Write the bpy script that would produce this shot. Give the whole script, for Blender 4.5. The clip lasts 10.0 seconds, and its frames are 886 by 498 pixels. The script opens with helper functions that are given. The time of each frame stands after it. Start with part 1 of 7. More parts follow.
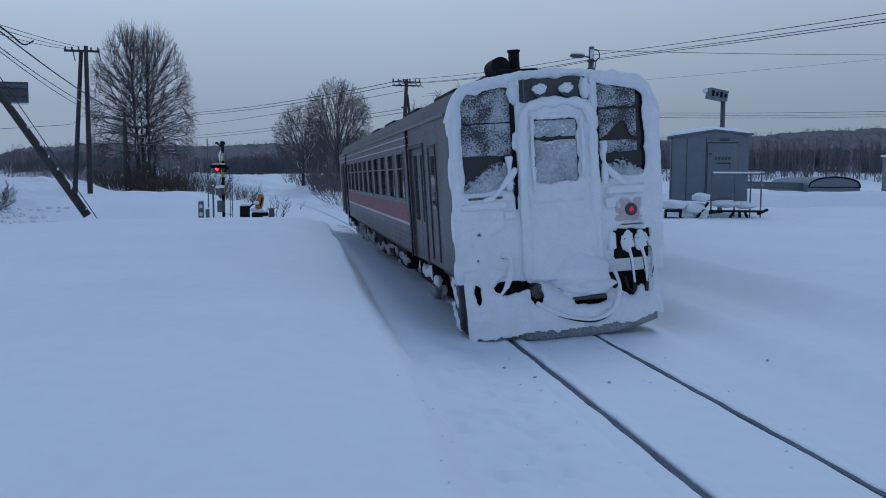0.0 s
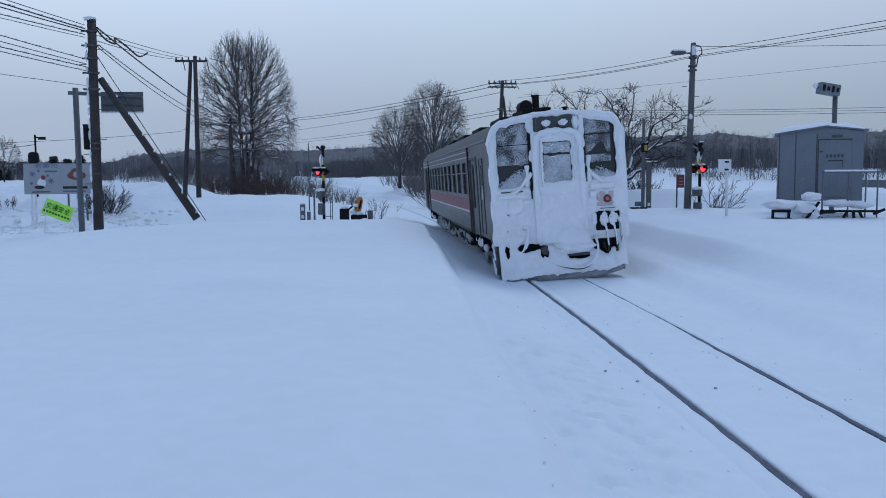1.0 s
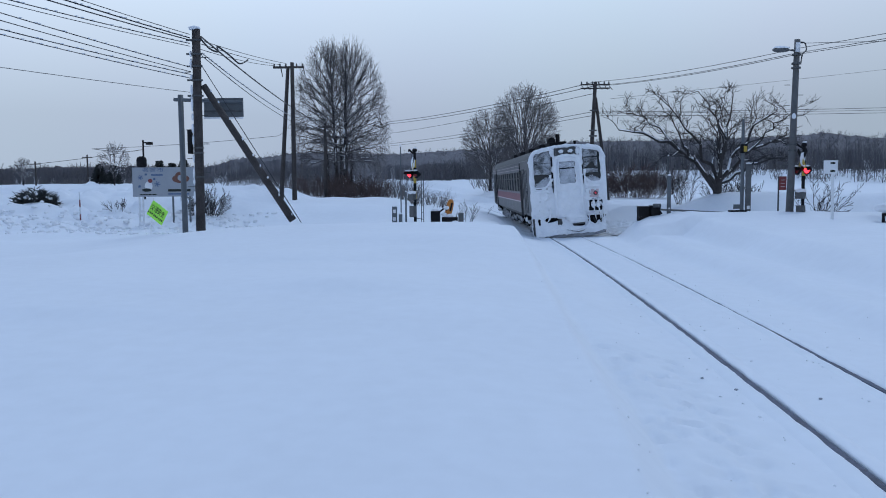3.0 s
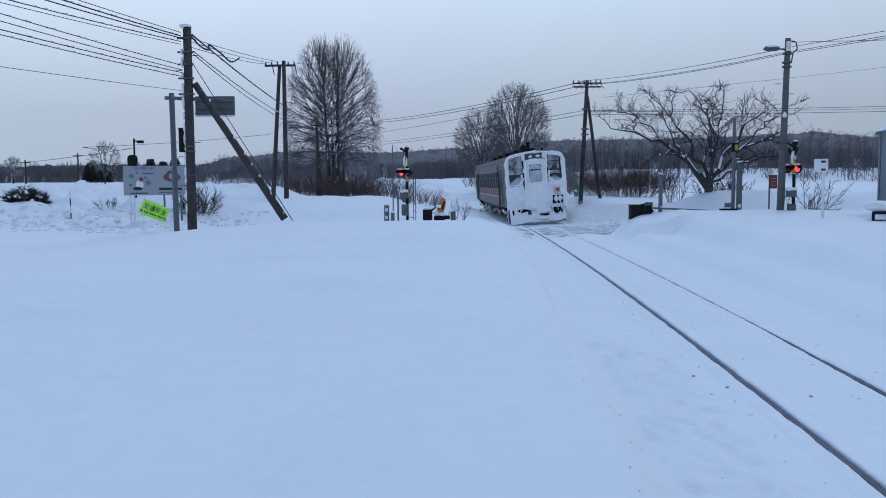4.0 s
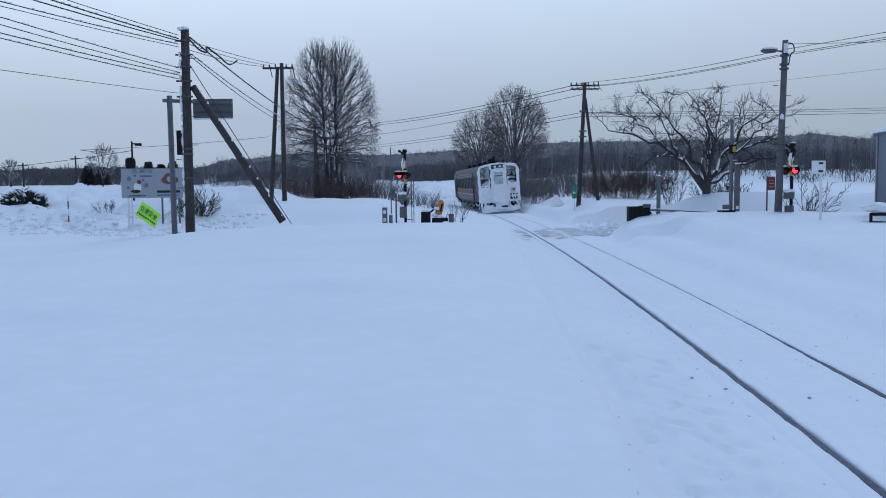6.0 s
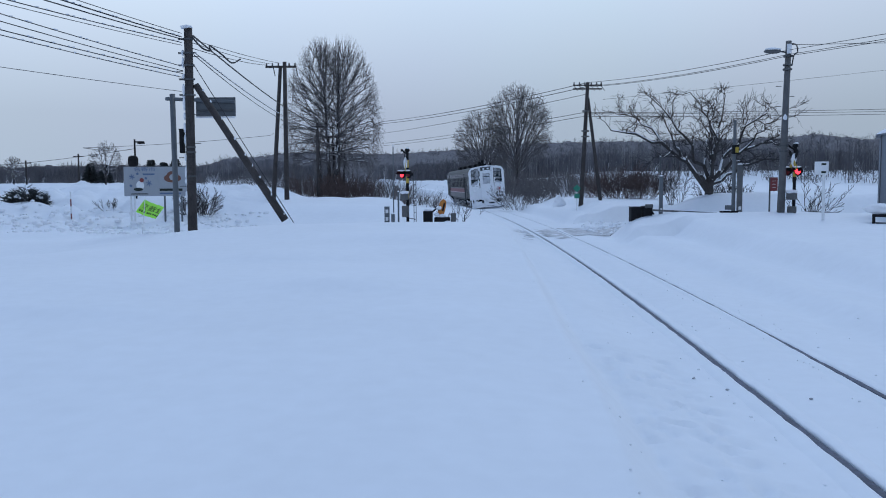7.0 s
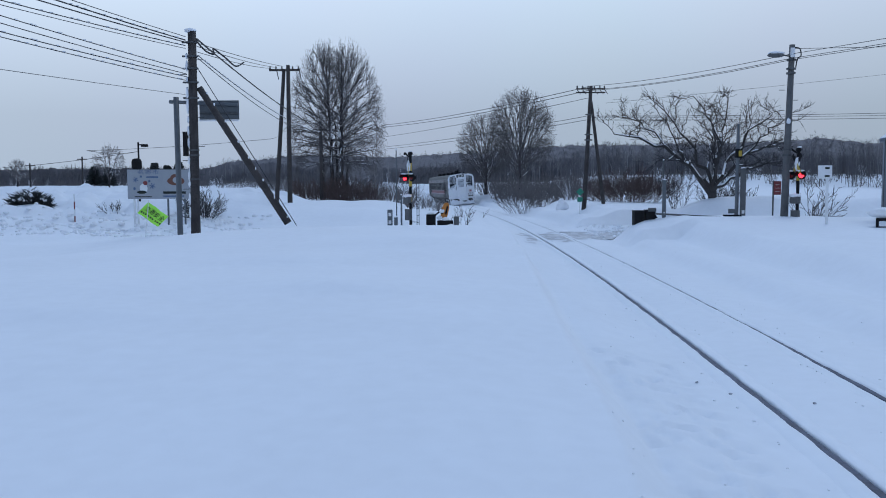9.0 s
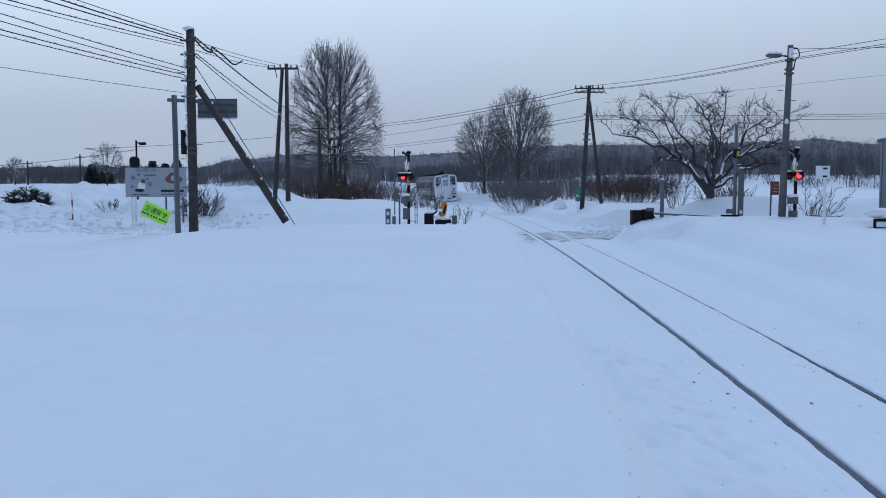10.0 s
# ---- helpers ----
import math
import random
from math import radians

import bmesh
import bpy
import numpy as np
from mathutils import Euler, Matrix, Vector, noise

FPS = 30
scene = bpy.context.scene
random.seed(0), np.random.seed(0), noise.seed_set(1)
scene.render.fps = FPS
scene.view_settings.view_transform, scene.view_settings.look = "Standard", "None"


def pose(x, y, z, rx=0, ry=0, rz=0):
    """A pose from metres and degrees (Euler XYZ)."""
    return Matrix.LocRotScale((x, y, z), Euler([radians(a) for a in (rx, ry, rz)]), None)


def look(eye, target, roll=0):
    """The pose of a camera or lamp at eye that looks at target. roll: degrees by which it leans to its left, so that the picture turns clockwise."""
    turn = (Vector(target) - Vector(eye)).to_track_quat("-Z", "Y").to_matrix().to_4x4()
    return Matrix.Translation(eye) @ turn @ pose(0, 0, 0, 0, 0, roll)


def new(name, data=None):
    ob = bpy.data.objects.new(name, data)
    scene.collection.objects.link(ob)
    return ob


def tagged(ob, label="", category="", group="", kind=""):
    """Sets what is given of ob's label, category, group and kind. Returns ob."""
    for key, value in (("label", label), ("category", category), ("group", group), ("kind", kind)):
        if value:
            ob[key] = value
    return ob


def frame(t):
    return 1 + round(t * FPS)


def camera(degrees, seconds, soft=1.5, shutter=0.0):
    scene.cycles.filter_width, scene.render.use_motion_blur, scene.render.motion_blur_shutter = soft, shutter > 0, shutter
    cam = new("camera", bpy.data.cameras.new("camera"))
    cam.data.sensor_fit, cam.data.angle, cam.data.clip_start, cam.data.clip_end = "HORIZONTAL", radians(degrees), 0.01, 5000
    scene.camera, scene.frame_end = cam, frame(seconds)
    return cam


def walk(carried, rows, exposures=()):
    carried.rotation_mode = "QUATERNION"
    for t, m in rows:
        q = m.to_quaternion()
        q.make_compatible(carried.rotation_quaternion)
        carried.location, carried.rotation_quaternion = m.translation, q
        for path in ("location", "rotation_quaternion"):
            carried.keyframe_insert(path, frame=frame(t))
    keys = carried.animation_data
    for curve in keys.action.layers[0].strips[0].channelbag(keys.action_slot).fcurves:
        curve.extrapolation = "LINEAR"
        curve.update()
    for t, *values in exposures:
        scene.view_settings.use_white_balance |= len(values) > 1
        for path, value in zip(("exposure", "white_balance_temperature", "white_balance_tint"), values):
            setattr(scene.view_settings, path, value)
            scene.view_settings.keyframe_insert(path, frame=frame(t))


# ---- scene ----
# the camera stands on the snow beside the track and pans; z = 0 is the top of the rails
cam = camera(56.87, 10.0, 1.0)
PATH = [
    (0.0, pose(0.067, 0.0, 2.090, 85.05, -0.20, -11.30)),
    (0.5, pose(0.040, 0.0, 2.088, 85.07, -0.06, -8.22)),
    (1.0, pose(0.018, 0.0, 2.088, 85.18, 0.35, -4.68)),
    (1.5, pose(0.007, 0.0, 2.088, 85.34, 0.65, -1.70)),
    (2.0, pose(0.000, 0.0, 2.083, 85.32, 0.59, 0.59)),
    (3.5, pose(0.000, 0.0, 2.080, 85.45, 0.44, 1.66)),
    (4.0, pose(0.000, 0.0, 2.080, 85.31, 0.45, 1.07)),
    (4.5, pose(0.000, 0.0, 2.080, 85.22, 0.56, 0.73)),
    (5.0, pose(0.000, 0.0, 2.080, 85.41, 0.72, 0.74)),
    (5.5, pose(0.000, 0.0, 2.080, 85.48, 0.67, 0.80)),
    (7.0, pose(0.000, 0.0, 2.080, 85.42, 0.30, 1.10)),
    (7.5, pose(0.000, 0.0, 2.080, 85.56, 0.24, 0.96)),
    (8.0, pose(0.000, 0.0, 2.080, 85.63, 0.23, 0.98)),
    (8.5, pose(0.000, 0.0, 2.080, 85.67, 0.27, 1.27)),
    (9.0, pose(0.000, 0.0, 2.080, 85.65, 0.21, 1.31)),
    (9.5, pose(0.000, 0.0, 2.080, 85.56, 0.07, 1.09)),
    (10.0, pose(0.000, 0.0, 2.080, 85.59, 0.02, 1.18)),
]
EXPO = [(0.0, -0.50, 6090, 10), (0.5, -0.42, 6160, 10), (1.0, -0.14, 6250, 10), (2.0, -0.07, 6350, 10), (3.5, -0.04, 6350, 10), (10.0, -0.06, 6350, 10)]
walk(cam, PATH, EXPO)

# ---- world and light: an overcast winter dusk ----
world = bpy.data.worlds.new("overcast_sky")
scene.world = world
world.use_nodes = True
wn, wl = world.node_tree.nodes, world.node_tree.links
wn.clear()
w_out = wn.new("ShaderNodeOutputWorld")
w_bg = wn.new("ShaderNodeBackground")
w_sky = wn.new("ShaderNodeTexSky")
w_sky.sky_type, w_sky.sun_disc = "NISHITA", False
w_sky.sun_elevation, w_sky.sun_rotation = radians(60), radians(32)
w_sky.air_density, w_sky.dust_density = 1.0, 4.0
w_co = wn.new("ShaderNodeTexCoord")
w_sep = wn.new("ShaderNodeSeparateXYZ")
w_ramp = wn.new("ShaderNodeValToRGB")
w_cloud = wn.new("ShaderNodeTexNoise")
w_cloud.inputs["Scale"].default_value, w_cloud.inputs["Detail"].default_value = 2.2, 3
w_mul = wn.new("ShaderNodeMix")
w_mul.data_type, w_mul.blend_type = "RGBA", "MULTIPLY"
w_mul.inputs[0].default_value = 0.12
w_mix = wn.new("ShaderNodeMix")
w_mix.data_type = "RGBA"
w_mix.inputs[0].default_value = 0.992
els = w_ramp.color_ramp.elements
els[0].position, els[0].color = 0.0, (4.17, 4.95, 6.15, 1)
els[1].position, els[1].color = 0.65, (1.9, 3.1, 5.5, 1)
for at, col in ((0.08, (4.5, 5.35, 6.65, 1)), (0.22, (6.65, 7.9, 9.8, 1))):
    stop = els.new(at)
    stop.color = col
# the cloud is a little thinner to the left of the line
w_side = wn.new("ShaderNodeMapRange")
w_side.inputs[1].default_value, w_side.inputs[2].default_value = -0.7, 0.7
w_side.inputs[3].default_value, w_side.inputs[4].default_value = 1.16, 0.88
w_tilt = wn.new("ShaderNodeMix")
w_tilt.data_type, w_tilt.blend_type = "RGBA", "MULTIPLY"
w_tilt.inputs[0].default_value = 1.0
wl.new(w_sep.outputs["X"], w_side.inputs[0])
wl.new(w_ramp.outputs[0], w_tilt.inputs[6])
wl.new(w_side.outputs[0], w_tilt.inputs[7])
wl.new(w_co.outputs["Generated"], w_sep.inputs[0])
wl.new(w_co.outputs["Generated"], w_cloud.inputs["Vector"])
wl.new(w_sep.outputs["Z"], w_ramp.inputs[0])
wl.new(w_tilt.outputs[2], w_mul.inputs[6])
wl.new(w_cloud.outputs["Color"], w_mul.inputs[7])
wl.new(w_sky.outputs[0], w_mix.inputs[6])
wl.new(w_mul.outputs[2], w_mix.inputs[7])
wl.new(w_mix.outputs[2], w_bg.inputs[0])
w_bg.inputs[1].default_value = 0.10
wl.new(w_bg.outputs[0], w_out.inputs[0])
sun = new("sun", bpy.data.lights.new("sun", "SUN"))
sun.data.energy, sun.data.angle, sun.data.color = 0.85, radians(28), (0.82, 0.94, 1.10)
sun.matrix_world = look((9, 14.5, 30), (0, 0, 0))


# ---- materials ----
def mat(name, color, rough=0.7, metal=0.0, var=0.15, scale=6.0, bump=0.0, bscale=40.0, tint=None, emit=None, rnd=0.0):
    """A procedural material: base colour with variation at two scales, and a fine relief."""
    m = bpy.data.materials.new(name)
    m.use_nodes = True
    n, l = m.node_tree.nodes, m.node_tree.links
    b = n["Principled BSDF"]
    b.inputs["Roughness"].default_value, b.inputs["Metallic"].default_value = rough, metal
    co = n.new("ShaderNodeTexCoord")
    n1, n2 = n.new("ShaderNodeTexNoise"), n.new("ShaderNodeTexNoise")
    n1.inputs["Scale"].default_value, n1.inputs["Detail"].default_value = scale, 5
    n2.inputs["Scale"].default_value, n2.inputs["Detail"].default_value = scale * 9, 3
    l.new(co.outputs["Object"], n1.inputs["Vector"])
    l.new(co.outputs["Object"], n2.inputs["Vector"])
    add = n.new("ShaderNodeMath")
    add.operation = "ADD"
    l.new(n1.outputs["Fac"], add.inputs[0])
    l.new(n2.outputs["Fac"], add.inputs[1])
    r = n.new("ShaderNodeValToRGB")
    lo, hi = r.color_ramp.elements
    t = tint or color
    lo.position, hi.position = 0.35, 0.65
    lo.color = (*[c * (1 - var) for c in color], 1)
    hi.color = (*[min(1, c * (1 + var)) for c in t], 1)
    half = n.new("ShaderNodeMath")
    half.operation, half.inputs[1].default_value = "MULTIPLY", 0.5
    l.new(add.outputs[0], half.inputs[0])
    l.new(half.outputs[0], r.inputs[0])
    last = r.outputs[0]
    if rnd:
        oi = n.new("ShaderNodeObjectInfo")
        hs = n.new("ShaderNodeHueSaturation")
        mr = n.new("ShaderNodeMapRange")
        mr.inputs[3].default_value, mr.inputs[4].default_value = 1 - rnd, 1 + rnd
        l.new(oi.outputs["Random"], mr.inputs[0])
        l.new(mr.outputs[0], hs.inputs["Value"])
        l.new(last, hs.inputs["Color"])
        last = hs.outputs[0]
    l.new(last, b.inputs["Base Color"])
    if bump:
        nb, bp = n.new("ShaderNodeTexNoise"), n.new("ShaderNodeBump")
        nb.inputs["Scale"].default_value, nb.inputs["Detail"].default_value = bscale, 6
        bp.inputs["Strength"].default_value, bp.inputs["Distance"].default_value = min(1, bump), 0.02
        l.new(co.outputs["Object"], nb.inputs["Vector"])
        l.new(nb.outputs["Fac"], bp.inputs["Height"])
        l.new(bp.outputs[0], b.inputs["Normal"])
    if emit:
        b.inputs["Emission Color"].default_value = (*emit[0], 1)
        b.inputs["Emission Strength"].default_value = emit[1]
    return m


M_SNOW = mat("snow", (0.81, 0.845, 0.885), 0.75, var=0.025, scale=0.5, bump=0.06, bscale=4.0)
M_SNOWC = mat("clinging_snow", (0.83, 0.855, 0.89), 0.8, var=0.05, scale=5, bump=0.28, bscale=40)
M_FROSTW = mat("pale_frost", (0.36, 0.39, 0.43), 0.7, var=0.2, scale=3.5, bump=0.6, bscale=40, tint=(0.50, 0.53, 0.58))
M_STEEL = mat("dull_stainless_steel", (0.142, 0.145, 0.149), 0.45, 0.4, var=0.34, scale=2.0, bump=0.05, bscale=80)
M_STEELD = mat("dirty_steel", (0.085, 0.09, 0.095), 0.6, 0.4, var=0.35, scale=5, bump=0.2)
M_RED = mat("red_stripe", (0.23, 0.08, 0.10), 0.55, var=0.32, scale=5)
M_PINK = mat("pale_stripe", (0.6, 0.5, 0.52), 0.5, var=0.15, scale=5)
# black iron parts; also the black of the shaded gaps by the end door
M_BLACK = mat("black_iron_and_gaps", (0.013, 0.013, 0.015), 0.75, 0.0, var=0.4, scale=8, bump=0.2)
M_BLACK.node_tree.nodes["Principled BSDF"].inputs["Specular IOR Level"].default_value = 0.15
M_GLASS = mat("dark_glass", (0.02, 0.025, 0.03), 0.08, 0.0, var=0.1)
M_RAIL = mat("rail_steel", (0.070, 0.086, 0.125), 0.6, 0.2, var=0.4, scale=3, bump=0.15)
M_RUBBER = mat("rubber_hose", (0.02, 0.02, 0.022), 0.6, var=0.3)
M_TAIL = mat("tail_lamp_red", (0.5, 0.03, 0.06), 0.3, emit=((1.0, 0.05, 0.10), 0.30))
M_WOODP = mat("tarred_wood_pole", (0.046, 0.040, 0.039), 0.85, var=0.45, scale=3, bump=0.5, bscale=25)
M_CONC = mat("concrete_pole", (0.105, 0.108, 0.112), 0.8, var=0.25, scale=4, bump=0.2)
M_GREY = mat("grey_paint", (0.115, 0.13, 0.145), 0.55, 0.2, var=0.15, scale=5)
M_BARK = mat("bark", (0.044, 0.040, 0.040), 0.9, var=0.4, scale=4, bump=0.5)
M_TWIG = mat("twigs", (0.145, 0.135, 0.136), 0.9, var=0.35, scale=2)
# distance haze is put into this colour as a grey-blue cast
M_FAR = mat("far_woods", (0.125, 0.122, 0.132), 0.95, var=0.3, scale=0.15)
M_FARP = mat("far_birch_trunks", (0.27, 0.265, 0.27), 0.95, var=0.3, scale=0.2)
M_SHRUB = mat("brown_shrub", (0.098, 0.068, 0.062), 0.9, var=0.4, scale=3)
M_YEL = mat("signal_yellow", (0.46, 0.33, 0.04), 0.5, var=0.15, scale=12)
M_ORANGE = mat("orange_cover", (0.50, 0.185, 0.03), 0.55, var=0.2, scale=8)
M_SIGRED = mat("red_signal_lens", (0.5, 0.01, 0.01), 0.3, emit=((1.0, 0.03, 0.05), 3.5))
M_SIGOFF = mat("dark_red_lens", (0.16, 0.012, 0.012), 0.25)
M_LIME = mat("lime_cloth", (0.42, 0.95, 0.10), 0.7, var=0.06, scale=8)
M_INK = mat("black_ink", (0.02, 0.025, 0.02), 0.8)
M_WHITE = mat("white_paint", (0.72, 0.74, 0.76), 0.6, var=0.08, scale=4)
M_BOARD = mat("pale_board", (0.31, 0.335, 0.37), 0.6, var=0.06, scale=3)
M_BLUE = mat("blue_ink", (0.10, 0.15, 0.26), 0.7)
M_BROWN = mat("brown_ink", (0.16, 0.07, 0.05), 0.7)
M_HUT = mat("grey_steel_sheet", (0.17, 0.195, 0.23), 0.6, 0.1, var=0.12, scale=2, bump=0.1)
M_SIGNR = mat("faded_red_paint", (0.20, 0.04, 0.04), 0.6, var=0.2)
M_GREEN = mat("green_paint", (0.02, 0.20, 0.13), 0.5, var=0.15)
M_WIRE = mat("black_cable", (0.03, 0.03, 0.033), 0.7)
M_DIRT = mat("dirty_snow", (0.56, 0.57, 0.59), 0.85, var=0.4, scale=2.5, bump=0.6, bscale=12)
M_NEEDLE = mat("dark_needles", (0.035, 0.042, 0.042), 0.9, var=0.4, scale=5)
M_BLADE = mat("icy_steel", (0.27, 0.29, 0.32), 0.55, 0.1, var=0.45, scale=4, bump=0.4, bscale=20)
M_ICE = mat("grimy_ice", (0.34, 0.36, 0.39), 0.6, var=0.4, scale=6, bump=0.5, bscale=30)
M_MIST = mat("blown_snow", (0.85, 0.88, 0.92), 0.9)


def frost_mat(name, glass, rime, cover, grain):
    """Frost on a dark pane: white grains that crowd together in patches."""
    m = bpy.data.materials.new(name)
    m.use_nodes = True
    n, l = m.node_tree.nodes, m.node_tree.links
    b = n["Principled BSDF"]
    b.inputs["Roughness"].default_value = 0.6
    co = n.new("ShaderNodeTexCoord")
    patch, speck = n.new("ShaderNodeTexNoise"), n.new("ShaderNodeTexNoise")
    patch.inputs["Scale"].default_value, patch.inputs["Detail"].default_value = 3.4, 4
    speck.inputs["Scale"].default_value, speck.inputs["Detail"].default_value = grain, 5
    for t in (patch, speck):
        l.new(co.outputs["Object"], t.inputs["Vector"])
    a2 = n.new("ShaderNodeMath")
    a2.operation = "ADD"
    l.new(patch.outputs["Fac"], a2.inputs[0])
    l.new(speck.outputs["Fac"], a2.inputs[1])
    r = n.new("ShaderNodeMapRange")
    r.inputs[1].default_value, r.inputs[2].default_value = 1.12 - cover, 1.36 - cover
    l.new(a2.outputs[0], r.inputs[0])
    mix = n.new("ShaderNodeMix")
    mix.data_type = "RGBA"
    mix.inputs[6].default_value, mix.inputs[7].default_value = (*glass, 1), (*rime, 1)
    l.new(r.outputs[0], mix.inputs[0])
    l.new(mix.outputs[2], b.inputs["Base Color"])
    bp = n.new("ShaderNodeBump")
    bp.inputs["Strength"].default_value, bp.inputs["Distance"].default_value = 0.7, 0.008
    l.new(a2.outputs[0], bp.inputs["Height"])
    l.new(bp.outputs[0], b.inputs["Normal"])
    return m


M_FROST = frost_mat("window_frost", (0.045, 0.05, 0.055), (0.46, 0.49, 0.53), 0.20, 46)


def woods_mat(name, dark, pale):
    """The massed twigs and stems of a far wood: upright streaks and darker patches."""
    m = bpy.data.materials.new(name)
    m.use_nodes = True
    n, l = m.node_tree.nodes, m.node_tree.links
    b = n["Principled BSDF"]
    b.inputs["Roughness"].default_value = 0.95
    co, mp = n.new("ShaderNodeTexCoord"), n.new("ShaderNodeMapping")
    mp.inputs["Scale"].default_value = (1.0, 1.0, 0.16)
    l.new(co.outputs["Object"], mp.inputs[0])
    fine, broad, add = n.new("ShaderNodeTexNoise"), n.new("ShaderNodeTexNoise"), n.new("ShaderNodeMath")
    fine.inputs["Scale"].default_value, fine.inputs["Detail"].default_value = 0.9, 5
    broad.inputs["Scale"].default_value, broad.inputs["Detail"].default_value = 0.05, 4
    l.new(mp.outputs[0], fine.inputs["Vector"])
    l.new(co.outputs["Object"], broad.inputs["Vector"])
    add.operation = "ADD"
    l.new(fine.outputs["Fac"], add.inputs[0])
    l.new(broad.outputs["Fac"], add.inputs[1])
    r = n.new("ShaderNodeMapRange")
    r.inputs[1].default_value, r.inputs[2].default_value = 0.75, 1.3
    l.new(add.outputs[0], r.inputs[0])
    mix = n.new("ShaderNodeMix")
    mix.data_type = "RGBA"
    mix.inputs[6].default_value, mix.inputs[7].default_value = (*dark, 1), (*pale, 1)
    l.new(r.outputs[0], mix.inputs[0])
    l.new(mix.outputs[2], b.inputs["Base Color"])
    return m


# both twig tones are raised to stand for distance haze
M_WOODS = woods_mat("massed_winter_twigs", (0.082, 0.079, 0.088), (0.160, 0.157, 0.172))


# ---- mesh helpers ----
def part(name, bm, material, parent=None, label="", smooth=False):
    me = bpy.data.meshes.new(name)
    bm.to_mesh(me)
    bm.free()
    me.materials.append(material)
    if smooth:
        for p in me.polygons:
            p.use_smooth = True
    ob = new(name, me)
    if parent:
        ob.parent = parent
    if label:
        ob["label"] = label
    return ob


def mesh_of(name, verts, faces, material, parent=None, smooth=False):
    me = bpy.data.meshes.new(name)
    me.from_pydata(verts, [], faces)
    me.materials.append(material)
    if smooth:
        me.polygons.foreach_set("use_smooth", [True] * len(me.polygons))
    me.update()
    ob = new(name, me)
    if parent:
        ob.parent = parent
    return ob


def thing(name, x=0, y=0, z=0, rz=0, label="", category="", group="", kind=""):
    e = new(name)
    e.matrix_world = pose(x, y, z, 0, 0, rz)
    return tagged(e, label, category, group, kind)


def box(bm, x0, x1, y0, y1, z0, z1, bev=0.0, m=None):
    r = bmesh.ops.create_cube(bm, size=1)
    for v in r["verts"]:
        v.co = Vector((x0 + (v.co.x + 0.5) * (x1 - x0), y0 + (v.co.y + 0.5) * (y1 - y0), z0 + (v.co.z + 0.5) * (z1 - z0)))
    if m is not None:
        bmesh.ops.transform(bm, matrix=m, verts=r["verts"])
    if bev:
        es = {e for v in r["verts"] for e in v.link_edges}
        bmesh.ops.bevel(bm, geom=list(es), offset=bev, segments=2, affect="EDGES", profile=0.5)
    return bm


def rod(bm, a, b, r0, r1=None, seg=10, caps=True):
    """A tapered round bar from a to b."""
    a, b = Vector(a), Vector(b)
    r1 = r0 if r1 is None else r1
    q = (b - a).to_track_quat("Z", "Y")
    rings = []
    for c, r in ((a, r0), (b, r1)):
        rings.append([bm.verts.new(c + q @ Vector((r * math.cos(2 * math.pi * k / seg), r * math.sin(2 * math.pi * k / seg), 0))) for k in range(seg)])
    for k in range(seg):
        bm.faces.new((rings[0][k], rings[0][(k + 1) % seg], rings[1][(k + 1) % seg], rings[1][k]))
    if caps:
        bm.faces.new(rings[0][::-1])
        bm.faces.new(rings[1])
    return bm


def hose(bm, pts, r, seg=8):
    """A round tube along a smooth line through the points."""
    P = [Vector(p) for p in pts]
    line = []
    for i in range(len(P) - 1):
        p0, p1, p2, p3 = P[max(0, i - 1)], P[i], P[i + 1], P[min(len(P) - 1, i + 2)]
        for k in range(6):
            t = k / 6
            line.append(0.5 * ((2 * p1) + (p2 - p0) * t + (2 * p0 - 5 * p1 + 4 * p2 - p3) * t * t + (3 * p1 - p0 - 3 * p2 + p3) * t ** 3))
    line.append(P[-1])
    rings = []
    for i, c in enumerate(line):
        d = (line[min(i + 1, len(line) - 1)] - line[max(i - 1, 0)]).normalized()
        q = d.to_track_quat("Z", "Y") if abs(d.y) > 0.85 else Matrix((Vector((0, 1, 0)).cross(d).normalized(), d.cross(Vector((0, 1, 0)).cross(d)).normalized(), d)).transposed().to_quaternion()
        rr = r(i / (len(line) - 1)) if callable(r) else r
        rings.append([bm.verts.new(c + q @ Vector((rr * math.cos(2 * math.pi * k / seg), rr * math.sin(2 * math.pi * k / seg), 0))) for k in range(seg)])
    for a, b in zip(rings, rings[1:]):
        for k in range(seg):
            bm.faces.new((a[k], a[(k + 1) % seg], b[(k + 1) % seg], b[k]))
    bm.faces.new(rings[0][::-1])
    bm.faces.new(rings[-1])
    return bm


def lump(bm, x, y, z, sx, sy, sz, rough=0.18, sub=3, seed=0.0):
    """An uneven lump, such as clinging snow."""
    r = bmesh.ops.create_icosphere(bm, subdivisions=sub, radius=1)
    for v in r["verts"]:
        k = 1 + rough * noise.noise(v.co * 1.8 + Vector((seed, seed * 1.7, x))) + 0.4 * rough * noise.noise(v.co * 4.5 + Vector((seed, 3, z)))
        v.co = Vector((x + v.co.x * sx * k, y + v.co.y * sy * k, z + v.co.z * sz * k))
    return bm


def hill_noise(x, y, s):
    return noise.noise(Vector((x / s, y / s, 0.3)))


def ss(a, b, v):
    t = min(1.0, max(0.0, (v - a) / (b - a)))
    return t * t * (3 - 2 * t)


def lerp_table(tab, v):
    if v <= tab[0][0]:
        return tab[0][1]
    for (a, p), (b, q) in zip(tab, tab[1:]):
        if v <= b:
            return p + (q - p) * ss(a, b, v)
    return tab[-1][1]


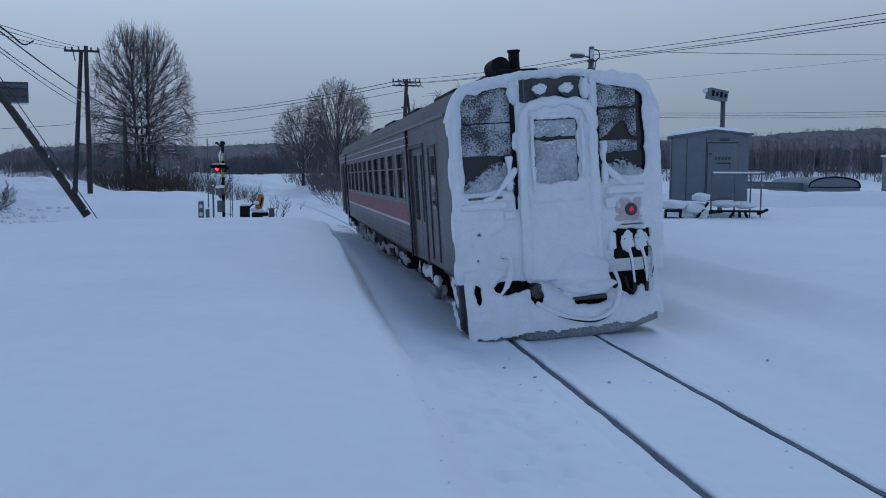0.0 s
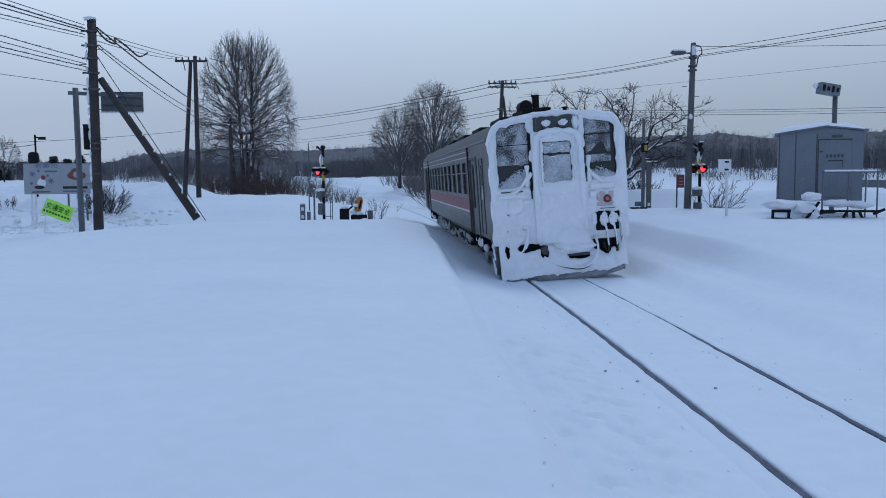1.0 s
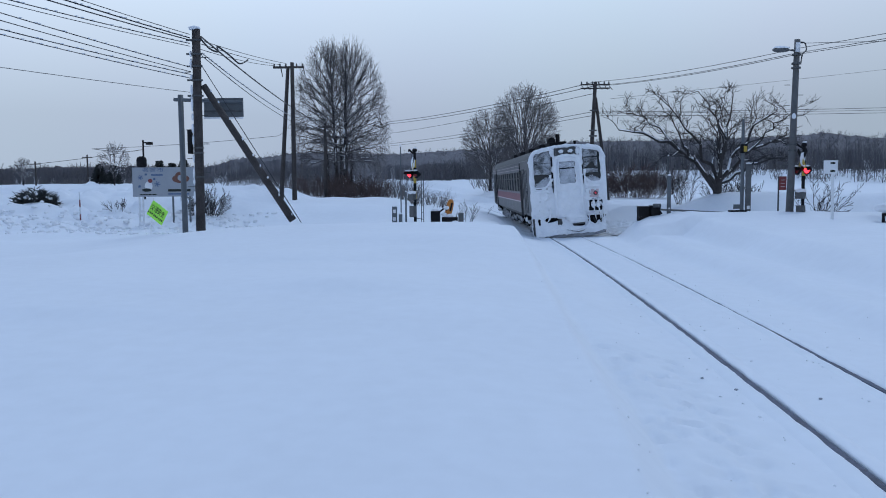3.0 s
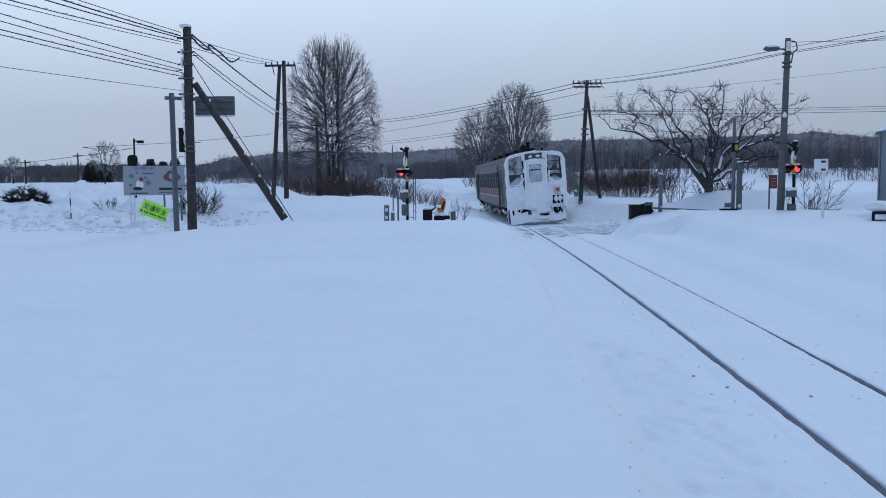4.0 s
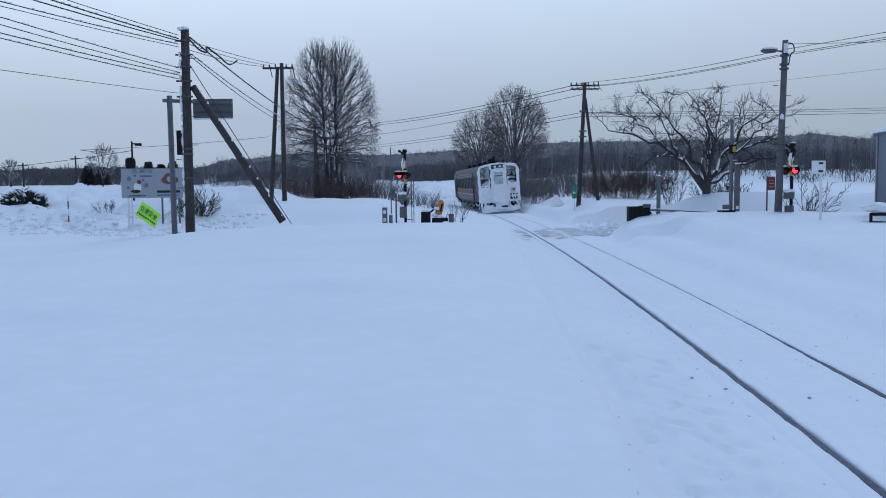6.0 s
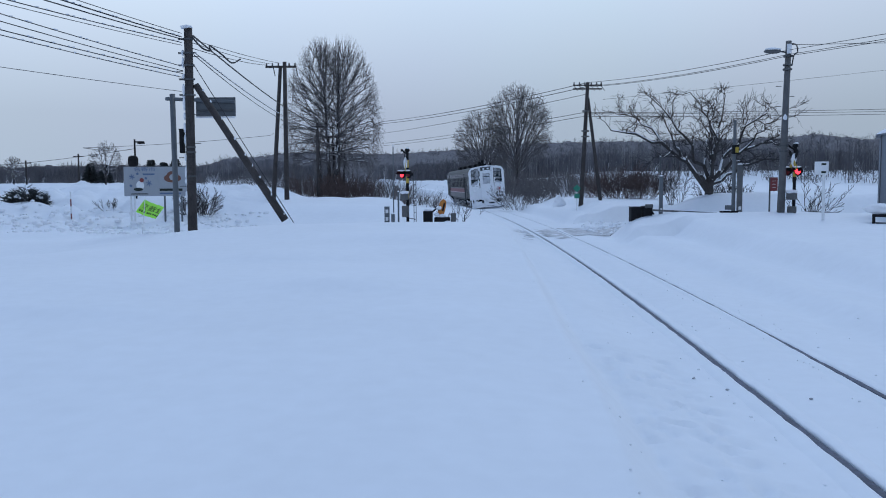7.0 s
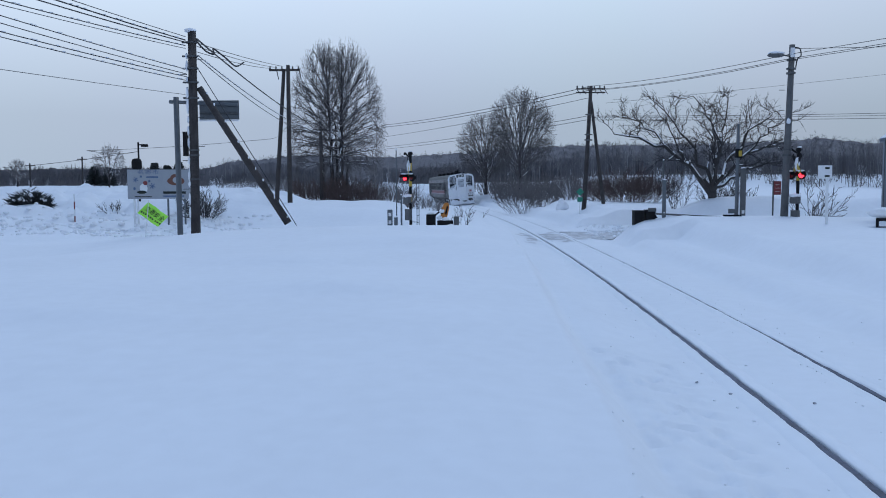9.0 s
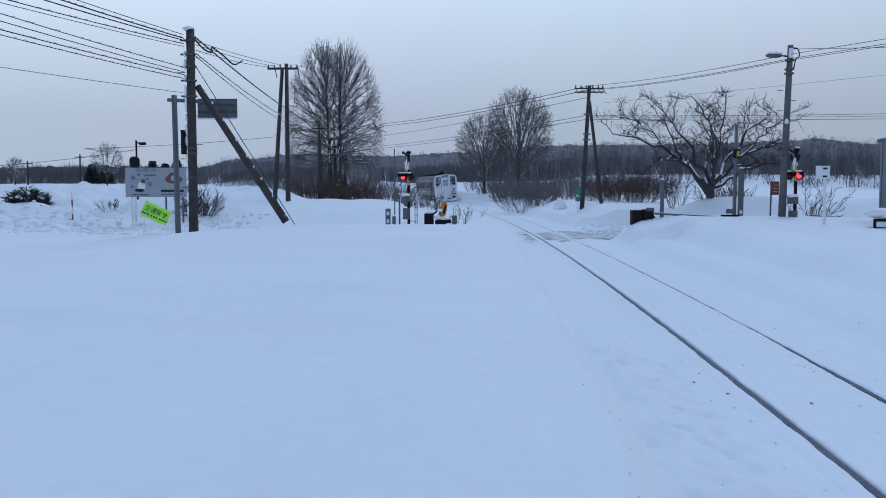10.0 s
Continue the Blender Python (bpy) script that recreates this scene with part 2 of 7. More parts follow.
# ---- the ground: one sheet of snow with the track in a shallow cutting ----
def track_x(y):
    """The middle of the track; a wide curve to the left."""
    if y > 170:
        return track_x(170) - (y - 170) * 0.268
    if y < -30:
        return track_x(-30)
    return 3.82 - (y - 25) ** 2 / 1080


LEFT_H = [(-20, 0.35), (3, 0.38), (8, 0.55), (14, 0.70), (24, 0.88), (27.5, 0.72), (30, 0.60), (34, 0.62), (39, 1.05), (46, 1.25), (58, 0.95), (70, 0.80), (110, 0.8), (160, 1.2)]
RIGHT_H = [(-20, 0.30), (5, 0.38), (12, 0.62), (18, 0.72), (25, 0.90), (30.2, 0.92), (31.8, 0.16), (38, 0.16), (40.5, 0.95), (46, 1.1), (56, 0.95), (70, 0.6), (110, 1.2), (160, 2.6)]


STEPS = random.Random(8)
PRINTS = [(STEPS.uniform(-2.1, -1.2), STEPS.uniform(4.9, 9.6), STEPS.uniform(0, 3.14), STEPS.uniform(0.5, 1.1)) for k in range(110)]


DRIFTS = [(-1.75, 11.6, 1.0, 0.9, 0.11), (-3.4, 15.5, 1.6, 1.4, 0.12), (-4.6, 9.5, 1.5, 0.9, 0.08), (-1.2, 19.0, 1.8, 1.6, 0.10)]


def ground_z(x, y):
    u = x - track_x(y)
    s = abs(u)
    if u < 0:
        h = lerp_table(LEFT_H, y)
        far = ss(9, 16, s) * ss(8, 22, y) * (1 - ss(26, 38, y))
        h -= 0.42 * far
        if 27 < y < 40:
            h = max(h - 0.45 * ss(6, 10, s) * ss(27, 30, y) * (1 - ss(35, 39, y)), 0.22)
        lip = 2.42 + 0.10 * hill_noise(3.0, y, 3.5) + 4.5 * ss(30, 45, y)
        rise = 0.28 * ss(1.0, 2.1, s) + 0.57 * min(1.0, max(0.0, (s - lip + 0.30) / 0.30)) + 0.15 * ss(lip - 0.04, lip + 1.3, s)
    else:
        h = lerp_table(RIGHT_H, y)
        if y < 28:
            edge = 4.15 + 0.12 * hill_noise(7.0, y, 4.0)
            rise = 0.26 * ss(1.7, 2.5, s) + 0.62 * min(1.0, max(0.0, (s - 3.5) / (edge - 3.5))) + 0.12 * ss(edge - 0.1, edge + 1.2, s)
        else:
            rise = 0.55 * ss(1.7, 2.4, s) + 0.45 * ss(2.9, 4.2, s)
        if y < 29:
            z0 = 0.10 * math.exp(-((s - 2.25) / 0.30) ** 2) * (1 - ss(26, 29, y))
        else:
            z0 = 0.0
        if 31 < y < 40:
            rise = ss(4.0, 9.0, s) * 1.6 + 0.2 * ss(1.4, 2.4, s)
    z = h * rise + (z0 if u > 0 else 0.0)
    # a heap round the barrier machine
    if 27 < y < 32 and 3 < x < 10:
        z += 0.36 * math.exp(-((x - 6.75) / 0.85) ** 2 - ((y - 29.2) / 0.95) ** 2)
    d = math.hypot(x, y)
    if y > 40:
        z += ss(40, 150, d) * 0.35 * ss(4, 20, s)
    z += rise * (0.15 * hill_noise(x, y * 1.3, 4.5) + 0.03 * hill_noise(x + 9, y, 2.2)) * ss(2, 9, d)
    if y > 28 and s > 2.5:
        z += 0.16 * abs(hill_noise(x, y, 2.4)) * ss(28, 34, y) * (1 - ss(55, 70, y))
    if x < -9 and 30 < y < 60:
        k = ss(9, 12, -x) * ss(31, 34, y) * (1 - ss(52, 60, y))
        z += k * (0.75 * abs(hill_noise(x * 1.2, y * 1.6, 2.3)) + 0.45 * abs(hill_noise(x, y, 0.8)) + 0.25 * ss(36, 44, y))
    # drifts on the open snow, placed to fit the view, steeper towards the camera
    for dx, dy, wx, wy, dh in DRIFTS:
        a, b = (x - dx) / wx, (y - dy) / wy
        if abs(a) < 2.5 and abs(b) < 2.5:
            z += dh * math.exp(-a * a - (b if b > 0 else 2.2 * b) ** 2)
    # low wooded hills at the back
    if d > 100 and y > 0:
        az = math.degrees(math.atan2(x, y))
        hh = lerp_table([(-40, 0.5), (-18, 1.2), (-13, 4.6), (-8, 6.0), (0, 6.5), (12, 9.0), (50, 10.0)], az) + 1.2 * hill_noise(x, y, 70)
        z += max(0.0, hh) * ss(170, 310, d)
        # the snowy bank at the foot of the wood beyond the field
        z += 1.3 * ss(132, 150, d + 5 * hill_noise(x, y, 25)) * ss(5, 11, az)
    # footprints on the trodden strip by the track
    if -2.6 < u < -0.75 and 3.5 < y < 13:
        for pu, py, pa, ps in PRINTS:
            du, dy = u - pu, y - py
            if abs(du) < 0.4 and abs(dy) < 0.4:
                a = (du * math.cos(pa) + dy * math.sin(pa)) / (0.15 * ps)
                b = (dy * math.cos(pa) - du * math.sin(pa)) / (0.075 * ps)
                r2 = a * a + b * b
                z += -0.026 * math.exp(-r2 * r2) + 0.009 * math.exp(-((math.sqrt(r2) - 1.5) / 0.4) ** 2)
    # soft ridges of ploughed snow beside and between the rails
    if s < 1.75:
        z += 0.010 * noise.noise(Vector((x * 2.2, y * 1.1, 4))) + 0.006 * noise.noise(Vector((x * 7, y * 5, 2)))
        z += 0.05 * ss(-0.5, 0.45, u) * (1 - ss(1.2, 1.75, u))
        for rail in (-0.645, 0.505):
            z -= 0.05 * math.exp(-((u - rail) / 0.10) ** 2)
    return z


def spaced(a, b, n, first=False):
    return [a + (b - a) * k / n for k in range(0 if first else 1, n + 1)]


U = ([-2600, -1500, -900, -600, -420, -320, -250] + spaced(-250, -60, 24) + spaced(-60, -30, 40) + spaced(-30, -16, 50) + spaced(-16, -3, 64) + spaced(-3, -0.9, 42) + spaced(-0.9, -0.42, 24)
     + spaced(-0.42, 0.42, 6) + spaced(0.42, 0.9, 24) + spaced(0.9, 6, 36) + spaced(6, 24, 50) + spaced(24, 70, 24) + spaced(70, 300, 26) + [380, 480, 650, 950, 1600, 2600])
V = ([-2600, -900, -300, -120, -60, -30, -15] + spaced(-15, 3, 20) + spaced(3, 16, 190) + spaced(16, 60, 190) + spaced(60, 160, 50) + spaced(160, 460, 40) + [520, 640, 850, 1200, 1800, 2800])
verts = [(u + track_x(v), v, ground_z(u + track_x(v), v)) for v in V for u in U]
nu = len(U)
faces = [(j * nu + i, j * nu + i + 1, (j + 1) * nu + i + 1, (j + 1) * nu + i) for j in range(len(V) - 1) for i in range(nu - 1)]
ground = mesh_of("ground", verts, faces, M_SNOW, smooth=True)
tagged(ground, "deep smooth blue-white snow with drifts beside the track", "snow", kind="structure")


def on_snow(x, y, sink=0.0):
    return ground_z(x, y) - sink


def rail_line(off, y0, y1, top):
    bm = bmesh.new()
    prof = [(-0.035, -0.004), (-0.028, 0.0), (0.028, 0.0), (0.035, -0.004), (0.035, -0.035), (0.008, -0.05), (0.008, -0.12), (-0.008, -0.12), (-0.008, -0.05), (-0.035, -0.035)]
    prev = None
    n = int((y1 - y0) / 0.5)
    for k in range(n + 1):
        y = y0 + (y1 - y0) * k / n
        ring = [bm.verts.new((track_x(y) + off + p, y, top + q)) for p, q in prof]
        if prev:
            for i in range(len(prof)):
                j = (i + 1) % len(prof)
                bm.faces.new((prev[i], prev[j], ring[j], ring[i]))
        prev = ring
    bmesh.ops.recalc_face_normals(bm, faces=bm.faces)
    return bm


track = thing("railway_track", label="narrow-gauge railway track almost buried in packed snow", category="railway track", kind="structure")
part("rail", rail_line(-0.645, -30, 150, 0.006), M_RAIL, track)
part("rail", rail_line(0.505, -30, 150, 0.040), M_RAIL, track)

def berm(name, rail, top, side, edge, y0, y1):
    """Snow packed against one side of a rail, a smooth roll with a ragged edge over the rail's head."""
    bm = bmesh.new()
    prev = None
    n = int((y1 - y0) / 0.09)
    for k in range(n + 1):
        y = y0 + (y1 - y0) * k / n
        e = edge(y) + 0.012 * noise.noise(Vector((y * 2.3, rail, side))) + 0.010 * noise.noise(Vector((y * 7.0, rail, side)))
        w = 1 + 0.35 * noise.noise(Vector((y * 1.3, rail * 5, side)))
        ring = []
        for d, z in ((0.0, -0.03), (0.004, 0.004), (0.02, 0.016 * w), (0.06, 0.024 * w), (0.12, 0.012 * w), (0.22, -0.02), (0.30, -0.09)):
            ring.append(bm.verts.new((track_x(y) + rail + side * (e + d), y, top + z)))
        if prev:
            for i in range(6):
                bm.faces.new((prev[i], prev[i + 1], ring[i + 1], ring[i]) if side < 0 else (prev[i + 1], prev[i], ring[i], ring[i + 1]))
        prev = ring
    bmesh.ops.recalc_face_normals(bm, faces=bm.faces)
    return part(name, bm, M_SNOW, track, smooth=True)


berm("snow_berm", -0.645, 0.004, -1, lambda y: 0.030 - 0.014 * ss(14, 26, y), -4, 110)
berm("snow_berm", -0.645, 0.004, 1, lambda y: 0.055, -4, 110)
berm("snow_berm", 0.505, 0.040, 1, lambda y: 0.012, -4, 110)
berm("snow_berm", 0.505, 0.034, -1, lambda y: 0.050 - 0.044 * ss(8.0, 12.0, y), -4, 110)

# packed, dirty snow of the road where it crosses the track
bm = bmesh.new()
NX, NY = 92, 50
grid = []
for j in range(NY + 1):
    row = []
    for i in range(NX + 1):
        u = -1.6 + 9.4 * i / NX
        y = 30.2 + 6.4 * j / NY + 0.35 * u
        x = track_x(y) + u
        row.append(bm.verts.new((x, y, ground_z(x, y) + 0.012 + 0.03 * noise.noise(Vector((x * 1.7, y * 1.7, 3))) + 0.03 * ss(1.3, 2.4, u) * noise.noise(Vector((x * 5.3, y * 5.3, 3))))))
    grid.append(row)
for j in range(NY):
    for i in range(NX):
        c = grid[j][i].co
        e = min(min(i, NX - i) / NX * 5, min(j, NY - j) / NY * 2)
        if 0.8 * noise.noise(Vector((c.x * 1.1, c.y * 1.4, 7))) + 0.35 * noise.noise(Vector((c.x * 4.1, c.y * 4.4, 7))) + 1.0 * min(1, e) > 0.36:
            bm.faces.new((grid[j][i], grid[j][i + 1], grid[j + 1][i + 1], grid[j + 1][i]))
bmesh.ops.delete(bm, geom=[v for v in bm.verts if not v.link_faces], context="VERTS")
tagged(part("road", bm, M_DIRT, smooth=True), "grey churned snow of the road over the level crossing", "road", kind="structure")


# loose clods: beside the rails, on the trodden strip, and in the ploughed banks by the road
def clods(places, label):
    rg = random.Random(len(places))
    bm = bmesh.new()
    bmesh.ops.create_icosphere(bm, subdivisions=1, radius=1)
    base = [v.co.copy() for v in bm.verts]
    tris = [tuple(v.index for v in f.verts) for f in bm.faces]
    bm.free()
    vs, fs = [], []
    for x, y, r in places:
        z = ground_z(x, y)
        n = len(vs)
        k = [r * rg.uniform(0.65, 1.2) for _ in range(3)]
        for c in base:
            q = 1 + 0.35 * noise.noise(c * 2 + Vector((x * 7, y * 7, 0)))
            vs.append((x + c.x * k[0] * q, y + c.y * k[1] * q, z + c.z * k[2] * 0.7 * q + 0.1 * r))
        fs += [tuple(n + i for i in t) for t in tris]
    ob = mesh_of("snow_clods", vs, fs, M_SNOWC, smooth=True)
    return tagged(ob, label, "snow", kind="stuff")


rg = random.Random(17)
spots = []
for k in range(150):
    y = 3.2 + 27 * rg.random() ** 1.6
    off = rg.choice((-0.645, 0.505)) + rg.choice((-1, 1)) * rg.uniform(0.12, 0.35)
    spots.append((track_x(y) + off, y, rg.uniform(0.006, 0.022)))
for k in range(45):
    y = rg.uniform(4.2, 13)
    spots.append((track_x(y) - rg.uniform(0.8, 2.6), y, rg.uniform(0.006, 0.018)))
for k in range(40):
    y = rg.uniform(5, 26)
    spots.append((track_x(y) + rg.uniform(-0.5, 2.4), y, rg.uniform(0.006, 0.02)))
clods(spots, "small loose clods of snow along the rails")
spots = []
for k in range(900):
    x, y = rg.uniform(-24, -8.8), 30.5 + 7 * rg.random() ** 1.3
    spots.append((x, y, rg.uniform(0.05, 0.17) * (0.7 if y < 32 else 1)))
for k in range(260):
    x, y = rg.uniform(5.5, 10), rg.uniform(33, 40)
    spots.append((x, y, rg.uniform(0.03, 0.12)))
clods(spots, "rough clods of snow thrown up by the road plough")


# ---- the railcar; its own space: y = 0 at the end that faces the camera, z = 0 on the rails ----
LEN, HALF = 21.2, 1.43
railcar = thing("railcar", label="stainless steel railcar with a red stripe, end caked in snow", category="train")


def roof_z(x):
    """The roof's outline over the width."""
    a = min(1.0, abs(x) / HALF)
    return 3.49 - 0.22 * a ** 2 - 0.36 * ss(0.82, 1.0, a) ** 1.4


# roof shell
bm = bmesh.new()
ST = 28
prev = None
for yy in [0.02] + [0.1 + k * (LEN - 0.2) / 30 for k in range(31)] + [LEN - 0.02]:
    ring = []
    for i in range(ST + 1):
        x = -HALF + 2 * HALF * i / ST
        ring.append(bm.verts.new((x, yy, roof_z(x))))
    if prev:
        for i in range(ST):
            bm.faces.new((prev[i], prev[i + 1], ring[i + 1], ring[i]))
    prev = ring
part("roof", bm, M_STEELD, railcar, "grey steel roof dusted with snow", smooth=True)

# sides, with window openings left between the panels
WIN = [(4.05 + 1.36 * k, 4.92 + 1.36 * k) for k in range(10)]
SILL, HEAD, LOW, TOP = 1.78, 2.66, 0.92, 2.98
DOORS = [(1.95, 3.30), (LEN - 3.30, LEN - 1.95)]
for sx in (-1, 1):
    bm = bmesh.new()
    xo, xi = sx * HALF, sx * (HALF - 0.06)
    a, b = min(xo, xi), max(xo, xi)
    spans = []
    cur = 0.10
    for w0, w1 in WIN:
        spans.append((cur, w0))
        cur = w1
    spans.append((cur, LEN - 0.10))
    box(bm, a, b, 3.30, LEN - 3.30, LOW, SILL)
    box(bm, a, b, 0.10, 1.95, LOW, HEAD)
    box(bm, a, b, LEN - 1.95, LEN - 0.10, LOW, HEAD)
    box(bm, a, b, 0.10, LEN - 0.10, HEAD, TOP)
    for s0, s1 in spans:
        s0, s1 = max(s0, 3.30), min(s1, LEN - 3.30)
        if s1 > s0:
            box(bm, a, b, s0, s1, SILL, HEAD)
    for z in (1.02, 1.10, 1.18, 2.76, 2.84):
        box(bm, xo - 0.012 if sx > 0 else xo - 0.012, xo + 0.012, 3.5, LEN - 3.5, z, z + 0.022)
    part("side_wall", bm, M_STEEL, railcar, "corrugated stainless steel side wall")
    bm = bmesh.new()
    box(bm, xo - 0.008, xo + 0.008, 3.45, LEN - 3.45, 1.42, 1.72)
    part("red_stripe", bm, M_RED, railcar, "dull red stripe with a pale lower edge")
    bm = bmesh.new()
    box(bm, xo - 0.009, xo + 0.009, 3.45, LEN - 3.45, 1.37, 1.415)
    part("white_stripe", bm, M_PINK, railcar)
    for y0 in (3.42, LEN - 3.52):
        bm = bmesh.new()
        box(bm, xo - 0.035, xo + 0.035, y0, y0 + 0.09, LOW - 0.08, TOP, 0.01)
        part("drain_pipe", bm, M_BLACK, railcar)
    bm = bmesh.new()
    box(bm, xo - 0.03, xo + 0.03, 0.10, LEN - 0.10, TOP, TOP + 0.05, 0.01)
    part("gutter", bm, M_STEEL, railcar)
    for z in (2.74, 2.88):
        bm = bmesh.new()
        box(bm, xo - 0.016, xo + 0.016, 3.4, LEN - 0.3, z, z + 0.018)
        part("side_trim", bm, M_PINK, railcar)
    for w0, w1 in WIN:
        bm = bmesh.new()
        for y0, y1, z0, z1 in ((w0, w0 + 0.04, SILL, HEAD), (w1 - 0.04, w1, SILL, HEAD), (w0 + 0.04, w1 - 0.04, SILL, SILL + 0.04), (w0 + 0.04, w1 - 0.04, HEAD - 0.04, HEAD), (w0 + 0.04, w1 - 0.04, 2.34, 2.37)):
            box(bm, xo - 0.014, xo + 0.014, y0, y1, z0, z1)
        win = part("window", bm, M_STEEL, railcar)
        bm = bmesh.new()
        xg = sx * (HALF - 0.035)
        box(bm, xg - 0.004, xg + 0.004, w0 + 0.03, w1 - 0.03, SILL + 0.02, HEAD - 0.02)
        part("pane", bm, M_GLASS, win)
    for d0, d1 in DOORS:
        xd = sx * (HALF - 0.055)
        mid = (d0 + d1) / 2
        for y0, y1 in ((d0, mid - 0.015), (mid + 0.015, d1)):
            bm = bmesh.new()
            box(bm, xd - 0.02, xd + 0.02, y0, y1, LOW - 0.05, 1.5)
            box(bm, xd - 0.02, xd + 0.02, y0, y0 + 0.13, 1.5, 2.55)
            box(bm, xd - 0.02, xd + 0.02, y1 - 0.13, y1, 1.5, 2.55)
            box(bm, xd - 0.02, xd + 0.02, y0, y1, 2.55, HEAD)
            dr = part("door", bm, M_STEEL, railcar, "folding door leaf with a narrow window")
            bm = bmesh.new()
            box(bm, xd - 0.006, xd + 0.006, y0 + 0.125, y1 - 0.125, 1.49, 2.56)
            part("pane", bm, M_GLASS, dr)
        bm = bmesh.new()
        for y0, y1 in ((d0 - 0.05, d0), (d1, d1 + 0.05)):
            box(bm, xo - 0.025, xo + 0.025, y0, y1, LOW - 0.05, HEAD + 0.06, 0.008)
        box(bm, xo - 0.025, xo + 0.025, d0, d1, HEAD, HEAD + 0.06)
        part("door_frame", bm, M_STEELD, railcar)
        bm = bmesh.new()
        rod(bm, (xo + sx * 0.04, d1 + 0.12, 1.1), (xo + sx * 0.04, d1 + 0.12, 1.9), 0.014)
        part("grab_rail", bm, M_STEEL, railcar)
for sx in (-1, 1):
    xo = sx * HALF
    for y0 in (0.95, LEN - 1.45):
        bm = bmesh.new()
        for a_, b_, z0_, z1_ in ((y0 - 0.04, y0, 1.0, 2.66), (y0 + 0.5, y0 + 0.54, 1.0, 2.66), (y0, y0 + 0.5, 2.62, 2.66)):
            box(bm, xo - 0.02, xo + 0.02, a_, b_, z0_, z1_)
        cd = part("crew_door", bm, M_STEELD, railcar, "narrow crew door by the cab")
        bm = bmesh.new()
        box(bm, xo - 0.006, xo + 0.006, y0 + 0.12, y0 + 0.38, 1.75, 2.5)
        part("pane", bm, M_GLASS, cd)
# a floor slab and an added, unseen black block shut the body
bm = bmesh.new()
box(bm, -HALF + 0.07, HALF - 0.07, 0.15, LEN - 0.15, LOW - 0.06, LOW + 0.05)
part("floor_pan", bm, M_STEELD, railcar)
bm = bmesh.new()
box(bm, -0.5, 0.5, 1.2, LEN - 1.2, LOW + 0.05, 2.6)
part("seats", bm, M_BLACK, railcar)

# ends
for far in (0, 1):
    y0, y1 = (LEN - 0.12, LEN) if far else (0.0, 0.12)
    bm = bmesh.new()
    n = 40
    wins = [(-1.27, -0.56, 1.92, 3.12), (0.58, 1.27, 1.92, 3.12)]
    xs = sorted({-HALF, HALF, -1.27, -0.56, 0.58, 1.27, *[-HALF + 2 * HALF * k / n for k in range(n + 1)]})
    for xa, xb in zip(xs, xs[1:]):
        if xb - xa < 1e-6:
            continue
        xm = (xa + xb) / 2
        top = min(roof_z(xa), roof_z(xb)) - 0.004
        inw = [w for w in wins if w[0] <= xm <= w[1]]
        segs = [(LOW, inw[0][2]), (roof_z(xm) - 0.13, top)] if inw else [(LOW, top)]
        for za, zb in segs:
            if zb > za:
                box(bm, xa, xb, y0, y1, za, zb)
    bmesh.ops.remove_doubles(bm, verts=bm.verts, dist=1e-5)
    part("end_wall", bm, M_STEEL, railcar)
    for xa, xb, za, zb in wins:
        bm = bmesh.new()
        yg = (y0 + y1) / 2
        box(bm, xa - 0.01, xb + 0.01, yg - 0.006, yg + 0.006, za - 0.01, 3.16)
        part("windscreen", bm, M_GLASS, railcar, "dark cab window half covered with frost")

# underframe, bogies, tanks and steps
bm = bmesh.new()
for sx in (-1, 1):
    box(bm, sx * 1.15 - 0.06, sx * 1.15 + 0.06, 0.4, LEN - 0.4, 0.72, LOW - 0.062)
part("sole_bar", bm, M_STEELD, railcar)
rnd = random.Random(5)
for y0, y1, z0 in ((5.9, 7.6, 0.34), (7.9, 9.4, 0.42), (9.7, 11.6, 0.30), (11.9, 13.4, 0.4), (13.7, 15.2, 0.36)):
    for sx in (-1, 1):
        bm = bmesh.new()
        box(bm, min(sx * 0.7, sx * 1.22), max(sx * 0.7, sx * 1.22), y0, y1, z0, 0.72, 0.03)
        part("equipment_box", bm, M_BLACK, railcar, "dark underfloor box")
        bm = bmesh.new()
        for k in range(5):
            lump(bm, sx * 1.2, y0 + (k + 0.5) * (y1 - y0) / 5, z0 + rnd.uniform(0.03, 0.25), 0.06, 0.22, rnd.uniform(0.05, 0.13), 0.6, 2, k + y0)
        tagged(part("caked_snow", bm, M_ICE, railcar, smooth=True), kind="stuff")
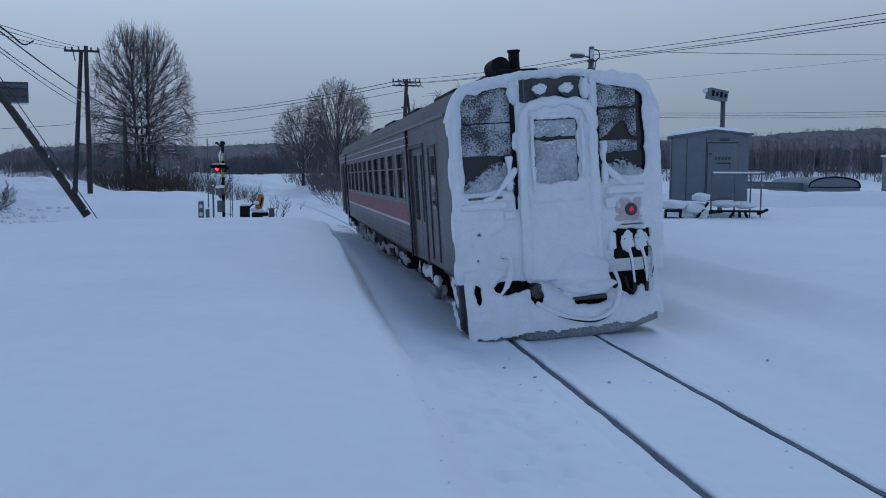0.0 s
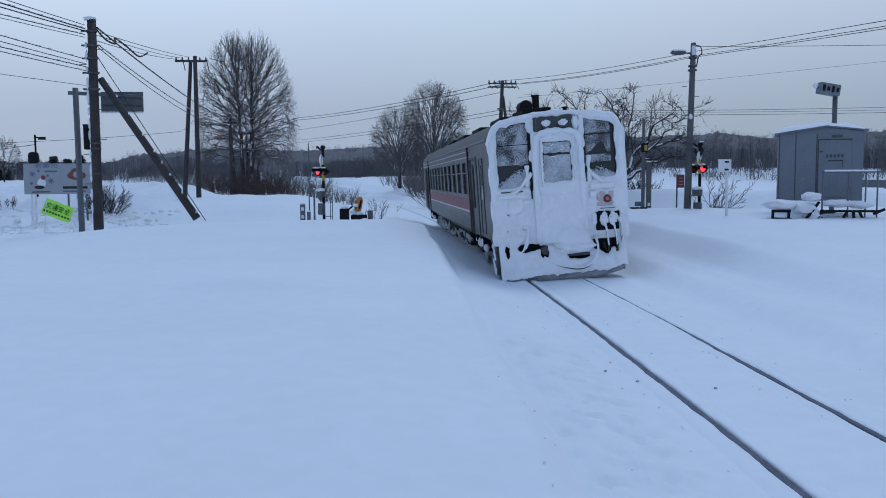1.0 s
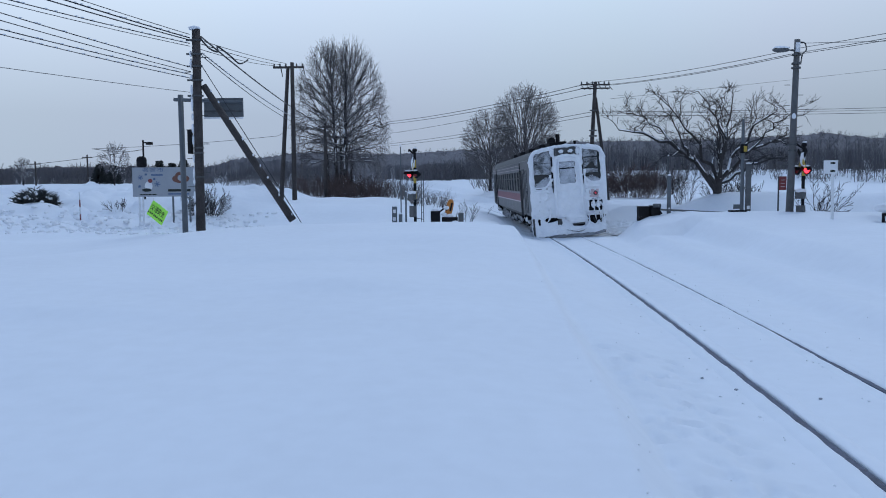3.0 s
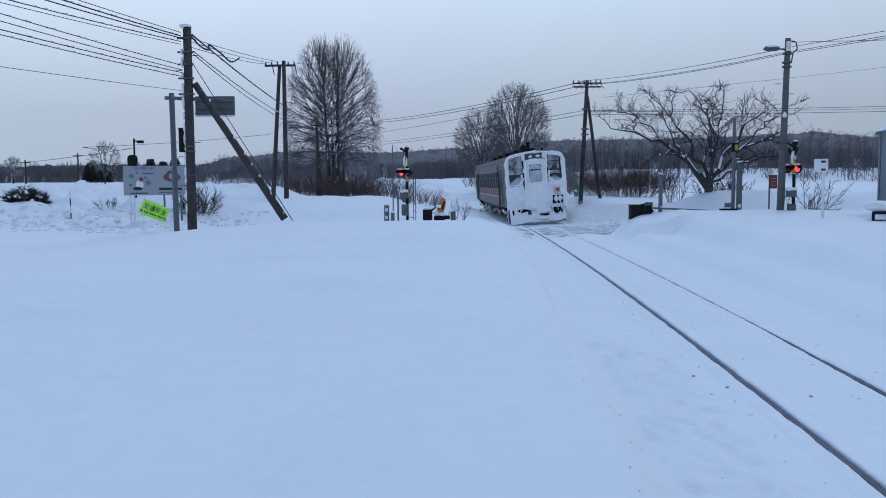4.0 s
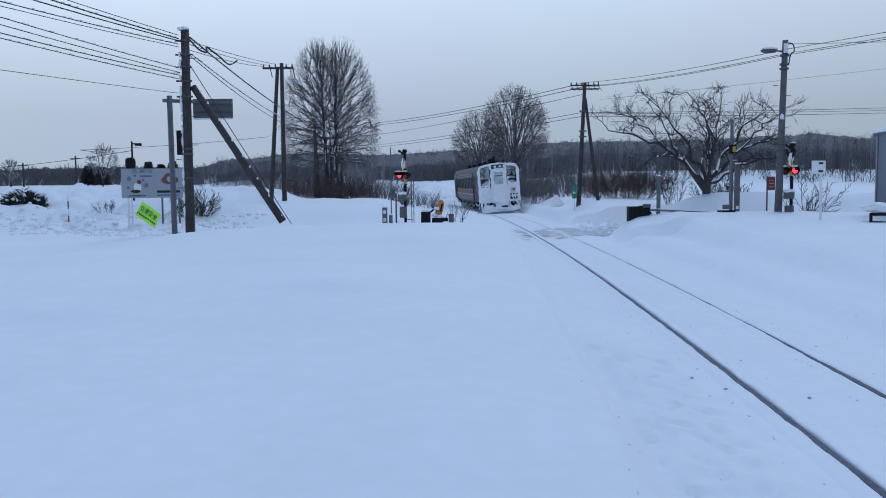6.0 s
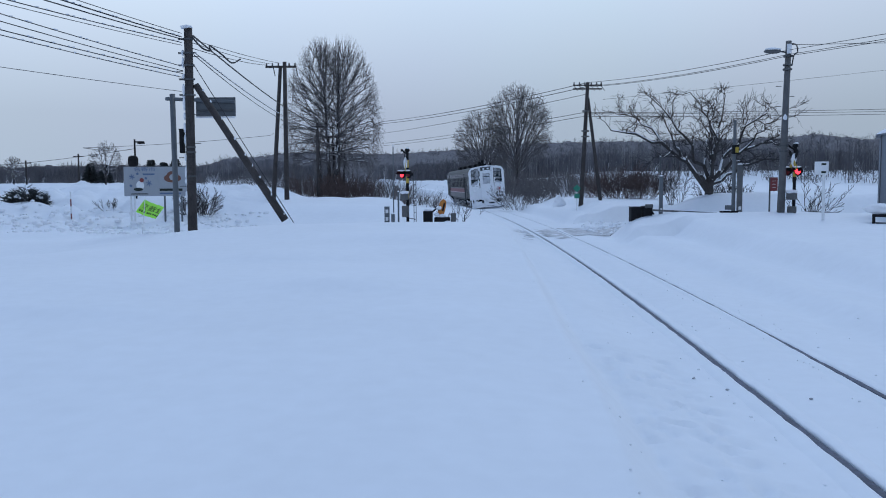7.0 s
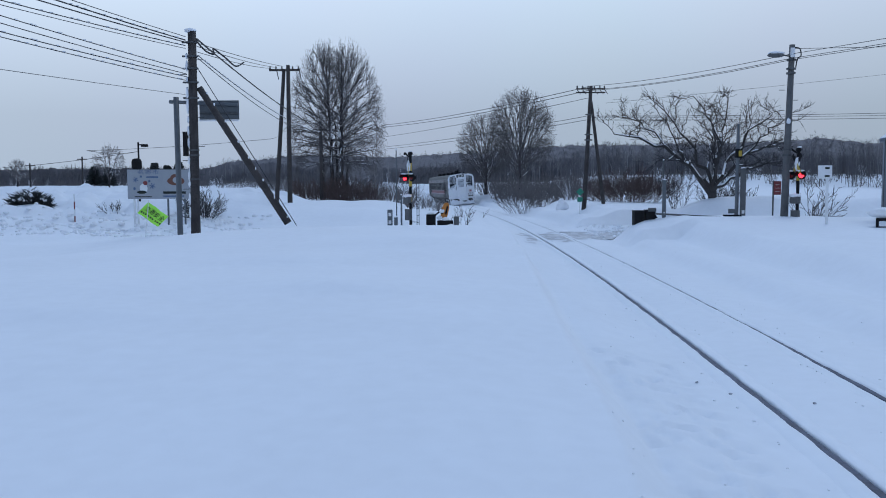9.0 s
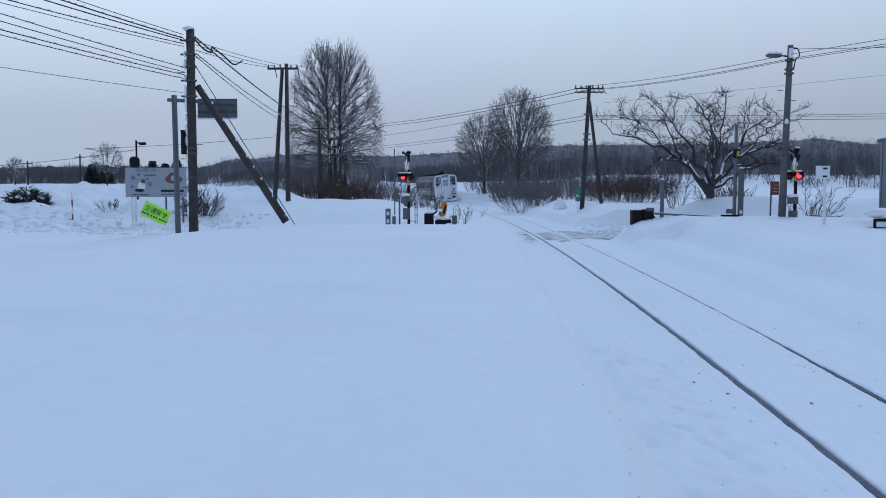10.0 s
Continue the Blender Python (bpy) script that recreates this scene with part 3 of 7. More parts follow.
for yc in (3.5, LEN - 3.5):
    bm = bmesh.new()
    for sx in (-1, 1):
        box(bm, sx * 0.98 - 0.07, sx * 0.98 + 0.07, yc - 1.5, yc + 1.5, 0.42, 0.62, 0.03)
        for yy in (yc - 1.05, yc + 1.05):
            box(bm, sx * 1.0 - 0.11, sx * 1.0 + 0.11, yy - 0.17, yy + 0.17, 0.28, 0.58, 0.03)
        rod(bm, (sx * 1.02, yc - 0.2, 0.5), (sx * 1.02, yc - 0.2, 0.85), 0.12, seg=12)
        rod(bm, (sx * 1.02, yc + 0.2, 0.5), (sx * 1.02, yc + 0.2, 0.85), 0.12, seg=12)
    box(bm, -1.0, 1.0, yc - 0.2, yc + 0.2, 0.45, 0.6)
    bog = part("bogie", bm, M_BLACK, railcar, "black bogie frame packed with snow")
    for yy in (yc - 1.05, yc + 1.05):
        for sx in (-1, 1):
            bm = bmesh.new()
            rod(bm, (sx * 0.55, yy, 0.43), (sx * 0.66, yy, 0.43), 0.41, seg=28)
            rod(bm, (sx * 0.66, yy, 0.43), (sx * 0.70, yy, 0.43), 0.30, 0.12, seg=20)
            part("wheel", bm, M_STEELD, bog)
    bm = bmesh.new()
    for sx in (-1, 1):
        for k in range(9):
            lump(bm, sx * 1.08, yc - 1.4 + k * 0.35, rnd.uniform(0.2, 0.7), 0.07, 0.16, rnd.uniform(0.08, 0.2), 0.6, 2, k * 2.1 + yc)
    tagged(part("caked_snow", bm, M_ICE, bog, smooth=True), kind="stuff")
for sx in (-1, 1):
    for yc in (2.62, LEN - 2.62):
        bm = bmesh.new()
        box(bm, sx * 1.25 - 0.13, sx * 1.25 + 0.13, yc - 0.6, yc + 0.6, 0.52, 0.58, 0.01)
        for yy in (yc - 0.6, yc + 0.56):
            box(bm, sx * 1.25 - 0.13, sx * 1.25 + 0.13, yy, yy + 0.04, 0.581, LOW - 0.064)
        part("step", bm, M_BLACK, railcar)
        bm = bmesh.new()
        for k in range(6):
            lump(bm, sx * 1.3, yc - 0.6 + k * 0.25, 0.6 + 0.05 * (k % 3), 0.08, 0.12, 0.09, 0.6, 2, k * 1.3)
        part("step_snow", bm, M_SNOWC, railcar, smooth=True)
    # dark corner post with clinging ice at the near end
    bm = bmesh.new()
    box(bm, sx * 1.33 - 0.05, sx * 1.33 + 0.05, 0.08, 0.40, 0.18, LOW - 0.05, 0.015)
    rod(bm, (sx * 1.36, 0.25, 0.3), (sx * 1.36, 0.45, 1.0), 0.02)
    part("corner_post", bm, M_STEELD, railcar)
    bm = bmesh.new()
    for k in range(7):
        lump(bm, sx * 1.36, 0.2 + 0.12 * (k % 3), 0.25 + 0.1 * k, 0.05, 0.08, 0.09, 0.7, 2, k * 3.3)
    part("corner_ice", bm, M_SNOWC, railcar, smooth=True)

# roof gear
bm = bmesh.new()
rod(bm, (-0.06, 1.5, 3.50), (-0.06, 1.5, 3.95), 0.08, seg=16)
rod(bm, (-0.06, 1.5, 3.95), (-0.06, 1.5, 3.98), 0.095, seg=16)
part("exhaust_pipe", bm, M_BLACK, railcar, "sooty black exhaust pipe")
bm = bmesh.new()
box(bm, -0.42, 0.22, 1.2, 2.6, 3.46, 3.68, 0.03)
rod(bm, (-0.32, 1.30, 3.73), (-0.32, 1.75, 3.73), 0.14, seg=18)
rod(bm, (-0.24, 1.9, 3.60), (-0.24, 2.5, 3.60), 0.1, seg=14)
part("silencer", bm, M_BLACK, railcar)
bm = bmesh.new()
rod(bm, (0.62, 1.6, 3.44), (0.62, 1.6, 3.66), 0.05, seg=12)
rod(bm, (0.62, 1.6, 3.66), (0.62, 1.6, 3.69), 0.07, seg=12)
part("antenna", bm, M_BLACK, railcar)
for yc in (5.2, 9.4, 13.6, 17.4):
    bm = bmesh.new()
    box(bm, -0.45, 0.3, yc - 0.9, yc + 0.9, 3.42, 3.74, 0.08)
    part("roof_ventilator", bm, M_BLACK, railcar)

# ---- snow and fittings on the end that faces the camera ----
def rect_edge(x, z, x0, x1, z0, z1):
    """Signed distance to a box: negative inside."""
    dx, dz = max(x0 - x, x - x1), max(z0 - z, z - z1)
    return math.hypot(max(dx, 0), max(dz, 0)) + min(max(dx, dz), 0)


def n3(x, z, s, k):
    return noise.noise(Vector((x / s, z / s, k)))


def end_snow(x, z):
    """Thickness of the snow caked on the end, in metres; below zero there is none."""
    t = 0.045 + 0.030 * n3(x, z, 0.35, 1) + 0.018 * n3(x, z, 0.1, 2) + 0.008 * n3(x, z, 0.04, 3)
    for x0, x1 in ((-1.25, -0.58), (0.60, 1.25)):
        zlo = 1.98 + 0.05 * n3(x, 0, 0.3, 5) + (0.10 if x > 0 else 0.0)
        e = max(rect_edge(x, z, x0, x1, zlo, 4.0), z - (roof_z(x) - 0.14))
        wob = 0.035 * n3(x, z, 0.12, 8)
        if e + wob < 0:
            return -1
        t *= 0.45 + 0.55 * ss(0, 0.10, e + wob)
        t += 0.025 * math.exp(-((e - 0.08) / 0.05) ** 2)
    # the gangway door's leaf, with its frosted window; the rim round it is a roll of its own
    if -0.46 < x < 0.48 and z < 3.08:
        t += 0.03 + 0.06 * ss(1.9, 1.2, z) + 0.16 * ss(1.35, 0.82, z) * ss(0.5, 0.3, abs(x - 0.05))
        w = rect_edge(x, z, -0.30, 0.31, 1.86, 2.88)
        if w < 0.06:
            t = 0.055 + 0.02 * n3(x, z, 0.12, 9)
            if w + 0.03 * n3(x, z, 0.15, 17) + 0.012 * n3(x, z, 0.05, 18) < -0.01 and (z > 2.05 + 0.06 * n3(x, 0, 0.2, 19)):
                return -1
    elif 1.72 < z < 3.12 and (abs(x + 0.565) < (0.035 if z > 1.9 else 0.014) or (abs(x - 0.585) < 0.03 and z > 2.0)) and n3(x, z, 0.4, 11) > -0.35:
        return -1
    # lamp box over the door
    if -0.46 < x < 0.48 and 3.10 < z < 3.44:
        return -1
    if abs(x - 0.02) > 0.62 and z < 3.0 and n3(x, z, 0.15, 91) + 0.3 * n3(x, z, 0.05, 92) > 0.80:
        return -1
    if (abs(z - 1.90 - 0.02 * n3(x, 0, 0.2, 93)) < 0.014 and (-1.22 < x < -0.75)) or (abs(z - 1.42) < 0.012 and 0.85 < x < 1.18):
        return -1
    # tail lamps
    for cx in (-0.95, 1.02):
        r = math.hypot(x - cx, z - 1.62)
        t += 0.035 * math.exp(-((r - 0.17) / 0.04) ** 2)
    if math.hypot(x - 1.02, z - 1.62) < 0.10:
        return -1
    if 0.78 < x < 1.18 and 1.47 < z < 1.78 and n3(x, z, 0.14, 13) + 0.3 * n3(x, z, 0.05, 15) > -0.05:
        return -1
    # jumper box
    e = rect_edge(x, z, 0.74, 1.24, 0.92, 1.36) + 0.05 * n3(x, z, 0.12, 14)
    if e < 0:
        return -1
    # rim under the roof
    e = roof_z(x) - z
    t += 0.03 * math.exp(-(e / 0.06) ** 2) + 0.03 * math.exp(-((HALF - abs(x)) / 0.06) ** 2)
    return t


def heightfield(fn, x0, x1, z0, z1, step, ybase, limit=None):
    bm = bmesh.new()
    nx, nz = int((x1 - x0) / step), int((z1 - z0) / step)
    front, back = {}, {}
    def vt(i, j):
        if (i, j) not in front:
            x, z = x0 + (x1 - x0) * i / nx, z0 + (z1 - z0) * j / nz
            t = fn(x, z)
            front[i, j] = bm.verts.new((x, ybase - max(0.006, t), z))
            back[i, j] = bm.verts.new((x, ybase + 0.01, z))
        return front[i, j]
    cells = set()
    for j in range(nz):
        for i in range(nx):
            x, z = x0 + (x1 - x0) * (i + 0.5) / nx, z0 + (z1 - z0) * (j + 0.5) / nz
            if (limit is None or limit(x, z)) and fn(x, z) > 0:
                cells.add((i, j))
    for i, j in cells:
        bm.faces.new((vt(i, j), vt(i + 1, j), vt(i + 1, j + 1), vt(i, j + 1)))
    for i, j in cells:
        for di, dj, a, b in ((-1, 0, (i, j + 1), (i, j)), (1, 0, (i + 1, j), (i + 1, j + 1)), (0, -1, (i, j), (i + 1, j)), (0, 1, (i + 1, j + 1), (i, j + 1))):
            if (i + di, j + dj) not in cells:
                bm.faces.new((front[b], front[a], back[a], back[b]))
    # round off the ragged outline
    rim = {}
    for i, j in cells:
        for di, dj, a, b in ((-1, 0, (i, j + 1), (i, j)), (1, 0, (i + 1, j), (i + 1, j + 1)), (0, -1, (i, j), (i + 1, j)), (0, 1, (i + 1, j + 1), (i, j + 1))):
            if (i + di, j + dj) not in cells:
                rim.setdefault(a, []).append(b)
                rim.setdefault(b, []).append(a)
    for _ in range(4):
        moved = {a: sum((front[b].co for b in bs), Vector()) / len(bs) for a, bs in rim.items()}
        for a, c in moved.items():
            p = front[a].co.lerp(c, 0.5)
            front[a].co.x, front[a].co.z = p.x, p.z
            back[a].co.x, back[a].co.z = p.x, p.z
    bmesh.ops.delete(bm, geom=[v for v in bm.verts if not v.link_faces], context="VERTS")
    return bm


part("end_snow", heightfield(end_snow, -1.42, 1.44, 0.80, 3.56, 0.015, -0.002, lambda x, z: z < roof_z(min(HALF, abs(x))) + 0.02), M_SNOWC, railcar, "thick rough snow caked on the end", smooth=True)

# black strips stand for shaded gaps; then the rime rim round the gangway door
for cx in (-0.545, 0.565):
    bm = bmesh.new()
    box(bm, cx - 0.05, cx + 0.05, -0.012, -0.003, 1.6, 3.1)
    part("door_pillar", bm, M_BLACK, railcar)
bm = bmesh.new()
loop = [(-0.47, 0.80), (-0.47, 1.3), (-0.475, 1.9), (-0.47, 2.5), (-0.455, 2.85), (-0.38, 3.02), (-0.2, 3.08), (0.02, 3.09), (0.24, 3.08), (0.41, 3.01), (0.48, 2.84), (0.495, 2.5), (0.50, 1.9), (0.50, 1.3), (0.50, 0.80)]
hose(bm, [(x, -0.10, z) for x, z in loop], lambda t: 0.062 + 0.010 * math.sin(31 * t) + 0.008 * math.sin(67 * t), 12)
for v in bm.verts:
    v.co += Vector((noise.noise(v.co * 9), noise.noise(v.co * 9 + Vector((5, 0, 0))), noise.noise(v.co * 9 + Vector((0, 7, 0))))) * 0.018
part("door_rim_snow", bm, M_SNOWC, railcar, "thick roll of rime round the end door", smooth=True)
bm = bmesh.new()
box(bm, -0.30, 0.31, -0.004, 0.002, 1.86, 2.90)
part("door_window", bm, M_GLASS, railcar)
part("door_frost", heightfield(lambda x, z: 0.014 + 0.012 * n3(x, z, 0.06, 71) if not (2.60 + 0.03 * n3(x, 0, 0.2, 73) < z < 2.645 + 0.03 * n3(x, 0, 0.1, 74)) else -1, -0.28, 0.29, 1.88, 2.86, 0.02, -0.006), M_FROSTW, railcar, "pale frost on the door window", smooth=True)
for pts in (((-0.33, -0.10, 2.9), (-0.34, -0.11, 2.4), (-0.33, -0.10, 1.95)), ((0.34, -0.10, 2.9), (0.35, -0.11, 2.5), (0.34, -0.10, 2.1))):
    bm = bmesh.new()
    hose(bm, pts, lambda t: 0.022 + 0.008 * math.sin(19 * t), 8)
    part("grab_rail", bm, M_SNOWC, railcar, "door handrail furred with rime", smooth=True)

# frost on the cab windows: bands with clear glass between them
def frost(x, z):
    v = n3(x, z, 0.22, 21) * 0.6 + n3(x, z, 0.07, 22) * 0.4
    if x < 0:
        zc = 2.86 + 0.025 * n3(x, 0, 0.12, 61)
        band = -1.0 if abs(z - zc) < 0.010 else (1.0 if z > 2.44 + 0.03 * n3(x, 0, 0.2, 3) else (1.0 if z < 2.36 - 0.28 * ss(0.75, 1.25, -x) + 0.03 * n3(x, 0, 0.06, 62) else -1.0))
    else:
        zc = 2.98 + 0.02 * n3(x, 0, 0.15, 63)
        low = 2.58 + 0.22 * ss(0.62, 0.95, x) * (1 - ss(0.98, 1.10, x)) + 0.02 * n3(x, 0, 0.06, 64)
        band = -1.0 if abs(z - zc) < 0.018 else (1.0 if z > low or 2.40 + 0.02 * n3(x, 0, 0.08, 65) < z < 2.56 + 0.05 * n3(x, 0, 0.2, 66) else (1.0 if z < 2.24 + 0.03 * n3(x, 0, 0.06, 67) - 0.1 * ss(1.0, 1.25, x) else -1.0))
        if z > 2.3 and x > 1.16:
            band = -1.0
    return (0.012 + 0.014 * (v + 0.5)) if 0.5 * v + band > 0.05 else -1


for x0, x1 in ((-1.26, -0.57), (0.59, 1.26)):
    part("window_frost", heightfield(frost, x0, x1, 1.94, 3.30, 0.014, 0.040, lambda x, z: z < roof_z(x) - 0.13), M_FROST, railcar, "grey frost on the cab window", smooth=True)
def drift(x, z):
    """Rime heaped on the lower part of a cab window, thinning upwards."""
    top = 2.34 - 0.26 * ss(0.75, 1.25, -x) if x < 0 else 2.28 - 0.10 * ss(1.0, 1.25, x)
    v = (top - z) / 0.26 + 0.45 * n3(x, z, 0.03, 81) + 0.35 * n3(x, z, 0.09, 82)
    return 0.022 + 0.03 * min(1.0, max(0.0, v)) + 0.006 * n3(x, z, 0.04, 83) if v > 0.12 else -1


for x0, x1 in ((-1.26, -0.57), (0.59, 1.26)):
    part("window_snow", heightfield(drift, x0, x1, 1.94, 2.40, 0.012, 0.040), M_FROSTW, railcar, "rime heaped on the cab window", smooth=True)
rnd = random.Random(31)
bm = bmesh.new()
for k in range(60):
    x, z = rnd.uniform(-0.26, 0.27), rnd.choice((2.72, 2.78, 2.56, 1.98, 2.02)) + rnd.gauss(0, 0.025)
    q = 0.011 * rnd.uniform(0.6, 1.5)
    lump(bm, x, -0.022, z, q * 1.6, 0.010, q, 0.5, 1, k)
tagged(part("rime", bm, M_SNOWC, railcar, "white grains of rime on the glass", smooth=True), kind="stuff")
# ledges and boxes bulging under the snow
for cx, cz, sx_, sz_ in ((-0.68, 1.66, 0.08, 0.05), (-1.02, 1.80, 0.30, 0.045), (0.70, 1.74, 0.07, 0.07), (0.92, 1.90, 0.26, 0.05), (0.70, 1.22, 0.05, 0.12)):
    bm = bmesh.new()
    box(bm, cx - sx_, cx + sx_, -0.13, -0.02, cz - sz_, cz + sz_, 0.025)
    for v in bm.verts:
        v.co += Vector((noise.noise(v.co * 9), 0, noise.noise(v.co * 9 + Vector((3, 0, 0))))) * 0.02
    part("snowy_bracket", bm, M_SNOWC, railcar, "bracket under a crust of snow", smooth=True)
# wipers and diagonal snow ridges
for pts in (((-1.0, -0.03, 1.84), (-0.86, -0.06, 1.92), (-0.68, -0.07, 2.12), (-0.56, -0.05, 2.26)), ((0.66, -0.03, 2.48), (0.64, -0.06, 2.30), (0.76, -0.06, 2.12), (1.02, -0.04, 1.92)), ((0.655, -0.04, 2.55), (0.645, -0.06, 2.25), (0.66, -0.05, 1.98)), ((-0.645, -0.04, 2.42), (-0.65, -0.06, 2.2), (-0.66, -0.05, 1.98))):
    bm = bmesh.new()
    hose(bm, pts, lambda t: 0.040 + 0.014 * math.sin(9 * t + 1), 8)
    part("wiper", bm, M_SNOWC, railcar, "wiper arm thick with rime", smooth=True)
# headlamps capped with snow, under the roof
bm = bmesh.new()
box(bm, -0.46, 0.48, -0.02, 0.05, 3.10, 3.40, 0.01)
part("lamp_box", bm, M_STEELD, railcar)
for cx in (-0.40, 0.42):
    bm = bmesh.new()
    rod(bm, (cx, -0.03, 3.11), (cx, -0.03, 3.40), 0.012)
    part("lamp_bracket", bm, M_STEEL, railcar)
for cx in (-0.20, 0.16):
    bm = bmesh.new()
    rod(bm, (cx, -0.09, 3.24), (cx, 0.0, 3.24), 0.09, seg=18)
    lamp = part("headlamp", bm, M_STEELD, railcar)
    bm = bmesh.new()
    lump(bm, cx, -0.09, 3.26, 0.092, 0.075, 0.062, 0.45, 3, cx)
    part("snow_cap", bm, M_SNOWC, lamp, smooth=True)
for cx in (-0.56, 0.42):
    bm = bmesh.new()
    lump(bm, cx, -0.05, 3.24, 0.07, 0.07, 0.15, 0.4, 3, cx)
    part("horn_snow", bm, M_SNOWC, railcar, smooth=True)
# tail lamp
bm = bmesh.new()
rod(bm, (1.02, -0.02, 1.62), (1.02, 0.05, 1.62), 0.085, seg=20)
tail = part("tail_lamp", bm, M_STEELD, railcar)
bm = bmesh.new()
rod(bm, (1.02, -0.045, 1.62), (1.02, -0.018, 1.62), 0.03, 0.036, seg=18)
part("lens", bm, M_TAIL, tail, "glowing red tail lamp lens")
bm = bmesh.new()
box(bm, 0.75, 1.20, -0.006, 0.004, 1.47, 1.78)
part("tail_lamp_panel", bm, M_PINK, railcar, "grimy pale lamp panel")
# jumper sockets with their snowy cables
bm = bmesh.new()
box(bm, 0.72, 1.26, -0.03, 0.10, 0.90, 1.38, 0.01)
part("jumper_box", bm, M_BLACK, railcar)
for cx in (0.90, 1.08):
    bm = bmesh.new()
    rod(bm, (cx, -0.16, 1.20), (cx, -0.02, 1.24), 0.07, seg=14)
    jp = part("jumper_plug", bm, M_BLACK, railcar)
    bm = bmesh.new()
    lump(bm, cx, -0.13, 1.20, 0.085, 0.08, 0.12, 0.35, 3, cx)
    lump(bm, cx, -0.14, 1.30, 0.045, 0.05, 0.06, 0.35, 2, cx + 1)
    part("snow_cap", bm, M_SNOWC, jp, smooth=True)
    bm = bmesh.new()
    hose(bm, ((cx, -0.15, 1.14), (cx + 0.02, -0.2, 0.95), (cx + 0.06, -0.17, 0.6), (cx + 0.0, -0.12, 0.46), (cx - 0.14, -0.08, 0.52), (cx - 0.2, -0.04, 0.72)), 0.022)
    part("jumper_cable", bm, M_RUBBER, jp)
    bm = bmesh.new()
    hose(bm, ((cx, -0.17, 1.12), (cx + 0.02, -0.22, 0.95), (cx + 0.055, -0.19, 0.66)), lambda t: 0.026 - 0.012 * t)
    part("cable_snow", bm, M_SNOWC, jp, smooth=True)

# below the floor: headstock, coupler, hoses and the plough
bm = bmesh.new()
box(bm, -1.28, 1.28, 0.10, 0.45, 0.30, LOW - 0.055)
part("headstock", bm, M_BLACK, railcar)
bm = bmesh.new()
box(bm, -0.12, 0.15, -0.16, 0.3, 0.60, 0.88, 0.05)
box(bm, 0.02, 0.52, -0.30, -0.05, 0.50, 0.56, 0.02)
rod(bm, (-0.36, -0.12, 0.64), (-0.36, 0.12, 0.64), 0.10, seg=16)
part("coupler", bm, M_STEELD, railcar)
bm = bmesh.new()
lump(bm, 0.20, -0.16, 0.84, 0.40, 0.26, 0.26, 0.14, 4, 2.2)
lump(bm, 0.28, -0.24, 0.68, 0.36, 0.22, 0.13, 0.2, 4, 7.2)
lump(bm, 0.06, -0.20, 0.60, 0.14, 0.16, 0.07, 0.3, 3, 4.2)
part("coupler_snow", bm, M_SNOWC, railcar, "heap of snow over the coupler", smooth=True)


def plough_y(x, z):
    return -0.10 - 0.22 * (1 - (abs(x) / 1.3) ** 2) - 0.10 * (0.5 - z)


bm = bmesh.new()
NXp, NZp = 24, 5
gr = [[bm.verts.new((-1.28 + 2.56 * i / NXp, plough_y(-1.28 + 2.56 * i / NXp, 0.04 + 0.34 * j / NZp), 0.04 + 0.34 * j / NZp + 0.10 * (abs(i - NXp / 2) / (NXp / 2)) ** 3)) for i in range(NXp + 1)] for j in range(NZp + 1)]
for j in range(NZp):
    for i in range(NXp):
        bm.faces.new((gr[j][i], gr[j][i + 1], gr[j + 1][i + 1], gr[j + 1][i]))
ex = bmesh.ops.extrude_face_region(bm, geom=bm.faces[:])
bmesh.ops.translate(bm, vec=(0, 0.04, 0), verts=[v for v in ex["geom"] if isinstance(v, bmesh.types.BMVert)])
bmesh.ops.recalc_face_normals(bm, faces=bm.faces)
part("snowplough", bm, M_BLADE, railcar, "grey steel plough blade", smooth=True)
bm = bmesh.new()
for sx in (-1, 1):
    box(bm, sx * 1.29 - 0.02, sx * 1.29 + 0.02, -0.08, 0.5, 0.12, 0.60, 0.008)
part("plough_cheek", bm, M_STEELD, railcar)


HOLES = ((-0.72, 0.72, 0.23, 0.085), (-1.16, 0.66, 0.05, 0.14), (0.92, 0.70, 0.30, 0.17), (0.28, 0.49, 0.24, 0.045), (-0.13, 0.86, 0.08, 0.045), (-0.40, 0.62, 0.09, 0.12))


def apron(x, z):
    """Snow over the headstock and plough, with dark hollows."""
    t = 0.05 + 0.035 * n3(x, z, 0.25, 31) + 0.02 * n3(x, z, 0.08, 32)
    lo = 0.09 + 0.08 * ss(1.1, 0.5, abs(x)) + 0.15 * ss(0.6, 1.25, x) + 0.05 * n3(x, 0, 0.4, 33) + 0.05 * n3(x, 0, 0.09, 34)
    if z < lo:
        return -1
    for cx, cz, rx, rz in HOLES:
        q = math.hypot((x - cx) / rx, (z - cz) / rz) + 0.45 * n3(x, z, 0.11, 36) + 0.2 * n3(x, z, 0.04, 37)
        if q < 1:
            return -1
        t *= 0.5 + 0.5 * ss(1.0, 1.6, q)
    return t + 0.05 * ss(0.55, 0.3, z)


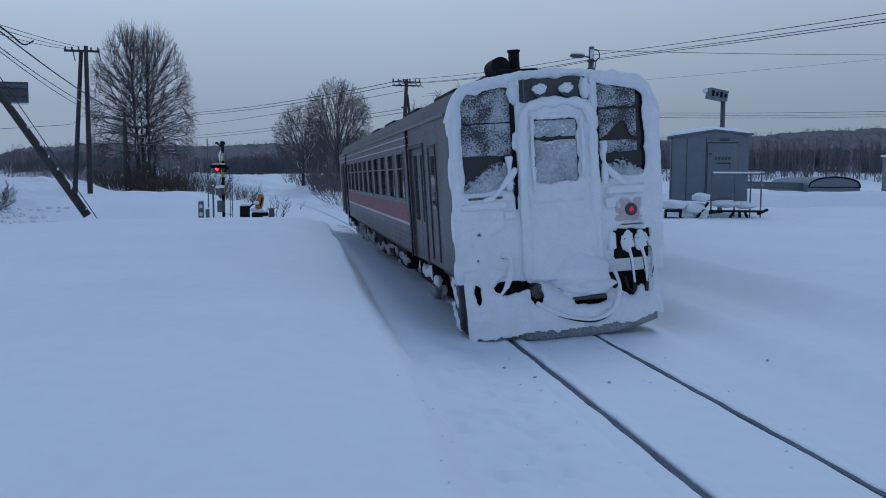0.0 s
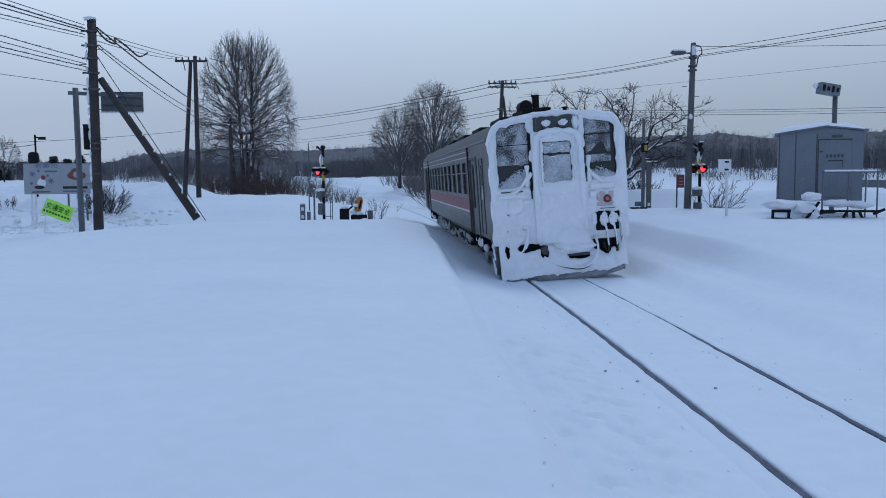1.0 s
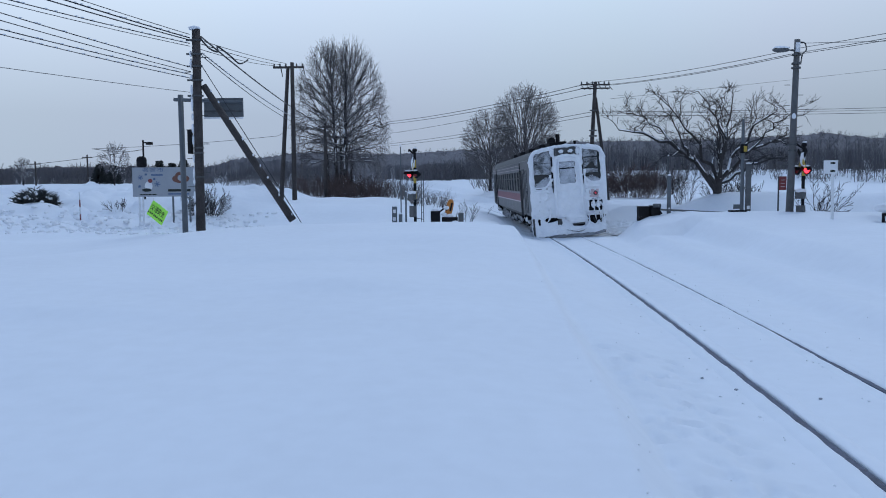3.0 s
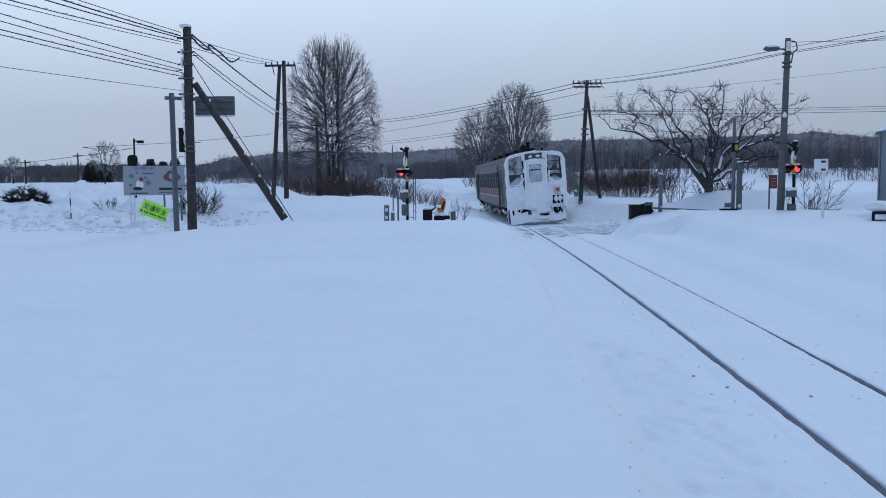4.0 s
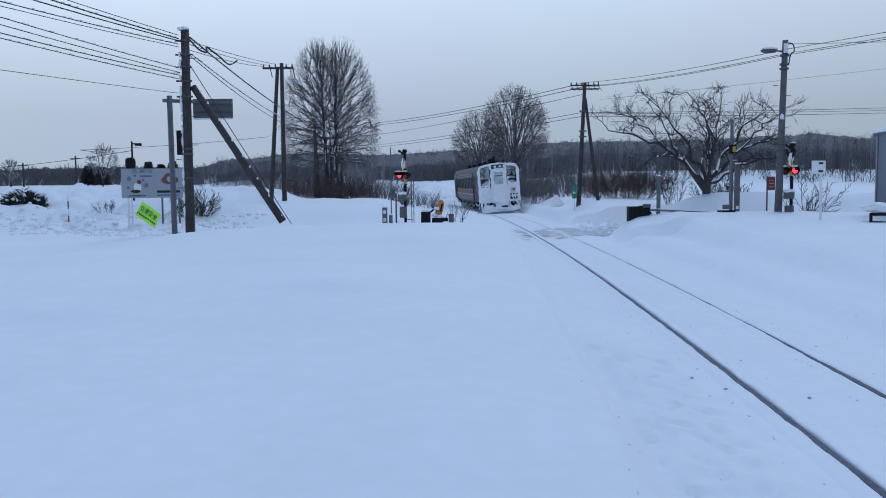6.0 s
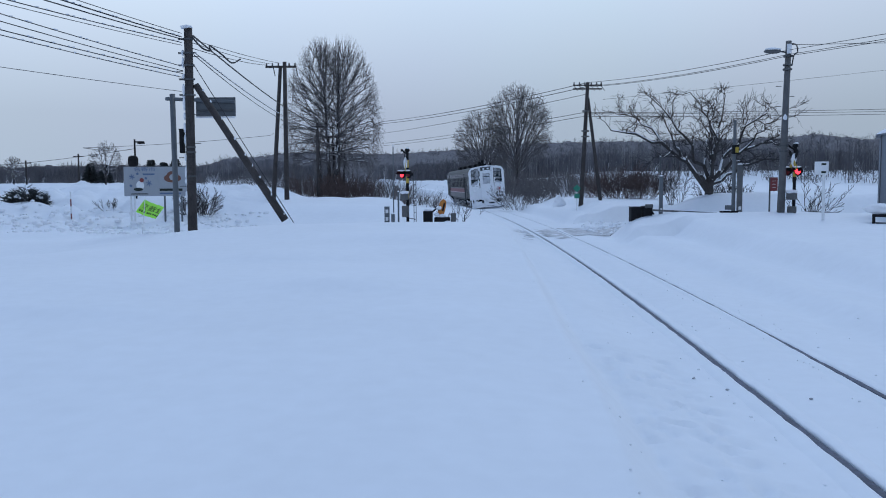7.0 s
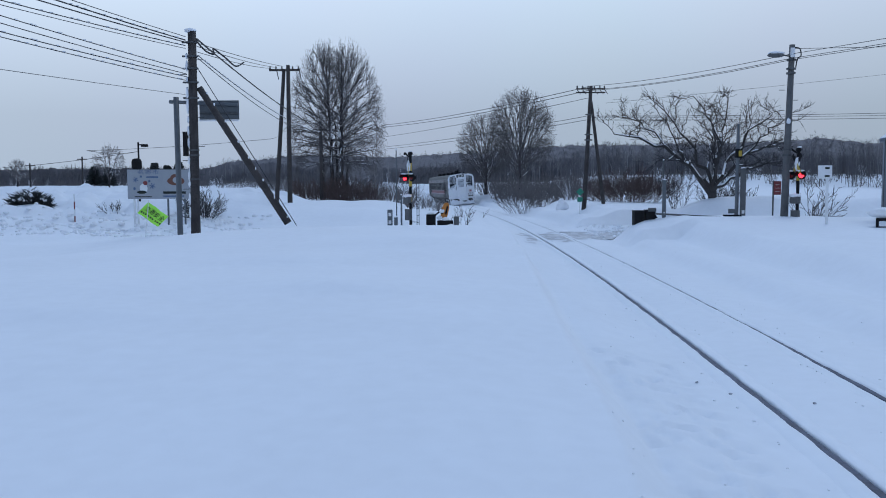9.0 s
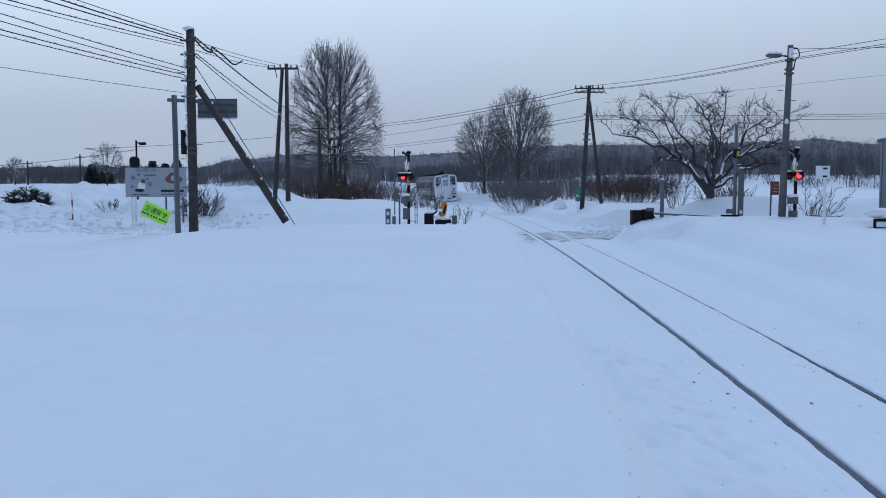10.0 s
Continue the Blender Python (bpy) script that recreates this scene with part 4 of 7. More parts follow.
bm = heightfield(apron, -1.33, 1.33, 0.08, 0.97, 0.015, 0.0)
for v in bm.verts:
    v.co.y += plough_y(v.co.x, v.co.z) * ss(0.85, 0.38, v.co.z) - 0.02
part("plough_snow", bm, M_SNOWC, railcar, "ragged snow hanging over the plough", smooth=True)
for pts, r in ((((-0.80, -0.03, 1.14), (-0.72, -0.12, 1.12), (-0.72, -0.14, 0.95), (-0.80, -0.13, 0.72), (-0.93, -0.1, 0.55)), 0.035), (((-0.45, -0.30, 0.52), (-0.15, -0.47, 0.36), (0.25, -0.52, 0.28), (0.55, -0.46, 0.40), (0.68, -0.34, 0.64), (0.70, -0.12, 0.84)), 0.03),
                ((( -0.95, -0.02, 0.9), (-1.0, -0.1, 0.72), (-0.92, -0.12, 0.58)), 0.025), (((1.18, -0.03, 1.3), (1.27, -0.1, 1.0), (1.24, -0.1, 0.72)), 0.022)):
    bm = bmesh.new()
    hose(bm, pts, lambda t, r=r: r * (1 + 0.25 * math.sin(13 * t)))
    hs = part("brake_hose", bm, M_SNOWC, railcar, "air hose wrapped in rime", smooth=True)
    bm = bmesh.new()
    hose(bm, [(p[0], p[1] - 0.01, p[2] - r * 0.75) for p in pts], r * 0.45)
    part("hose_core", bm, M_RUBBER, hs)
# snow rim along the roof edge and down the body's corners
bm = bmesh.new()
rim = [(-HALF + 2 * HALF * k / 20) for k in range(21)]
hose(bm, [(x, -0.01 + 0.02 * n3(x, 0, 0.2, 50), roof_z(x) - 0.03 + 0.04 * ss(0.6, 1.3, x)) for x in rim], lambda t: 0.052 + 0.012 * ss(0.6, 0.95, t) + 0.016 * math.sin(17 * t) + 0.012 * math.sin(41 * t), 10)
for v in bm.verts:
    v.co += Vector((0, noise.noise(v.co * 8), noise.noise(v.co * 8 + Vector((3, 1, 0))))) * 0.025
part("roof_rim_snow", bm, M_SNOWC, railcar, "roll of snow along the roof edge", smooth=True)
for sx in (-1, 1):
    bm = bmesh.new()
    hose(bm, [(sx * 1.385, 0.02, z) for z in (0.86, 1.2, 1.7, 2.2, 2.7, 3.0)], lambda t: 0.05 + 0.012 * math.sin(23 * t), 9)
    part("corner_snow", bm, M_SNOWC, railcar, smooth=True)


# ---- poles, crossing and huts ----
def slab(name, x0, x1, y0, y1, z0, z1, material, parent, label="", bev=0.008):
    bm = bmesh.new()
    box(bm, x0, x1, y0, y1, z0, z1, bev)
    return part(name, bm, material, parent, label)


def bar(name, a, b, r0, r1, material, parent, label="", seg=10):
    bm = bmesh.new()
    rod(bm, a, b, r0, r1, seg)
    return part(name, bm, material, parent, label, smooth=seg > 12)


def cap(x, y, z, sx, sy, sz, parent, seed=0.0, name="snow_cap", sub=3):
    bm = bmesh.new()
    lump(bm, x, y, z, sx, sy, sz, 0.3, sub, seed)
    return part(name, bm, M_SNOWC, parent, smooth=True)


def cable(pts_a, pts_b, sag, r, material=M_WIRE, n=14):
    a, b = Vector(pts_a), Vector(pts_b)
    bm = bmesh.new()
    prev = None
    q = (b - a).to_track_quat("Z", "Y")
    for k in range(n + 1):
        t = k / n
        c = a.lerp(b, t) - Vector((0, 0, 4 * sag * t * (1 - t)))
        ring = [bm.verts.new(c + q @ Vector((r * math.cos(2.0944 * i), r * math.sin(2.0944 * i), 0))) for i in range(3)]
        if prev:
            for i in range(3):
                bm.faces.new((prev[i], prev[(i + 1) % 3], ring[(i + 1) % 3], ring[i]))
        prev = ring
    return bm


def wire(a, b, sag, r, label="dark overhead cable", rime=False):
    w = part("overhead_cable", cable(a, b, sag, r), M_WIRE)
    tagged(w, label + " strung between utility poles", "cable", "overhead cables")
    if rime:
        aa, bb = Vector(a), Vector(b)
        rr = random.Random(a[0] + b[2] * 3)
        bm = bmesh.new()
        n = int((bb - aa).length / 0.42)
        for k in range(n):
            t = (k + rr.random()) / n
            c = aa.lerp(bb, t) - Vector((0, 0, 4 * sag * t * (1 - t) - r))
            lump(bm, c.x, c.y, c.z, 0.06, 0.02, 0.016, 0.3, 1, k)
        tagged(part("cable_snow", bm, M_SNOWC, w, smooth=True), kind="stuff")
    return w


def steps_of(e, h, x, lo, n, r):
    for k in range(n):
        s = 1 if k % 2 else -1
        z = lo + (h - lo) * k / n
        bar("step_iron", (x + s * r * 0.8, 0, z), (x + s * (r + 0.16), 0, z), 0.012, 0.012, M_STEELD, e, seg=6)


def insulator(x, y, z, e):
    bm = bmesh.new()
    rod(bm, (x, y, z), (x, y, z + 0.05), 0.045, 0.045, 10)
    rod(bm, (x, y, z + 0.05), (x, y, z + 0.09), 0.03, 0.04, 10)
    rod(bm, (x, y, z + 0.09), (x, y, z + 0.14), 0.045, 0.02, 10)
    return part("insulator", bm, M_CONC, e)


# tarred pole with a strut
ZA = on_snow(-7.87, 24)
pa = thing("utility_pole", -7.87, 24, ZA, 0, "dark tarred wooden utility pole braced by a leaning strut", "utility pole")
HA = 6.61 - ZA
bar("shaft", (0, 0, -0.6), (0.04, 0, HA), 0.142, 0.118, M_WOODP, pa, seg=18)
bar("strut", (0.20, 0.05, 4.99 - ZA), (2.72, 0.15, 1.02 - ZA), 0.095, 0.115, M_WOODP, pa, "leaning timber strut", seg=14)
for k in range(9):
    t = (k + 0.5) / 9 + 0.03 * math.sin(k * 5.0)
    cap(0.20 + 2.52 * t + 0.08, 0.05, 4.99 - ZA - 3.97 * t + 0.06, 0.022 + 0.010 * math.sin(k * 2.3), 0.04, 0.045 + 0.025 * math.sin(k * 3.1), pa, k * 0.9, "clinging_snow", 2)
bar("guy_wire", (0.15, 0, 5.6 - ZA), (2.98, 0.1, 0.95 - ZA), 0.012, 0.012, M_WIRE, pa, seg=5)
steps_of(pa, HA - 0.4, 0, 0.5, 12, 0.17)
for k, z in enumerate((HA - 0.35, HA - 0.75, HA - 1.1, HA - 1.5, HA - 1.95, 2.3, 2.45, 1.6)):
    bm = bmesh.new()
    rod(bm, (0.02, 0, z), (0.02, 0, z + 0.05), 0.148, 0.148, 16)
    part("band", bm, M_STEELD, pa)
    if k < 5:
        slab("bracket", -0.24, 0.22, -0.09, -0.03, z, z + 0.05, M_STEELD, pa)
slab("cable_box", -0.26, -0.17, -0.16, 0.1, 2.3, 3.0, M_BLACK, pa)
cap(0.0, 0, HA + 0.02, 0.17, 0.17, 0.07, pa, 1.0)
rs = random.Random(3)
for k in range(13):
    z = 0.7 + k * (HA - 1.0) / 13 + rs.uniform(-0.1, 0.1)
    cap(-0.115, -0.06, z, 0.042, 0.05, rs.uniform(0.08, 0.24), pa, k * 1.7, "clinging_snow", 2)

# twin-legged pole further off
ZB = on_snow(-8.84, 42)
pb = thing("utility_pole", -8.84, 42, ZB, 0, "dark slender utility pole with a second leg and a crossarm", "utility pole")
bar("shaft", (0, 0, -0.6), (0.02, 0, 8.27 - ZB), 0.13, 0.095, M_WOODP, pb, seg=14)
bar("second_leg", (-0.75, 0.1, -0.5), (-0.22, 0.1, 8.02 - ZB), 0.125, 0.09, M_WOODP, pb, seg=12)
slab("crossarm", -0.95, 0.62, -0.06, 0.06, 7.98 - ZB, 8.08 - ZB, M_WOODP, pb)
for x in (-0.9, -0.6, -0.3, 0.25, 0.55):
    insulator(x, 0, 8.08 - ZB, pb)
for x in (-0.55, 0.6):
    bar("jumper_wire", (x, -0.05, 8.0 - ZB), (x + 0.1, -0.1, 7.55 - ZB), 0.025, 0.02, M_WIRE, pb, seg=6)

# braced pole beyond the crossing
ZC = on_snow(6.8, 46)
pc = thing("utility_pole", 6.8, 46, ZC, 0, "dark wooden utility pole with a brace and white insulators", "utility pole")
bar("shaft", (0, 0, -0.6), (0.36, 0, 7.61 - ZC), 0.135, 0.095, M_WOODP, pc, seg=14)
bar("brace", (1.22, 0, -0.5), (0.38, 0, 6.75 - ZC), 0.11, 0.08, M_WOODP, pc, seg=12)
for z in (7.22, 7.42):
    slab("crossarm", -0.45, 1.15, -0.05, 0.05, z - ZC, z + 0.07 - ZC, M_WOODP, pc)
for x in (-0.4, -0.1, 0.2, 0.55, 0.85, 1.1):
    insulator(x, 0, 7.49 - ZC, pc)
    bar("jumper_wire", (x, -0.05, 7.40 - ZC), (x + 0.18, -0.1, 7.15 - ZC), 0.02, 0.02, M_WIRE, pc, seg=6)
for z in (6.0, 4.6, 4.9):
    slab("bracket", -0.1 + 0.05 * z / 2, 0.45, -0.12, -0.06, z - ZC, z + 0.08 - ZC, M_CONC, pc)

# concrete pole with a street lamp
ZD = on_snow(11.3, 29)
pd = thing("utility_pole", 11.3, 29, ZD, 0, "grey concrete utility pole with a snow-capped street lamp", "utility pole")
HD = 6.93 - ZD
bar("shaft", (0, 0, -0.6), (0.13, 0, HD), 0.135, 0.095, M_CONC, pd, seg=18)
bar("lamp_arm", (0.1, 0, HD - 0.40), (-0.25, -0.1, HD - 0.36), 0.025, 0.025, M_STEELD, pd)
bm = bmesh.new()
lump(bm, -0.46, -0.12, HD - 0.37, 0.30, 0.14, 0.085, 0.05, 3)
part("lamp_head", bm, M_CONC, pd, "pale street lamp head", smooth=True)
cap(-0.46, -0.12, HD - 0.30, 0.27, 0.12, 0.06, pd, 4.0)
slab("pole_label", 0.02, 0.18, -0.155, -0.135, HD - 0.45, HD - 0.12, M_WHITE, pd)
bm = bmesh.new()
hose(bm, ((0.2, -0.05, HD - 0.1), (0.36, -0.08, HD - 0.15), (0.42, -0.05, HD - 0.38), (0.30, -0.05, HD - 0.5), (0.26, 0, HD - 0.85)), 0.022, 6)
part("cable_drop", bm, M_WIRE, pd)
for z in (HD - 0.55, HD - 0.85, HD - 1.0, 2.3, 2.1):
    bm = bmesh.new()
    rod(bm, (0.13 * z / HD, 0, z), (0.13 * z / HD, 0, z + 0.06), 0.155, 0.155, 16)
    part("band", bm, M_STEELD, pd)
cap(0.02, -0.15, 3.3, 0.07, 0.05, 0.1, pd, 2.0, "clinging_snow", 2)
steps_of(pd, HD - 1.2, 0.05, 1.6, 9, 0.16)

# wires: from the tarred pole out past the camera, on to the twin pole and across the track
A = Vector((-7.85, 24, 0))
for z, z2, r, rime in ((6.46, 6.74, 0.012, False), (6.36, 6.60, 0.020, True), (6.30, 6.40, 0.018, False), (6.20, 6.06, 0.014, True), (6.12, 5.95, 0.010, False), (5.52, 5.98, 0.013, True), (5.39, 5.80, 0.012, False), (5.31, 5.55, 0.014, True), (5.20, 5.44, 0.012, True)):
    wire((-8.02, 24, z), (-10.95, 13, z2), 0.06, r, rime=rime)
wire((-8.2, 24.4, 4.84), (-11.06, 13, 4.54), 0.03, 0.008)
for x0, z0, x1, z1, s, r in ((-7.7, 6.28, -9.1, 8.22, 0.06, 0.012), (-7.7, 6.18, -9.4, 8.16, 0.08, 0.012), (-7.7, 6.02, -9.75, 8.12, 0.08, 0.012)):
    wire((x0, 24, z0), (x1, 42, z1), s, r)
zt = on_snow(-10.3, 60)
pe = thing("utility_pole", -10.3, 60, zt, 0, "thin dark utility pole standing before the tall tree", "utility pole")
bar("shaft", (0, 0, -0.5), (0, 0, 6.5 - zt), 0.13, 0.10, M_WOODP, pe, seg=10)
slab("crossarm", -0.5, 0.5, -0.06, 0.06, 6.2 - zt, 6.3 - zt, M_WOODP, pe)
wire((-7.70, 24, 6.39), (-10.3, 60, 6.35), 0.28, 0.030, "thick dark overhead cable")
wire((-7.68, 24, 5.92), (-10.3, 60, 6.1), 0.42, 0.016, "snowy overhead cable", True)
wire((-7.68, 24, 5.84), (-10.3, 60, 5.95), 0.55, 0.016)
bm = bmesh.new()
hose(bm, ((-7.7, 23.9, 6.35), (-7.45, 24, 6.05), (-7.2, 24, 5.95), (-7.3, 24.3, 6.15), (-7.05, 24.6, 5.95), (-6.85, 25, 5.75), (-6.7, 25.4, 5.92)), 0.025, 6)
tagged(part("drop_cable", bm, M_WIRE), "slack black service cable looped beside the pole", "cable", "overhead cables")
# lines that cross behind the crossing, from the twin pole's side over the braced pole to the concrete pole
for z, zd, zr, zl in ((7.61, 6.62, 5.52, 8.41), (7.40, 6.47, 5.40, 8.19), (7.36, 6.42, 5.34, 0)):
    wire((7.16, 46, z), (11.42, 29, zd), 0.15, 0.012)
    wire((11.42, 29, zd), (12.65, 8, zr - (zd - zr) * 0.5), 0.05, 0.010)
    if zl:
        wire((7.16, 46, z), (-7.72, 84, zl), 0.25, 0.022)
        wire((-7.72, 84, zl), (-30, 140, zl + 0.6), 0.5, 0.03)
wire((11.5, 29, 6.80), (37, 29, 7.6), 0.15, 0.010)
wire((7.17, 46, 6.99), (-7.72, 84, 7.21), 0.15, 0.016)
for z, zl, zr in ((5.96, 6.18, 6.70), (5.75, 5.95, 6.40)):
    wire((6.93, 46, z), (-7.73, 84, zl), 0.15, 0.016)
    wire((6.93, 46, z), (59, 57.2, z + (zr - z) * 2.8), 0.35, 0.014)
wire((7.0, 46, 5.9), (59, 57.2, 7.75), 0.35, 0.011)
wire((10.45, 60, 8.07), (60, 60, 13.3), 0.2, 0.010)
wire((-13.79, 60, 5.64), (-27.58, 60, 4.83), 0.12, 0.016)
wire((-13.79, 60, 5.64), (-8.84, 42, 5.3), 0.12, 0.012)
wire((-84.85, 150, 5.87), (-59.54, 150, 8.75), 0.3, 0.045)
wire((-59.54, 150, 8.75), (-27.58, 60, 4.83), 0.3, 0.03)

# road sign seen from behind, on a grey post
ZR = on_snow(-8.57, 24.7)
rsn = thing("road_sign", -8.57, 24.7, ZR, 0, "back of a grey road sign on a grey steel post", "road sign")
bar("post", (0, 0, -0.5), (-0.02, 0, 4.80 - ZR), 0.085, 0.08, M_GREY, rsn, seg=16)
bar("arm", (-0.22, 0, 4.66 - ZR), (1.85, 0.0, 4.56 - ZR), 0.055, 0.05, M_GREY, rsn, seg=12)
cap(0.28, 0, 4.72 - ZR, 0.16, 0.08, 0.07, rsn, 3.0)
slab("panel", 0.66, 1.86, 0.06, 0.09, 4.13 - ZR, 4.70 - ZR, M_GREY, rsn, "grey back of the sign panel")
rsn.children[-1].rotation_euler = (0, radians(2), 0)
for z in (4.28, 4.55):
    slab("rib", 0.68, 1.84, 0.02, 0.058, z - ZR, z + 0.06 - ZR, M_STEELD, rsn)
slab("edge_snow", 0.66, 1.86, 0.0, 0.06, 4.08 - ZR, 4.12 - ZR, M_SNOWC, rsn)


def letters(text, size, material, parent, x, y, z, sx=1.0, ry=0.0, name="lettering"):
    cu = bpy.data.curves.new(name, "FONT")
    cu.body, cu.size, cu.extrude = text, size, 0.002
    cu.align_x, cu.align_y = "CENTER", "CENTER"
    tmp = bpy.data.objects.new(name, cu)
    scene.collection.objects.link(tmp)
    me = bpy.data.meshes.new_from_object(tmp.evaluated_get(bpy.context.evaluated_depsgraph_get()))
    bpy.data.objects.remove(tmp)
    me.materials.clear()
    me.materials.append(material)
    ob = new(name, me)
    ob.parent = parent
    ob.location, ob.rotation_euler, ob.scale = (x, y, z), (radians(90), ry, 0), (sx, 1, 1)
    return ob


# wide pale notice board by the road
zb = on_snow(-12.6, 34)
nb = thing("notice_board", -12.66, 34, zb, 3, "wide pale blue notice board with printed pictures on legs", "notice board")
slab("panel", -1.29, 1.29, 0.0, 0.05, 1.62 - zb, 2.84 - zb, M_BOARD, nb)
for x in (-1.05, -0.9, 0.35, 1.05):
    slab("leg", x - 0.035, x + 0.035, 0.06, 0.12, -0.6, 1.9 - zb, M_WHITE if x < 0 else M_GREY, nb)
letters("名寄市", 0.19, M_BLUE, nb, -0.42, -0.006, 2.72 - zb, 1.6)
slab("text_bar", -0.50, -0.02, -0.008, -0.002, 2.49 - zb, 2.56 - zb, M_BLUE, nb, bev=0)
slab("text_bar", 0.18, 1.12, -0.008, -0.002, 1.83 - zb, 1.93 - zb, M_INK, nb, bev=0)
slab("text_bar", 0.18, 1.05, -0.008, -0.002, 1.70 - zb, 1.76 - zb, M_BLUE, nb, bev=0)
slab("text_bar", -1.0, -0.3, -0.008, -0.002, 1.69 - zb, 1.73 - zb, M_INK, nb, bev=0)


def disc(name, x, z, rx, rz, material, parent, y=-0.006):
    bm = bmesh.new()
    vs = [bm.verts.new((x + rx * math.cos(k * math.pi / 10), y, z + rz * math.sin(k * math.pi / 10))) for k in range(20)]
    vb = [bm.verts.new((v.co.x, -0.0005, v.co.z)) for v in vs]
    bm.faces.new(vs)
    for k in range(20):
        bm.faces.new((vs[k], vb[k], vb[(k + 1) % 20], vs[(k + 1) % 20]))
    bmesh.ops.recalc_face_normals(bm, faces=bm.faces)
    return part(name, bm, material, parent)


for x, z, s in ((-0.95, 2.42, 0.11), (-0.26, 2.15, 0.13), (-0.72, 2.55, 0.05), (-1.0, 2.05, 0.06), (-0.38, 2.36, 0.05)):
    bm = bmesh.new()
    for k in range(3):
        a = k * math.pi / 3 + 0.3
        box(bm, -s, s, -0.007, -0.001, -0.018, 0.018, 0, Matrix.Translation((x, 0, z - zb)) @ Matrix.Rotation(a, 4, "Y"))
    part("printed_flake", bm, M_BLUE, nb)
disc("printed_shape", -0.62, 2.06 - zb, 0.16, 0.20, M_WHITE, nb)
disc("printed_shape", -0.55, 2.28 - zb, 0.09, 0.09, M_SIGNR, nb, -0.009)
disc("printed_shape", -0.70, 1.90 - zb, 0.20, 0.07, M_INK, nb, -0.009)
disc("printed_shape", 0.72, 2.36 - zb, 0.36, 0.18, M_BROWN, nb)
disc("printed_shape", 0.68, 2.45 - zb, 0.20, 0.20, M_BROWN, nb, -0.008)
disc("printed_shape", 0.70, 2.40 - zb, 0.11, 0.12, M_BOARD, nb, -0.010)

# a dark lamp cowl on a mast behind the board
zk = on_snow(-14.8, 38)
ms = thing("warning_lamp_mast", -15.05, 38, zk, 0, "dark hooded lamp on a slim mast behind the board", "lamp mast")
bar("mast", (0, 0, -0.5), (0, 0, 4.2 - zk), 0.05, 0.04, M_BLACK, ms)
bm = bmesh.new()
box(bm, -0.33, 0.13, -0.2, 0.2, 2.9 - zk, 3.45 - zk, 0.16)
part("cowl", bm, M_BLACK, ms)
slab("arm", 0, 0.45, -0.03, 0.03, 4.05 - zk, 4.11 - zk, M_BLACK, ms)
slab("lamp", 0.15, 0.45, -0.07, 0.07, 3.98 - zk, 4.06 - zk, M_BLACK, ms)

# flag on a thin stick; its cloth is in three stiff strips that swing
zf = on_snow(-11.66, 30)
flag = thing("traffic_safety_flag", -11.66, 30, zf, 0, "lime green traffic safety flag on a thin leaning stick", "flag")
bar("stick", (-0.10, 0, -0.4), (0.10, 0, 1.62 - zf), 0.012, 0.012, M_WHITE, flag, seg=6)
FLAG_TOP = 1.55 - zf
STRIPS = []
up = flag
for k in range(3):
    bm = bmesh.new()
    n = 6
    w = 0.335
    top = [bm.verts.new((w * i / n, 0.02 * math.sin(2.4 * i / n + k * 2), 0.0 - 0.02 * i / n)) for i in range(n + 1)]
    bot = [bm.verts.new((w * i / n, 0.02 * math.sin(2.4 * i / n + k * 2 + 0.5), -0.58)) for i in range(n + 1)]
    for i in range(n):
        bm.faces.new((top[i], bot[i], bot[i + 1], top[i + 1]))
    ex = bmesh.ops.extrude_face_region(bm, geom=bm.faces[:])
    bmesh.ops.translate(bm, vec=(0, 0.006, 0), verts=[v for v in ex["geom"] if isinstance(v, bmesh.types.BMVert)])
    bmesh.ops.recalc_face_normals(bm, faces=bm.faces)
    st = part("cloth_strip", bm, M_LIME, flag, smooth=False)
    STRIPS.append(st)
for st, txt in zip(STRIPS, ("交", "通安", "全")):
    letters(txt, 0.24, M_INK, st, 0.17, -0.036, -0.24, 0.85)
    bm = bmesh.new()
    for i in range(3):
        box(bm, 0.04 + i * 0.1, 0.10 + i * 0.1, -0.03, -0.026, -0.47, -0.41)
    part("text_bar", bm, M_INK, st)

# red and white snow pole
zz = on_snow(-17.2, 36)
sp = thing("snow_marker_pole", -17.2, 36, zz, 0, "thin red and white banded snow marker pole", "marker pole")
hh = 1.80 - zz
for k in range(4):
    bar("band", (0, 0, -0.3 if k == 0 else hh * k / 4), (0, 0, hh * (k + 1) / 4), 0.03, 0.03, M_SIGNR if k % 2 == 0 else M_WHITE, sp, seg=10)


